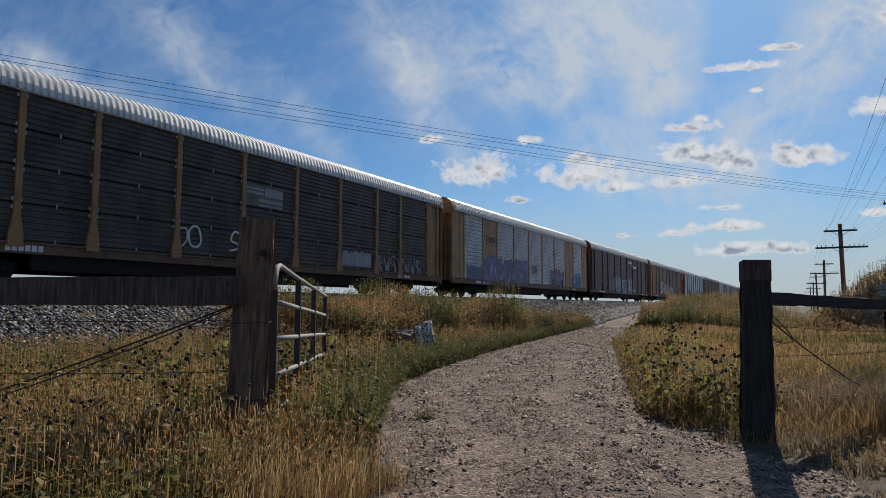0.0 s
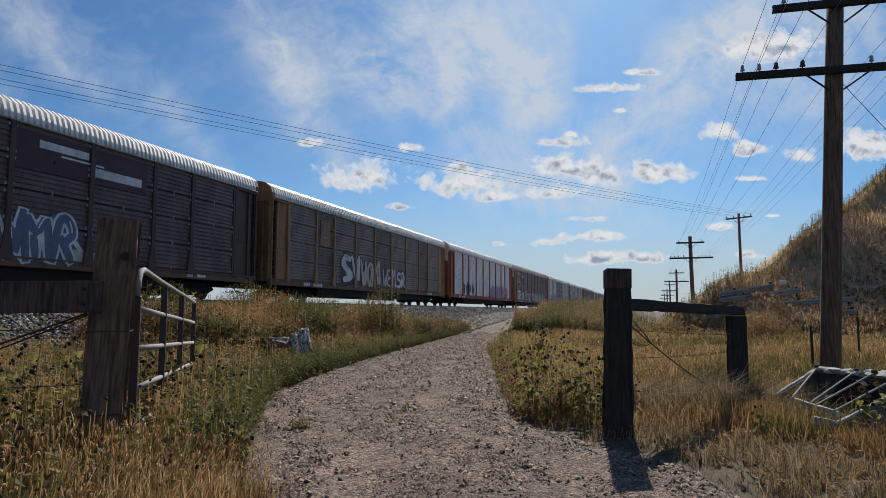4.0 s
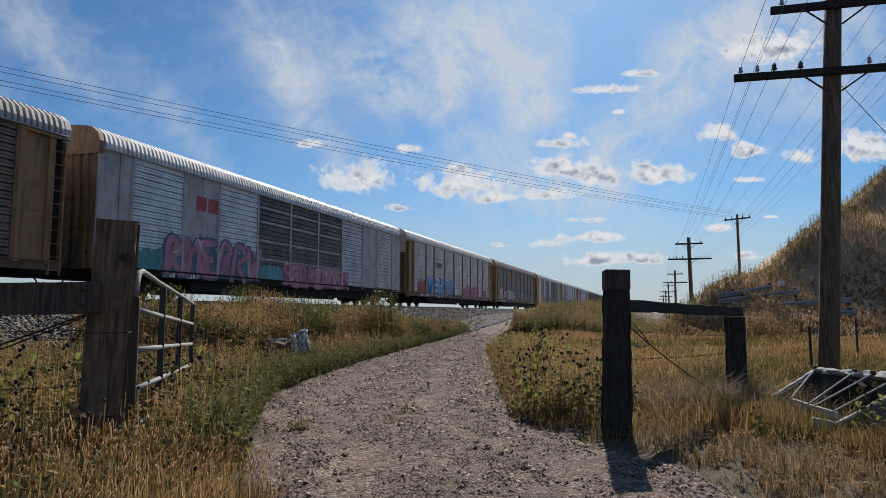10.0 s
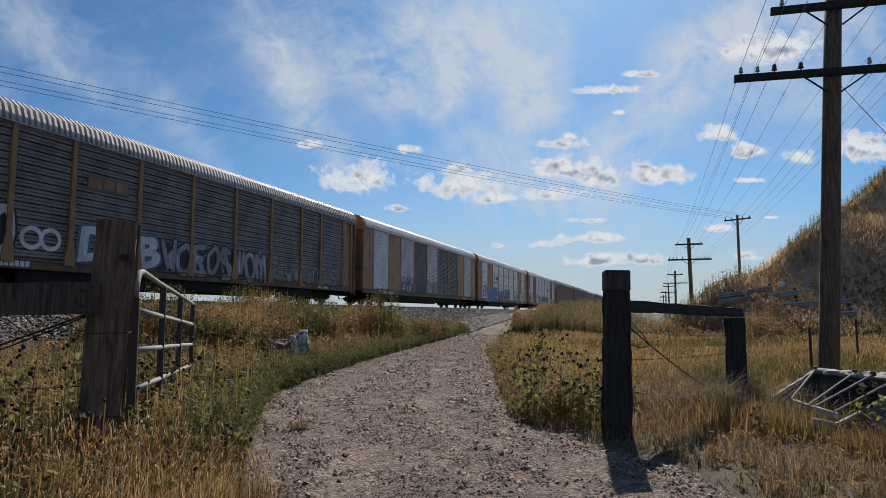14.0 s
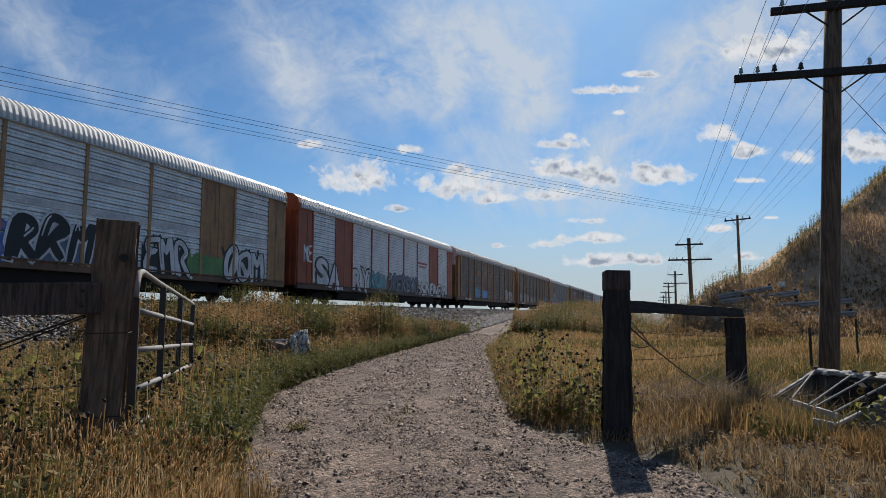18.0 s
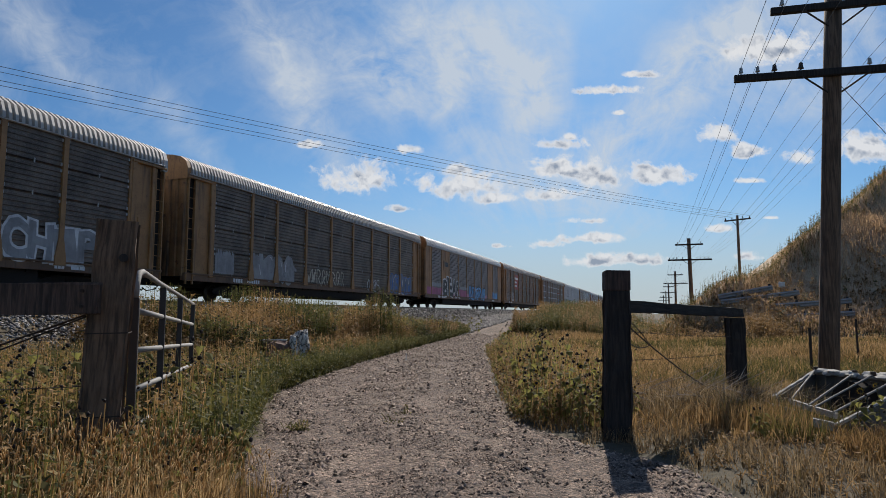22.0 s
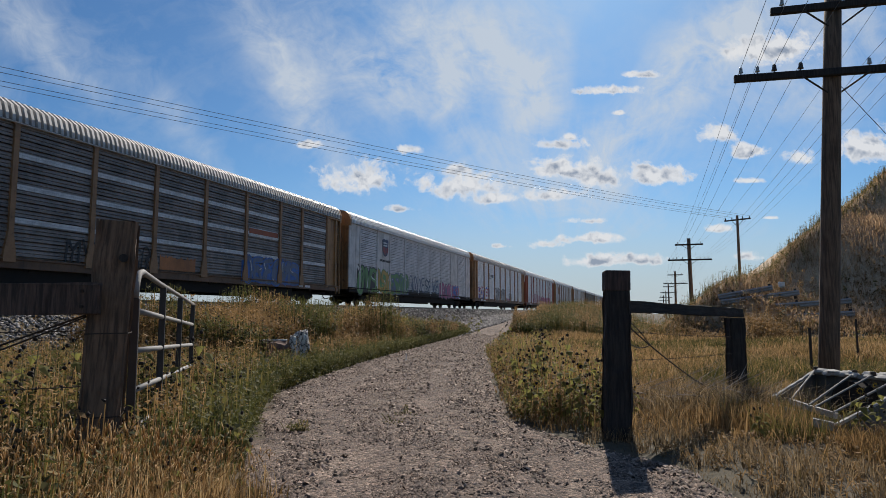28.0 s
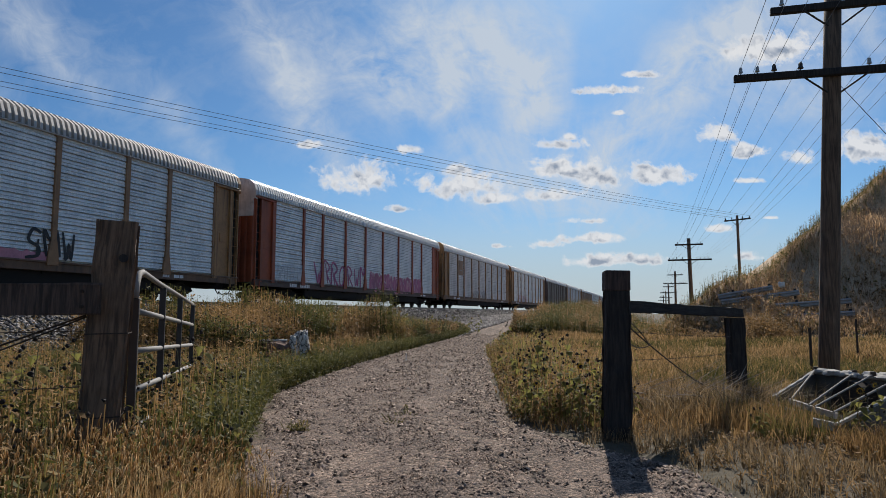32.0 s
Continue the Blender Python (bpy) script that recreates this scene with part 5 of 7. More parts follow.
    throw_up(c, "RY", 6.5, 9.0, 1.1, 2.4, "white", "black", 49)
    graffiti(c, 9.1, 11.6, 1.3, 2.2, "teal", "slate", 50)
    graffiti(c, 12.0, 18.2, 1.1, 2.2, "slate", "black", 51)
    graffiti(c, 18.3, 25.2, 1.1, 1.9, "white", "black", 52)
    board(c, 18.2, 20.3, 3.1, 3.6, M_SCR_LIGHT, [(0.0, 1.0, 0.6, 0.9), (0.1, 0.9, 0.1, 0.35)], GRAF["red"])
    cars.append(c)
    # 12
    c = autorack(T % "dark slate", "post", M_TAN, M_TAN, [D, D, D, SB, D, D, D, D, D], caps=M_WHITE, roof=M_ROOF_DARK)
    wash(c, 6.7, 8.6, 1.15, 2.2, "sky", 53)
    wash(c, 9.6, 12.1, 1.15, 2.0, "sky", 54)
    graffiti(c, 7.4, 9.2, 1.5, 2.5, "grey", "white", 55, filled=False)
    throw_up(c, "CHIPO", 20.9, 25.3, 1.2, 2.2, "grey", "white", 56)
    board(c, 7.4, 9.1, 3.4, 4.0, M_SCR_DARK, [(0.05, 0.33, 0.2, 0.9), (0.38, 0.62, 0.2, 0.9), (0.67, 0.95, 0.2, 0.9)], M_TAN)
    cars.append(c)
    # 13
    c = autorack(T % "near-black", "post", M_TAN, M_TAN, D, roof=M_ROOF_DARK)
    wash(c, 1.9, 3.2, 1.2, 2.2, "grey", 57)
    graffiti(c, 4.6, 8.2, 1.2, 2.2, "grey", "grey", 58)
    graffiti(c, 9.4, 14.0, 1.2, 1.9, "cream", "grey", 59, filled=False)
    graffiti(c, 17.2, 19.2, 1.15, 1.7, "white", "grey", 60, filled=False)
    graffiti(c, 21.0, 25.2, 1.15, 2.2, "slate", "blue", 61)
    cars.append(c)
    # 14
    c = autorack("tan car carrier with dark screens over a pink band", "flush", M_TAN, M_TANB, SL, (1, 7), sill=M_SILL, seams=False)
    wash(c, 0.4, 4.4, 1.1, 1.75, "magenta", 62)
    wash(c, 4.3, 12.4, 1.06, 1.75, "magenta", 63)
    wash(c, 1.6, 4.4, 1.8, 2.15, "grey", 163)
    wash(c, 9.9, 12.6, 1.75, 2.1, "grey", 164)
    throw_up(c, "BEAR", 4.6, 9.9, 1.12, 2.5, "black", "white", 64)
    wash(c, 13.0, 19.6, 1.1, 2.2, "slate", 165)
    graffiti(c, 13.0, 19.4, 1.1, 2.2, "sky", "black", 65)
    wash(c, 12.3, 20.2, 1.08, 1.45, "pink", 66)
    wash(c, 22.9, 25.3, 1.2, 1.9, "sky", 67)
    board(c, 4.75, 6.35, 3.3, 4.2, M_TAN, [(0.2, 0.38, 0.4, 0.85), (0.42, 0.6, 0.4, 0.85), (0.64, 0.82, 0.4, 0.85), (0.0, 0.06, 0.1, 1.0), (0.94, 1.0, 0.1, 1.0)], GRAF["black"])
    cars.append(c)
    # 15
    c = autorack("ochre-ended car carrier with brown-grey screens and a red sign", "post", M_TAN, M_OCHRE, [SB, D, D, SB, D, D, SB, D, D], roof=M_ROOF_DARK)
    board(c, 6.65, 9.2, 2.7, 4.7, graf_mat("signboard", (0.32, 0.035, 0.03)), [(0.08, 0.9, 0.66, 0.8), (0.08, 0.62, 0.42, 0.54), (0.08, 0.7, 0.18, 0.30)], GRAF["white"])
    graffiti(c, 4.7, 6.3, 1.2, 2.1, "white", "black", 68, filled=False)
    graffiti(c, 1.9, 4.2, 1.4, 2.0, "grey", "black", 69, filled=False)
    cars.append(c)
    # 16
    c = autorack("car carrier with streaked grey screens and rusty ochre posts", "post", M_TAN, M_OCHRE, SL, roof=M_ROOF_DARK, seams=False)
    for i in (0, 2, 3, 4, 5, 6, 8):
        for z in (2.15, 3.15, 4.1):
            part("bright_strip", shared("bright_strip:%.2f" % BAYS[i], M_SCR_MID, lambda m: m.box(SIDE - 0.01, SIDE + 0.02, 0.12, BAYS[i] - 0.12, 0, 0.16)), c, (0, EDGES[i], z), "bright zinc strip across the screen")
    wash(c, 12.6, 14.6, 1.15, 1.7, "orange", 70)
    graffiti(c, 17.8, 22.6, 1.1, 2.1, "slate", "blue", 71)
    graffiti(c, 4.7, 6.2, 1.4, 2.4, "black", "black", 72, filled=False)
    graffiti(c, 8.4, 12.2, 1.2, 1.9, "black", "black", 73, filled=False)
    board(c, 18.2, 20.6, 3.1, 3.5, M_SCR_MID, [(0.0, 1.0, 0.3, 0.9)], M_ORANGE)
    cars.append(c)
    # 17
    c = autorack("white car carrier with grey screens and green graffiti", "flush", M_WHITE, M_WHITE, M, (1, 7), caps=M_TAN, sill=M_DARK, seams=False)
    shield(c, (EDGES[1] + EDGES[2]) / 2, 4.05, 1.05, 1.25)
    words(c, "BUILDING AMERICA", EDGES[1] + 0.16, 3.05, 0.22, GRAF["black"], SIDE + 0.04)
    graffiti(c, 1.2, 4.2, 1.05, 2.5, "green", "black", 74)
    graffiti(c, 4.0, 6.6, 1.05, 2.3, "gold", "green", 75)
    graffiti(c, 6.4, 10.0, 1.05, 2.3, "green", "slate", 76)
    graffiti(c, 10.2, 17.2, 1.2, 2.3, "slate", "black", 77, filled=False)
    graffiti(c, 17.4, 21.4, 1.05, 2.1, "magenta", "slate", 78)
    graffiti(c, 20.6, 23.4, 1.05, 2.0, "blue", "red", 79)
    wash(c, 10.0, 17.5, 1.02, 1.3, "black", 80)
    cars.append(c)
    # 18
    c = autorack(T % "silver-grey", "post", M_TAN, M_OCHRE, S, seams=False, roof=M_ROOF_DARK)
    wash(c, 1.8, 7.0, 1.1, 2.35, "blue", 81)
    throw_up(c, "HOTEL", 1.95, 6.9, 1.3, 2.25, "white", "red", 82)
    throw_up(c, "XPSL", 9.8, 16.0, 1.15, 2.45, "grey", "black", 83)
    graffiti(c, 17.0, 18.8, 1.3, 2.1, "black", "black", 85, filled=False)
    wash(c, 14.6, 18.0, 1.08, 1.4, "pink", 86)
    board(c, 7.0, 9.2, 3.2, 4.1, M_SCR_LIGHT, [(0.2, 0.38, 0.45, 0.8), (0.42, 0.6, 0.45, 0.8), (0.64, 0.82, 0.45, 0.8), (0.0, 0.03, 0.3, 1.0), (0.97, 1.0, 0.3, 1.0), (0.0, 1.0, 0.28, 0.31)], GRAF["black"])
    cars.append(c)
    # 19
    c = autorack("orange-red car carrier with silver screens and pink graffiti", "post", M_ORANGE, M_ORANGE, S, caps=M_WHITE, sill=M_BROWN, seams=False)
    graffiti(c, 5.6, 12.4, 1.2, 2.4, "magenta", "pink", 87, filled=False)
    graffiti(c, 13.0, 23.0, 1.2, 2.1, "magenta", "pink", 88)
    graffiti(c, 1.9, 4.4, 1.2, 2.0, "white", "black", 89, filled=False)
    cars.append(c)
    # 20 to 33: far off, seen only down the line
    more = [("post", M_TAN, M_OCHRE, M, ()), ("post", M_TAN, M_TAN, S, ()), ("post", M_BROWN, M_BROWN, D, ()), ("flush", M_TANB, M_TANB, M, (1, 7)), ("post", M_TAN, M_OCHRE, SL, ()),
            ("flush", M_WHITE, M_WHITE, S, (1, 7)), ("post", M_ORANGE, M_ORANGE, M, ()), ("post", M_TAN, M_TAN, D, ()), ("flush", M_TANB, M_TANB, S, (1, 7)), ("post", M_TAN, M_OCHRE, M, ()),
            ("post", M_TAN, M_TAN, SL, ()), ("flush", M_ORANGE, M_ORANGE, M, (1, 7)), ("post", M_TAN, M_OCHRE, D, ()), ("post", M_BROWN, M_TAN, S, ())]
    names = {M_TAN.name: "tan-ended", M_TANB.name: "tan", M_BROWN.name: "brown", M_WHITE.name: "white", M_ORANGE.name: "orange-red"}
    tone = {M.name: "grey", S.name: "silver", D.name: "dark", SL.name: "slate"}
    for i, (st, e, p, s, so) in enumerate(more):
        c = autorack("%s car carrier with %s screens down the line" % (names[e.name], tone[s.name]), st, e, p, s, so, seams=st == "post", lugs=False)
        if i == 0:
            board(c, 4.8, 6.2, 3.2, 4.6, M_OCHRE, [(0.3, 0.7, 0.3, 0.36)], GRAF["grey"])
            graffiti(c, 9.0, 15.0, 1.2, 1.9, "grey", "black", 90, filled=False)
        if i == 1:
            graffiti(c, 4.0, 11.0, 1.2, 2.0, "pink", "grey", 91, filled=False)
        cars.append(c)
    return cars


def train_way(t):
    """How far the train has come."""
    return -4.73 + 15.783 * t + 0.0168 * t * t


cars = build_train()
for k, c in enumerate(cars):
    c.location = (TRACK_X, k * CAR_PITCH - train_way(0), RAIL_Z)


def motions():
    times = [i * 2.0 for i in range(17)]
    for k, c in enumerate(cars):
        walk(c, [(t, pose(TRACK_X, k * CAR_PITCH - train_way(t), RAIL_Z)) for t in times])
    # every wheelset turns alike, so all share the turning of the first
    first = wheels[0]
    walk(first, [(i / FPS, pose(0, 0, 0, math.degrees(train_way(i / FPS) - train_way(0)) / 0.38)) for i in range(32 * FPS + 1)])
    for w in wheels[1:]:
        w.rotation_mode = "QUATERNION"
        keys = w.animation_data_create()
        keys.action = first.animation_data.action
        keys.action_slot = first.animation_data.action_slot

# ---- gateway, fence and poles ----
def site(lat, dep, z=None):
    """A place by metres to the right of and ahead along the resting heading."""
    x, y = lat * math.cos(VIEW) - dep * math.sin(VIEW), lat * math.sin(VIEW) + dep * math.cos(VIEW)
    return (x, y, float(land(x, y)) if z is None else z)


def rough_beam(m, w, d, length, seed, wear=0.012, n=14, taper=0.0):
    """A squared timber standing along z with dented faces and worn corners."""
    rng = random.Random(seed)
    ring = []
    for sx, sy in ((-1, -1), (1, -1), (1, 1), (-1, 1)):
        c = 0.12
        ring += [(sx, sy * (1 - c)), (sx * (1 - c), sy)] if sx * sy < 0 else [(sx * (1 - c), sy), (sx, sy * (1 - c))]
    k = len(ring)
    v = []
    for i in range(n + 1):
        z = length * i / n
        s = 1 + taper * (1 - i / n)
        for x, y in ring:
            v.append((x * w / 2 * s + rng.uniform(-wear, wear), y * d / 2 * s + rng.uniform(-wear, wear), z + (rng.uniform(-wear, wear) if 0 < i < n else 0)))
    f = [(i * k + j, i * k + (j + 1) % k, (i + 1) * k + (j + 1) % k, (i + 1) * k + j) for i in range(n) for j in range(k)]
    f += [tuple(range(k - 1, -1, -1)), tuple(range(n * k, n * k + k))]
    m.add(v, f)
    return m


def build_gateway():
    x, y, _ = site(-2.349, 4.42)
    p = thing("gate_post", "thick weathered brown timber gate post with a knot", "post", (x, y, -0.25), 0)
    p.data = None
    ob = part("timber", rough_beam(Mesh(), 0.252, 0.22, 2.235, 4, 0.006).data("timber", M_POST), p)
    m = Mesh().tube([(0.06, -0.125, 1.98), (0.06, -0.1, 1.98)], 0.028, 10)
    part("knot", m.data("knot", M_BLACKPOST), p, label="dark knot in the wood")
    m = Mesh()
    for z in (0.92, 1.47):
        m.add([(sx * 0.132, sy * 0.116, z + zz + 0.008 * sx) for zz in (-0.004, 0.004) for sx, sy in ((-1, -1), (1, -1), (1, 1), (-1, 1))],
              [(0, 1, 5, 4), (1, 2, 6, 5), (2, 3, 7, 6), (3, 0, 4, 7)])
    part("wrapped_wire", m.data("wrapped_wire", M_BARB), p)
    p.matrix_world = Matrix.Translation((x, y, -0.25)) @ pose(0, 0, 0, 0.4, 2.6, 38)
    # board nailed to the face of the post, running off along the fence
    b = thing("fence_rail", "dark weathered plank nailed level across the fence", "plank")
    m = rough_beam(Mesh(), 0.21, 0.055, 3.3, 5, 0.004, 22)
    part("plank", m.data("plank", M_BOARD), b)
    ax, ay, _ = site(-2.262, 4.42 - 0.165)
    b.matrix_world = Matrix.Translation((ax, ay, 1.447)) @ pose(0, 0, 0, 0, 0, 18.2) @ pose(0, 0, 0, 0, -90, 0)
    for z in (-0.05, 0.05):
        part("bolt", Mesh().tube([(z, -0.027, 0.1), (z, -0.042, 0.1)], 0.012, 8).data("bolt", M_BARB), b, label="rusty bolt head")
        part("bolt", Mesh().tube([(z, -0.027, 3.15), (z, -0.042, 3.15)], 0.012, 8).data("bolt", M_BARB), b, label="rusty bolt head")
    px, py, _ = site(-5.35, 4.42)
    q = thing("fence_post", "weathered brown timber fence post under the rail", "post", (px, py, -0.2), 18)
    part("timber", rough_beam(Mesh(), 0.2, 0.2, 1.9, 6, 0.006).data("timber", M_POST), q)
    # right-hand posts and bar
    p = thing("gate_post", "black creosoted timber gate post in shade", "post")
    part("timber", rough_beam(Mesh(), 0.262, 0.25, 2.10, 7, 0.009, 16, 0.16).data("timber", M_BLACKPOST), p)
    m = Mesh().box(-0.137, 0.137, -0.131, 0.131, 1.88, 2.104, 0.01)
    part("weathered_top", m.data("weathered_top", M_POST_TOP), p, label="bare brown top of the post")
    p.matrix_world = Matrix.Translation((-0.44, 7.43, -0.28)) @ pose(0, 0, 0, -1.0, 1.2, 12)
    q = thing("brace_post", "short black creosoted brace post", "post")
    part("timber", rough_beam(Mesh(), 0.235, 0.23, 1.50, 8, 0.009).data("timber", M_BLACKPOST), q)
    q.matrix_world = Matrix.Translation((1.15, 10.9, -0.22)) @ pose(0, 0, 0, 0, 0.5, 14)
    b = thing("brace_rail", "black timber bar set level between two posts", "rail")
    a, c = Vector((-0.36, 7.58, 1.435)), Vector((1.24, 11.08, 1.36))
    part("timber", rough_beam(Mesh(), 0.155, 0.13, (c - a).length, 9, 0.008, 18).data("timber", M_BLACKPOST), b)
    b.matrix_world = Matrix.Translation(a) @ (c - a).to_track_quat("Z", "Y").to_matrix().to_4x4()
    # the open field gate
    g = thing("field_gate", "five-bar tubular steel field gate standing open", "gate")
    near, far = Vector(site(-2.355, 4.95, 0)), Vector(site(-3.79, 9.8, 0))
    run = far - near
    tops = [(1.685, 1.495), (1.375, 1.185), (1.07, 0.885), (0.765, 0.575), (0.46, 0.27)]
    for i, (z0, z1) in enumerate(tops):
        pts = [near + run * k + Vector((0, 0, z0 + (z1 - z0) * k)) for k in (0.0, 0.25, 0.5, 0.75, 1.0)]
        if i == 0:
            pts[0] = near + run * 0.055 + Vector((0, 0, z0))
            pts = [near + Vector((0, 0, z0 - 0.22)), near + run * 0.006 + Vector((0, 0, z0 - 0.09)), near + run * 0.022 + Vector((0, 0, z0 - 0.02))] + pts
        part("gate_bar", Mesh().tube(pts, 0.024, 10).data("gate_bar", M_GATE, True), g, label="pale galvanised pipe")
    for k in (0.0, 0.313, 0.64, 1.0):
        z1, z0 = 1.67 - 0.19 * k - (0.2 if k == 0 else 0), 0.43 - 0.19 * k
        at = near + run * k
        m = Mesh().box(-0.022, 0.022, -0.03, 0.03, z0, z1, 0.006)
        s = part("gate_upright", m.data("gate_upright", M_GATE_SHADED), g, at, "steel upright coloured dark for its shaded side")
        s.rotation_euler.z = math.atan2(run.y, run.x)
    m = Mesh().box(-0.05, 0.05, -0.014, 0.014, -0.012, 0.012).tube([(0.05, 0, -0.04), (0.05, 0, 0.04)], 0.012, 8)
    for z in (1.48, 0.62):
        part("hinge", m.data("hinge", M_GATE_SHADED), g, near + Vector((-0.03, -0.06, z)))
    # wires
    w = thing("fence_wire", "slack rusty barbed wire strung along the fence", "wire")
    P0, P1 = Vector(site(-2.4, 4.42, 0)), Vector(site(-5.4, 4.42, 0))

    def strand(a, b, sag, r=0.0032, twist=True, n=18):
        pts = [a.lerp(b, i / n) - Vector((0, 0, sag * 4 * (i / n) * (1 - i / n))) for i in range(n + 1)]
        part("strand", Mesh().tube(pts, r, 5).data("strand", M_BARB), w)
        if twist:
            m = Mesh()
            for i in range(1, n):
                c = pts[i]
                m.tube([c + Vector((-0.012, 0.01, 0.016)), c + Vector((0.012, -0.01, -0.016))], 0.0022, 4)
                m.tube([c + Vector((0.012, 0.01, 0.014)), c + Vector((-0.012, -0.01, -0.014))], 0.0022, 4)
            tagged(part("barbs", m.data("barbs", M_BARB), w), kind="stuff")

    for z0, z1 in ((1.235, 1.235), (0.86, 0.80), (0.45, 0.40)):
        strand(P0 + Vector((0, 0, z0)), P1 + Vector((0, 0, z1)), 0.02)
    strand(P0 + Vector((0, -0.05, 1.34)), P1 + Vector((0, -0.05, 0.36)), 0.03, 0.0075, False)
    strand(P0 + Vector((0, -0.04, 1.33)), P1 + Vector((0, -0.04, 0.34)), 0.06, 0.006, False)
    A, B = Vector((-0.40, 7.50, 0)), Vector((1.15, 10.9, 0))
    strand(A + Vector((0, 0, 1.16)), B + Vector((0, 0, 1.0)), 0.02)
    strand(A + Vector((0, 0, 0.83)), B + Vector((0, 0, 0.75)), 0.02)
    strand(A + Vector((0, 0, 1.32)), A.lerp(B, 0.7) + Vector((0, 0, 0.30)), 0.05, 0.0085, False)
    strand(A + Vector((0, 0, 1.15)), A.lerp(B, 0.22) + Vector((0, 0, 0.98)), 0.10, 0.006, False)
    strand(A + Vector((0, 0, 1.34)), A.lerp(B, 0.2) + Vector((0, 0, 1.0)), -0.05, 0.006, False)
    # steel line posts beyond
    for lat, dep, h in ((7.8, 13.8, 1.05), (11.6, 18.2, 1.2)):
        s = thing("steel_fence_post", "rusty dark steel line post in dry grass", "post", site(lat, dep), 20, "steel line posts")
        m = Mesh().box(-0.03, 0.03, -0.004, 0.004, -0.3, h).box(-0.004, 0.004, 0, 0.035, -0.3, h)
        part("flange", m.data("flange", M_BARB), s)


def line_pole(at, base_z, lean, first):
    """A telegraph pole with two cross-arms; heights are above the eye's own ground."""
    p = thing("telegraph_pole", "old brown timber telegraph pole with two crossarms" if first else "dark timber telegraph pole with two crossarms down the line", "utility pole", at, 0, "telegraph poles beside the railway")
    z0 = base_z - 0.5
    pts = [(lean * z, 0.0, z) for z in (z0, 1.0, 2.5, 4.0, 5.5, 6.95)]
    part("pole", Mesh().tube(pts, [0.155, 0.152, 0.148, 0.142, 0.135, 0.128], 14).data("pole", M_POLE, True), p)
    for z, half, offs in ((5.33, 1.53, (-1.42, -1.16, -0.90, -0.50, 0.50, 0.76, 1.02, 1.28)), (6.47, 0.98, (-0.8, 0.8))):
        cx = lean * z
        m = Mesh().box(-half, half, -0.05, 0.05, -0.06, 0.06, 0.008)
        a = part("crossarm", m.data("crossarm", M_BLACKPOST), p, (cx, -0.17, z), "dark timber crossarm")
        a.rotation_euler.y = math.radians(2.0) if first else 0
        for i, o in enumerate(offs):
            dark = i in (2, 3)
            m = Mesh().tube([(0, 0, 0.05), (0, 0, 0.13)], 0.012, 6)
            r, h = (0.045, 0.115) if dark else (0.036, 0.10)
            m.tube([(0, 0, 0.10), (0, 0, 0.11), (0, 0, 0.14), (0, 0, 0.15), (0, 0, 0.19), (0, 0, 0.10 + h)], [r, r * 1.05, r * 0.75, r * 0.8, r * 0.7, r * 0.3], 10)
            part("insulator", m.data("insulator", M_BLACKINS if dark else M_GLASSY), a, (o, 0, 0))
        for s in (-1, 1):
            m = Mesh().tube([(s * 0.48, -0.06, -0.06), (s * 0.10, 0.03, -0.33)], 0.016, 5)
            part("brace", m.data("brace", M_BARB), a)
    return p


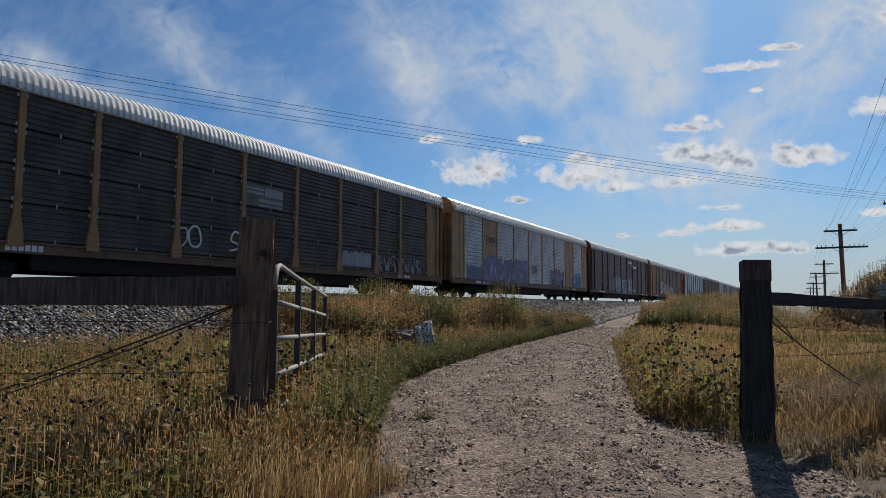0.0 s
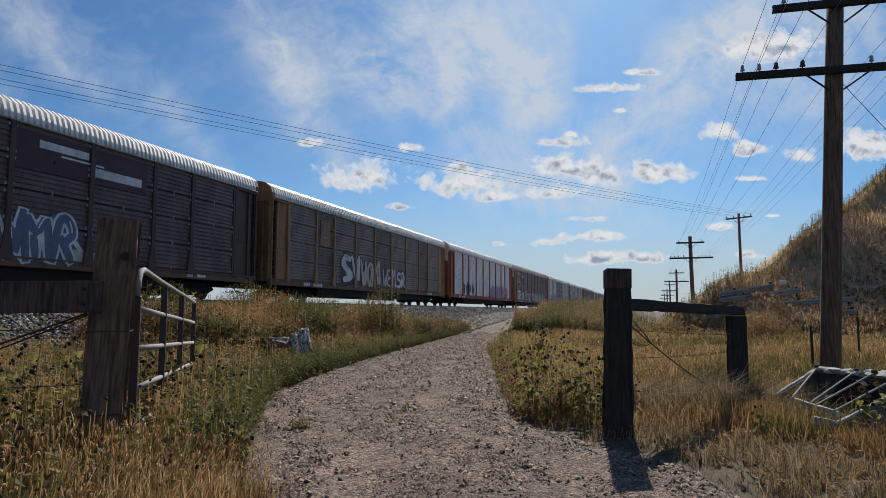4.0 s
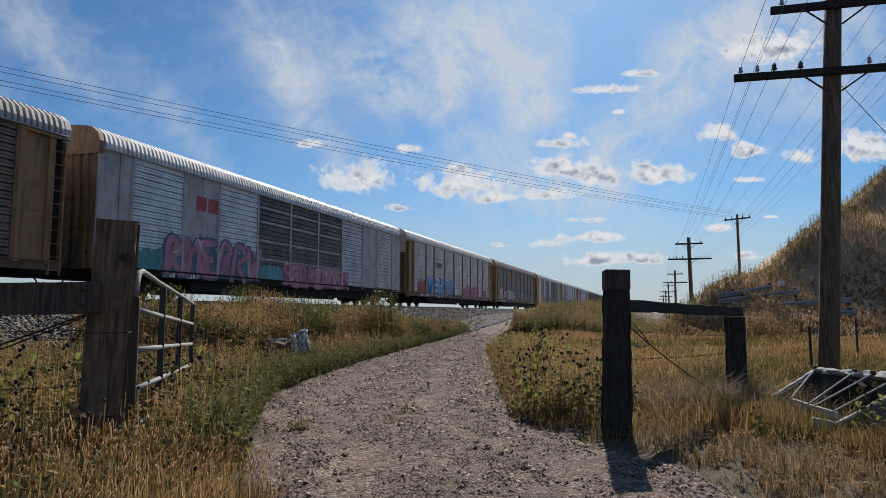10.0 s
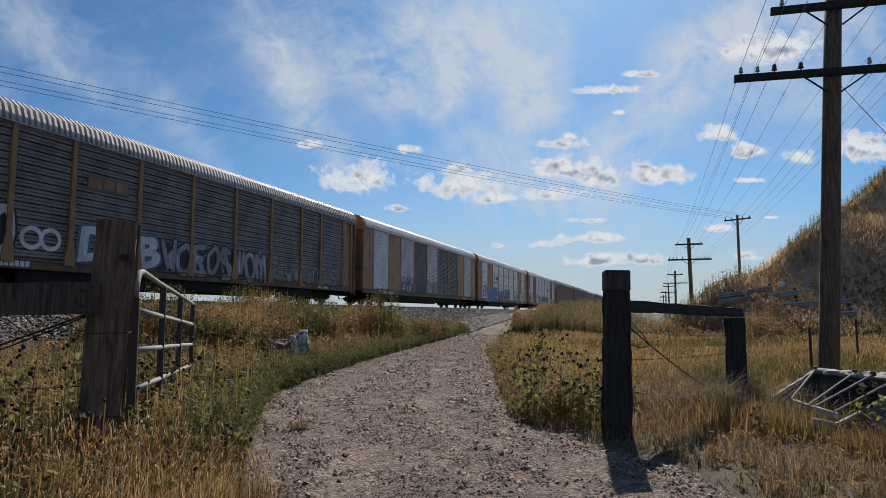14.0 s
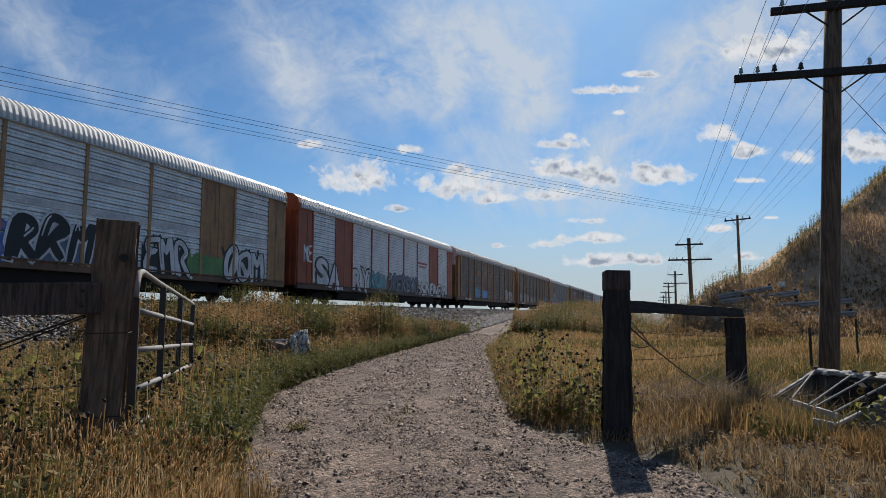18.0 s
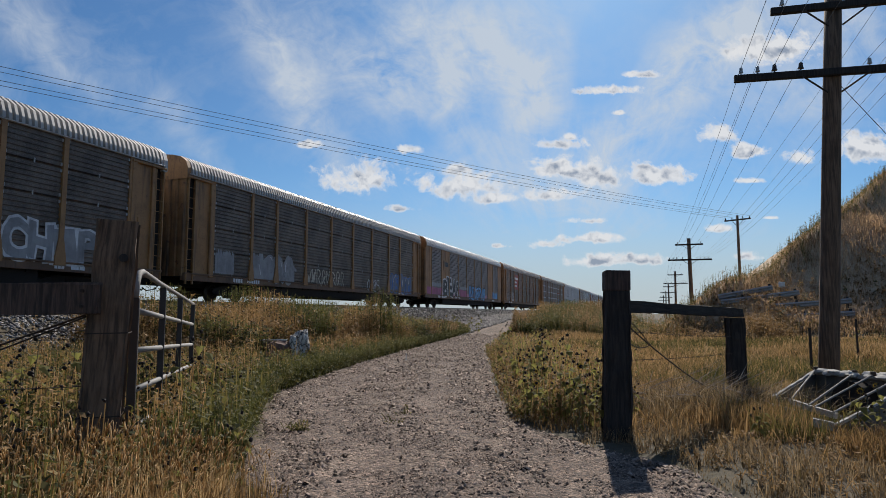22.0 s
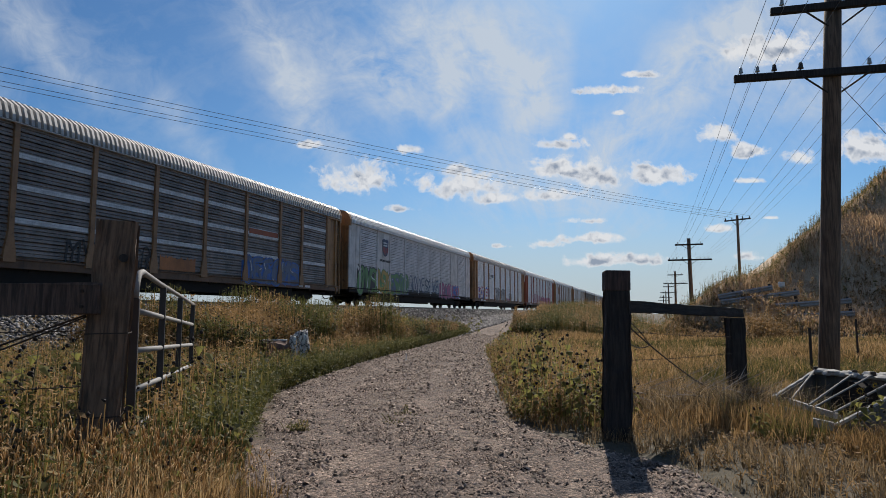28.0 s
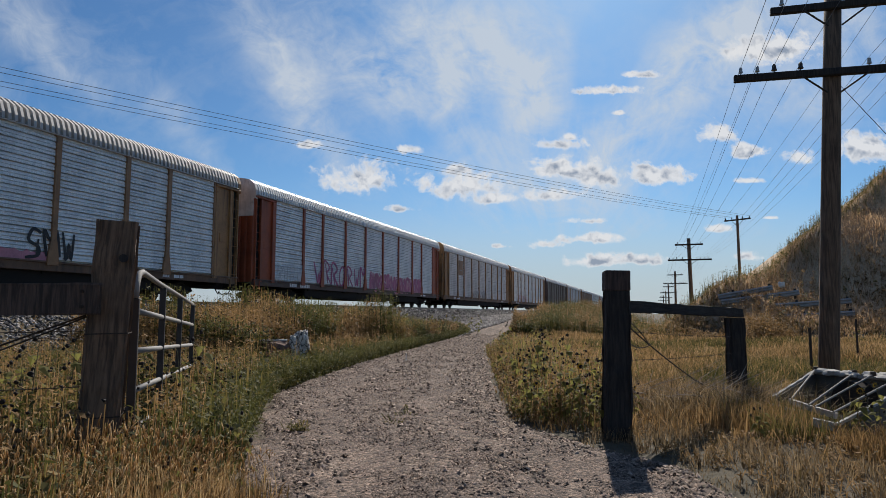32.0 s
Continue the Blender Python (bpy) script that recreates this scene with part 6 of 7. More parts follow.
def build_poles():
    ys = [12.0, 51.3, 91.2, 131, 171, 211]
    m_lean = 0.062
    for i, y in enumerate(ys):
        x = 2.62
        line_pole((x, y, 0), min(float(land(x, y)), 1.5), m_lean if i == 0 else 0.01 * (-1) ** i, i == 0)
    # the wires between them, and on past the camera
    spans = [(-27.5, 12.0)] + list(zip(ys[:-1], ys[1:]))
    wires = thing("telegraph_wires", "thin dark telegraph wires slung from pole to pole", "wire")
    for a, b in spans:
        la, lb = (m_lean if a == 12.0 else 0.0), (m_lean if b == 12.0 else 0.0)
        for z, offs in ((5.33, (-1.42, -1.16, -0.90, -0.50, 0.50, 0.76, 1.02, 1.28)), (6.47, (-0.8, 0.8))):
            for o in offs:
                p, q = Vector((2.6 + la * z + o, a - 0.17, z + 0.17)), Vector((2.6 + lb * z + o, b - 0.17, z + 0.17))
                n = 14
                pts = [p.lerp(q, i / n) - Vector((0, 0, 0.45 * 4 * (i / n) * (1 - i / n))) for i in range(n + 1)]
                part("wire", Mesh().tube(pts, 0.0038, 4, False).data("wire", M_WIRE), wires)
    guy = thing("guy_wire", "thin steel guy wire slanting down from the pole", "wire", (2.94, 12.0, 5.15))
    part("strand", Mesh().tube([(0.12, 0, 0), (4.25, 1.4, -5.05)], 0.006, 5).data("strand", M_WIRE), guy)
    # the power line across the railway
    A, B = Vector((8.25, 71.1, 0)), Vector((-39.6, -7.7, 0))
    way = (B - A).normalized()
    side = Vector((way.y, -way.x, 0))
    p = thing("power_pole", "dark timber power pole with one crossarm behind the mound", "utility pole", (A.x, A.y, 0))
    part("pole", Mesh().tube([(0, 0, -0.5), (0, 0, 5), (0, 0, 11.3)], [0.17, 0.15, 0.12], 12).data("pole", M_POLE, True), p)
    m = Mesh().box(-1.35, 1.35, -0.06, 0.06, -0.07, 0.07, 0.01)
    arm = part("crossarm", m.data("crossarm", M_BLACKPOST), p, (0, 0, 10.85), "dark timber crossarm")
    arm.rotation_euler.z = math.atan2(side.y, side.x)
    offs = (-1.22, -0.55, 0.55, 1.22)
    for o in offs:
        m = Mesh().tube([(0, 0, 0.06), (0, 0, 0.12), (0, 0, 0.2), (0, 0, 0.3)], [0.03, 0.06, 0.05, 0.02], 8)
        part("insulator", m.data("insulator", M_BLACKINS), arm, (o, 0, 0))
    for s in (-1, 1):
        m = Mesh().tube([(s * 0.6, 0, -0.06), (s * 0.08, 0, -0.6)], 0.025, 5)
        part("brace", m.data("brace", M_BARB), arm)
    far_pole = thing("power_pole", "dark timber power pole beyond the railway", "utility pole", (B.x, B.y, float(land(B.x, B.y))))
    part("pole", Mesh().tube([(0, 0, -0.5), (0, 0, 5), (0, 0, 11.5)], [0.17, 0.15, 0.12], 12).data("pole", M_POLE, True), far_pole)
    arm2 = part("crossarm", shared("crossarm", M_BLACKPOST, lambda m: m.box(-1.35, 1.35, -0.06, 0.06, -0.07, 0.07)), far_pole, (0, 0, 11.0))
    arm2.rotation_euler.z = math.atan2(side.y, side.x)
    wires = thing("power_wires", "four dark power wires sagging across the sky", "wire")
    for o in offs:
        n = 40
        a, b = A + side * o + Vector((0, 0, 11.15)), B + side * o + Vector((0, 0, 11.3))
        pts = [a.lerp(b, i / n) - Vector((0, 0, 0.75 * 4 * (i / n) * (1 - i / n))) for i in range(n + 1)]
        part("wire", Mesh().tube(pts, 0.011, 5, False).data("wire", M_WIRE), wires)


def slab(m, a, b, t, z_low, inward):
    """An upright wall below the sloping top edge from a to b, t thick."""
    a, b = Vector(a), Vector(b)
    o = Vector(inward).normalized() * t
    v = [a, b, b + o, a + o, (a.x, a.y, z_low), (b.x, b.y, z_low), (b.x + o.x, b.y + o.y, z_low), (a.x + o.x, a.y + o.y, z_low)]
    m.add(v, [(0, 1, 2, 3), (7, 6, 5, 4), (0, 4, 5, 1), (1, 5, 6, 2), (2, 6, 7, 3), (3, 7, 4, 0)])


def build_culvert():
    c = thing("culvert_inlet", "grey concrete culvert inlet with a steel trash rack", "culvert", site(4.9, 8.3, 0))
    inv = c.matrix_world.inverted()

    def L(lat, dep, z):
        return inv @ Vector(site(lat, dep, z))
    A, B, Cl, Cr = L(5.33, 9.4, 0.50), L(5.62, 7.75, 0.53), L(4.35, 8.62, 0.25), L(4.16, 6.95, 0.17)
    toward = lambda p, q: (q - p)
    m = Mesh()
    slab(m, A, B, 0.14, -0.45, Vector(((B - A).y, -(B - A).x, 0)) * -1)
    part("headwall", m.data("headwall", M_CONC), c)
    m = Mesh()
    slab(m, A, Cl, 0.05, -0.45, toward(A, B))
    part("wing_wall", m.data("wing_wall", M_CONC), c)
    m = Mesh()
    slab(m, B, Cr, 0.05, -0.45, toward(B, A))
    part("wing_wall", m.data("wing_wall", M_CONC), c, label="grey concrete wing wall with a pale chipped edge")
    for p, q, s in ((A, Cl, 0.012), (B, Cr, 0.013), (A, B, 0.022)):
        d = (q - p)
        m = rough_beam(Mesh(), s * 2, 0.034, d.length, int(s * 1000 + d.length * 100), 0.006, 12)
        e = part("coping", m.data("coping", M_CONC_L), c, label="pale worn coping edge")
        e.matrix_local = Matrix.Translation(p + Vector((0, 0, 0.012))) @ d.to_track_quat("Z", "Y").to_matrix().to_4x4() @ pose(0, 0, 0, 0, 0, 90)
    mid = A.lerp(B, 0.5)
    out = Vector((-(B - A).y, (B - A).x, 0)).normalized()
    if out.dot(Cl - A) < 0:
        out = -out
    # solid near-black drum added for the darkness of the culvert mouth
    m = Mesh().tube([mid - Vector((0, 0, 0.38)) + out * 0.02, mid - Vector((0, 0, 0.38)) + out * 0.17], 0.34, 20)
    part("mouth_shade", m.data("mouth_shade", M_SEED), c, label="added near-black drum for the unlit culvert mouth")
    F1, F2 = L(4.42, 8.35, 0.235), L(4.30, 7.18, 0.235)
    d = F2 - F1
    m = rough_beam(Mesh(), 0.04, 0.07, d.length, 31, 0.004, 8)
    e = part("sill_beam", m.data("sill_beam", M_CONC_L), c, label="pale concrete sill beam")
    e.matrix_local = Matrix.Translation(F1) @ d.to_track_quat("Z", "Y").to_matrix().to_4x4()
    for k, j in ((0.0, 0.03), (0.46, 0.45), (0.66, 0.58), (0.93, 0.95)):
        a, b = A.lerp(B, k * 0.9 + 0.03) + Vector((0, 0, 0.05)), F1.lerp(F2, j) + Vector((0, 0, 0.03))
        part("rack_bar", Mesh().tube([a, b], 0.013, 8).data("rack_bar", M_BAR), c)
        part("bar_clamp", Mesh().box(-0.03, 0.03, -0.03, 0.03, -0.02, 0.04, 0.006).data("bar_clamp", M_BARB), c, a)
    # the inlet floor's shade, put in as a near-black sheet
    floor = Mesh().add([A - Vector((0, 0, 0.46)), B - Vector((0, 0, 0.49)), Vector((Cr.x, Cr.y, 0.04)), Vector((Cl.x, Cl.y, 0.04))], [(0, 1, 2, 3), (3, 2, 1, 0)])
    part("shade_sheet", floor.data("shade_sheet", M_INLET_SHADE), c, label="near-black sheet standing in for shade in the inlet")
    rng = random.Random(14)
    for k in (0.12, 0.24, 0.36, 0.47, 0.58, 0.72):
        lump, r = Mesh(), rng.uniform(0.07, 0.12)
        bm = bmesh.new()
        bmesh.ops.create_icosphere(bm, subdivisions=2, radius=r)
        for v in bm.verts:
            v.co = Vector((v.co.x * 1.5, v.co.y * 1.0, v.co.z * 0.55)) * (1 + 0.7 * noise.noise(v.co * 14 + Vector((k * 40, 0, 0))))
        bm.verts.index_update()
        lump.add([v.co[:] for v in bm.verts], [[v.index for v in f.verts] for f in bm.faces])
        bm.free()
        e = part("broken_cap", lump.data("broken_cap", M_CONC_L), c, A.lerp(B, k) + Vector((rng.uniform(-0.06, 0.06), rng.uniform(-0.06, 0.06), 0.03)), "broken pale concrete")
        e.rotation_euler.z = rng.uniform(0, 3)
    for lat, dep, a, ln in ((4.62, 8.05, 160, 0.34), (4.50, 7.05, 165, 0.26)):
        x, y, _ = site(lat - 0.25, dep)
        t = thing("timber_offcut", "pale sawn timber offcut lying in the grass", "timber", (x, y, 0.13), a, "timber offcuts")
        m = rough_beam(Mesh(), 0.085, 0.085, ln, int(a), 0.004, 5)
        e = part("offcut", m.data("offcut", M_CONC_L), t)
        e.rotation_euler = (0, math.radians(80), 0)


def build_guard_rails():
    """Lengths of old road guard rail leaning on the slope of the mound."""
    wave = [(0.0, -0.155), (0.03, -0.13), (0.075, -0.095), (0.075, -0.06), (0.02, -0.02), (0.02, 0.02), (0.075, 0.06), (0.075, 0.095), (0.03, 0.13), (0.0, 0.155)]
    rails = [((3.5, 40.6, 2.30), (6.56, 41.9, 2.85)), ((3.6, 40.3, 1.98), (7.9, 41.7, 2.55)), ((6.4, 40.1, 1.75), (10.4, 41.3, 2.05)), ((6.7, 39.4, 1.15), (10.3, 40.4, 1.35))]
    for a, b in rails:
        a, b = Vector(a), Vector(b)
        d = b - a
        g = thing("guard_rail", "old zinc-grey guard rail lying on the grassy mound", "guard rail", a, 0, "guard rails on the mound")
        n = len(wave)
        v = [(x - t, y, z) for y in (0, d.length) for t in (0, 0.012) for x, z in wave]
        f = [(k, k + 1, 2 * n + k + 1, 2 * n + k) for k in range(n - 1)] + [(n + k, 3 * n + k, 3 * n + k + 1, n + k + 1) for k in range(n - 1)]
        f += [(0, 2 * n, 3 * n, n), (n - 1, 2 * n - 1, 4 * n - 1, 3 * n - 1)]
        q = Vector((d.x, d.y, d.z)).to_track_quat("Y", "Z").to_matrix().to_4x4()
        beam = part("beam", Mesh().add(v, f).data("beam", M_GUARD), g)
        beam.matrix_local = q
        for k in (0.3, 0.97):
            c = d * k
            z = float(land(a.x + c.x, a.y + c.y)) - a.z
            m = Mesh().box(-0.07, 0.07, -0.05, 0.05, min(z - 0.3, c.z - 0.4), c.z + 0.25, 0.01)
            part("stake", m.data("stake", M_BLACKPOST), g, (c.x - 0.05, c.y + 0.12, 0), "dark timber stake")


def lump_stone(name, label, at, size, seed, mat, turn=0.0, rough=0.3):
    bm = bmesh.new()
    bmesh.ops.create_icosphere(bm, subdivisions=3, radius=1.0)
    off = Vector((seed * 3.1, seed * 1.7, 0))
    for v in bm.verts:
        c = Vector(v.co)
        k = 1 / max(abs(c.x), abs(c.y), abs(c.z)) ** 0.55
        v.co = Vector([c[i] * k * size[i] * (1 + rough * noise.noise(c * 1.7 + off) + 0.4 * rough * noise.noise(c * 5 + off)) for i in range(3)])
    me = bpy.data.meshes.new(name)
    bm.to_mesh(me)
    bm.free()
    me.materials.append(mat)
    return thing(name, label, "rock", at, turn, data=me)


def build_rocks():
    x, y, z = site(-3.83, 17.3)
    lump_stone("white_boulder", "white chalky boulder standing in the weeds", (x, y, z + 0.40), (0.22, 0.22, 0.46), 1, M_CRACKED, 22, 0.55).data.transform(Matrix(((1, 0, 0.12, 0), (0, 1, 0.2, 0), (0, 0, 1, 0), (0, 0, 0, 1))))
    x, y, z = site(-4.55, 17.2)
    lump_stone("stone_slab", "brown-grey stone slab beside the white boulder", (x, y, z + 0.34), (0.54, 0.3, 0.25), 2, M_SHALE, 20, 0.2)
    p = thing("pale_plank", "thin pale plank lying on the brown slab", "plank", (x, y, z + 0.60), 22)
    part("plank", Mesh().box(-0.55, 0.42, -0.06, 0.06, -0.018, 0.018, 0.006).data("plank", M_ROCK), p)
    lump_stone("pale_stone", "small pale stone lying on the mound", (7.17, 42.6, 3.05), (0.18, 0.16, 0.16), 3, M_ROCK)
    x, y, z = site(-1.05, 18.5)
    s = thing("marker_stake", "thin white marker stake at the roadside", "stake", (x, y, z))
    part("stake", Mesh().tube([(0, 0, -0.1), (0.01, 0, 0.22)], 0.014, 6).data("stake", M_ROCK), s)


def build_branches():
    """A heap of dead twigs against the brace post."""
    rng = random.Random(77)
    x, y, z = site(3.35, 9.15)
    b = thing("dead_branches", "heap of grey dead branches by the brace post", "branches", (x, y, z))
    for i in range(34):
        a, ln = rng.uniform(-0.5, 0.6) + (math.pi if rng.random() < 0.35 else 0), rng.uniform(0.4, 1.25)
        o = Vector((rng.gauss(0, 0.55), rng.gauss(0, 0.28), rng.uniform(0.02, 0.25)))
        d = Vector((math.cos(a + VIEW), math.sin(a + VIEW), rng.uniform(0.0, 0.45)))
        s = Vector((rng.uniform(-1, 1), rng.uniform(-1, 1), rng.uniform(0, 1))) * 0.06 * ln
        pts = [o, o + d * ln * 0.35 + s, o + d * ln * 0.7 + s * 0.6, o + d * ln + s * rng.uniform(-1, 1)]
        r = rng.uniform(0.006, 0.012)
        t = part("branch", Mesh().tube(pts, [r, r * 0.85, r * 0.6, r * 0.25], 5).data("branch", M_TWIG), b)
        for k in range(2):
            q = pts[1 + k]
            e = q + (d + Vector((rng.uniform(-0.6, 0.6), rng.uniform(-0.6, 0.6), rng.uniform(0.1, 0.7)))) * ln * 0.25
            part("twig", Mesh().tube([q, e], [r * 0.5, r * 0.2], 4).data("twig", M_TWIG), t)


build_gateway()
build_poles()
build_branches()
build_culvert()
build_guard_rails()
build_rocks()


# ---- plants ----
def wedge(rng, n, near, far, a0=-49, a1=37, power=1.3):
    """Places spread over the ground ahead, closer together near the eye."""
    u = rng.random(n)
    e = 2 - power
    r = (near ** e + u * (far ** e - near ** e)) ** (1 / e)
    a = np.radians(rng.uniform(a0, a1, n)) - VIEW
    return np.sin(a) * r, np.cos(a) * r, r


def blades(name, label, mat, x, y, h, w, rng, lean=0.35, base=None, category="grass"):
    """Grass: bent tapering blades, each three triangles."""
    n = len(x)
    z = land(x, y) - 0.02 if base is None else base
    a = rng.uniform(0, 2 * math.pi, n)
    b = rng.uniform(0, 2 * math.pi, n)
    l1 = np.abs(rng.normal(0, lean, n)) * h
    sx, sy = np.cos(b) * w * 0.5, np.sin(b) * w * 0.5
    dx, dy = np.cos(a) * l1, np.sin(a) * l1
    V = np.zeros((n, 5, 3))
    V[:, 0] = np.stack([x - sx, y - sy, z], 1)
    V[:, 1] = np.stack([x + sx, y + sy, z], 1)
    V[:, 2] = np.stack([x - sx * 0.8 + dx * 0.35, y - sy * 0.8 + dy * 0.35, z + h * 0.58], 1)
    V[:, 3] = np.stack([x + sx * 0.8 + dx * 0.35, y + sy * 0.8 + dy * 0.35, z + h * 0.58], 1)
    V[:, 4] = np.stack([x + dx, y + dy, z + h * (1 - 0.25 * np.minimum(l1 / h, 1))], 1)
    T = (np.array([(0, 1, 3), (0, 3, 2), (2, 3, 4)])[None] + (np.arange(n) * 5)[:, None, None]).reshape(-1, 3)
    ob = new(name, raw_mesh(name, mat, V.reshape(-1, 3), T))
    tagged(ob, label, category, kind="stuff")
    return V[:, 4], np.stack([dx, dy, h * 0.5], 1)


def ears(name, label, mat, tips, way, rng, length=0.10, width=0.0042):
    """Nodding seed heads on grass tips."""
    n = len(tips)
    d = way / np.linalg.norm(way, axis=1, keepdims=True)
    L = length * rng.uniform(0.6, 1.3, (n, 1))
    W = width * rng.uniform(0.7, 1.3, n)
    b = rng.uniform(0, 6.28, n)
    mid = tips + d * L * 0.5
    end = mid + d * L * 0.5 - np.array([0, 0, 1]) * L * rng.uniform(0.0, 0.6, (n, 1))
    s1 = np.stack([np.cos(b) * W, np.sin(b) * W, 0 * W], 1)
    s2 = np.stack([-np.sin(b) * W, np.cos(b) * W, 0 * W], 1)
    V = np.stack([tips, mid + s1, mid + s2, mid - s1, mid - s2, end], 1)
    tri = np.array([(0, 1, 2), (0, 2, 3), (0, 3, 4), (0, 4, 1), (5, 2, 1), (5, 3, 2), (5, 4, 3), (5, 1, 4)])
    T = (tri[None] + (np.arange(n) * 6)[:, None, None]).reshape(-1, 3)
    ob = new(name, raw_mesh(name, mat, V.reshape(-1, 3), T))
    tagged(ob, label, "grass", kind="stuff")


def leafy(name, label, mat, x, y, h, rng, leaves=9, size=0.035, spread=0.16):
    """Weeds: small leaves round thin stems, each leaf a bent lozenge."""
    n = len(x)
    z = land(x, y)
    k = leaves
    t = rng.uniform(0.12, 1.0, (n, k))
    a = rng.uniform(0, 6.28, (n, k))
    rad = spread * h[:, None] * rng.uniform(0.2, 1.0, (n, k)) * (1.1 - 0.6 * t)
    C = np.stack([x[:, None] + np.cos(a) * rad, y[:, None] + np.sin(a) * rad, z[:, None] + t * h[:, None]], -1).reshape(-1, 3)
    m = len(C)
    a = rng.uniform(0, 6.28, m)
    s = size * rng.uniform(0.5, 1.4, m)
    up = rng.uniform(-0.7, 0.7, m)
    f = np.stack([np.cos(a) * np.cos(up), np.sin(a) * np.cos(up), np.sin(up)], 1) * s[:, None]
    g = np.stack([-np.sin(a), np.cos(a), rng.uniform(-0.5, 0.5, m)], 1) * (s * 0.42)[:, None]
    V = np.stack([C - f, C + g, C + f - np.array([0, 0, 1]) * (s * 0.25)[:, None], C - g], 1)
    stem = np.zeros((n, 4, 3))
    w = 0.004
    stem[:, 0] = np.stack([x - w, y, z], 1)
    stem[:, 1] = np.stack([x + w, y, z], 1)
    stem[:, 2] = np.stack([x + w + rng.normal(0, 0.05, n), y, z + h], 1)
    stem[:, 3] = stem[:, 2] - np.array([2 * w, 0, 0])
    V = np.concatenate([V.reshape(-1, 3), stem.reshape(-1, 3)])
    Q = np.arange(len(V)).reshape(-1, 4)
    ob = new(name, raw_mesh(name, mat, V, Q))
    tagged(ob, label, "weeds", kind="stuff")


def open_spot(x, y):
    """True away from the boulder's clearing and the culvert's inlet."""
    lat, dep = x * math.cos(VIEW) + y * math.sin(VIEW), y * math.cos(VIEW) - x * math.sin(VIEW)
    clearing = (np.abs(lat / dep + 0.247) < 0.045) & (dep > 14.6) & (dep < 17.6)
    inlet = (lat > 4.1 + 0.12 * (dep - 7)) & (lat < 5.6) & (dep > 7.0 + 0.25 * (lat - 4.2)) & (dep < 9.3)
    return ~clearing & ~inlet


def patchy(x, y, s=1.0, ph=0.0):
    return 0.5 + 0.25 * np.sin(x * 1.9 * s + 1.7 * np.sin(y * 0.8 * s + ph)) + 0.25 * np.sin(y * 1.6 * s + 1.4 * np.sin(x * 1.1 * s + ph))


def plant_grass():
    rng = np.random.default_rng(21)
    # left verge and meadow up to the ballast
    x, y, r = wedge(rng, 125000, 2.3, 60, -50, 12, 1.45)
    ok = (x < along(ROAD_L, y) - 0.03) & (x > -14.6) & (y > 1.0) & (y < 37) & open_spot(x, y)
    x, y, r = x[ok], y[ok], r[ok]
    p = patchy(x, y)
    edge = np.clip((along(ROAD_L, y) - x) / 1.2, 0.15, 1)
    h = (0.22 + 0.42 * p) * rng.uniform(0.5, 1.25, len(x)) * (0.45 + 0.55 * edge)
    lat, dep = x * math.cos(VIEW) + y * math.sin(VIEW), y * math.cos(VIEW) - x * math.sin(VIEW)
    gold = (dep < 4.9) & (lat < -1.15 - 0.25 * (4.9 - dep))
    h = np.where(gold, h * 0.45, h)
    green = rng.random(len(x)) < np.clip(1.05 - 0.45 * (along(ROAD_L, y) - x) / 2.5, 0.22, 0.93)
    w = 0.006 + 0.0011 * r
    g = green
    blades("verge_grass", "olive-green roadside grass and weeds", M_WEED, x[g], y[g], h[g], w[g], rng, 0.65)
    g = ~green & (rng.random(len(x)) < np.where((dep > 4.5) & (dep < 9), 0.28, 0.5))
    blades("meadow_grass", "dry straw-gold meadow grass below the railway", M_MEADOW, x[g], y[g], h[g] * 1.0, w[g], rng, 0.85)
    x, y, r = wedge(rng, 34000, 2.6, 50, -50, 10, 1.3)
    ok = (x < along(ROAD_L, y) - 0.1) & (x > -14.4) & (y > 1.0) & (y < 37) & open_spot(x, y)
    x, y, r = x[ok], y[ok], r[ok]
    k = rng.random(len(x)) < 0.5
    leafy("verge_weeds", "low leafy weeds in the meadow", M_WEED, x[k], y[k], rng.uniform(0.2, 0.7, k.sum()), rng, 12, 0.034, 0.24)
    k = ~k
    leafy("green_weeds", "dull green leafy weeds in the meadow", M_GREEN, x[k], y[k], rng.uniform(0.2, 0.65, k.sum()), rng, 12, 0.038, 0.26)
    # rusty weeds with dark heads all through it
    k = (rng.random(len(x)) < 0.45) & (x < along(ROAD_L, y) - 0.7)
    hh = rng.uniform(0.3, 0.8, k.sum())
    leafy("brown_weeds", "rust-brown seeding weeds in the meadow", M_BRUSH, x[k] + 0.2, y[k], hh, rng, 12, 0.032, 0.24)
    P = np.stack([x[k] + 0.2 + rng.normal(0, 0.03, k.sum()), y[k], land(x[k], y[k]) + hh + 0.02], 1)
    stones("seed_heads", M_SEED, P[::2], np.full(len(P[::2]), 0.016), "small dark seed heads over the weeds", rng, 1.0)
    n = 11000
    y = 5 + 32 * rng.random(n) ** 1.4
    x = along(ROAD_L, y) - 0.06 - np.abs(rng.normal(0, 0.55, n))
    leafy("roadside_weeds", "low green weeds lining the gravel", M_GREEN, x, y, rng.uniform(0.10, 0.42, n), rng, 12, 0.028, 0.4)
    # taller brush at the foot of the ballast
    n = 15000
    y = 13 + 25 * rng.random(n) ** 1.1
    x = rng.uniform(-14.6, -9.5, n)
    ok = x < along(ROAD_L, y) - 0.25
    x, y = x[ok], y[ok]
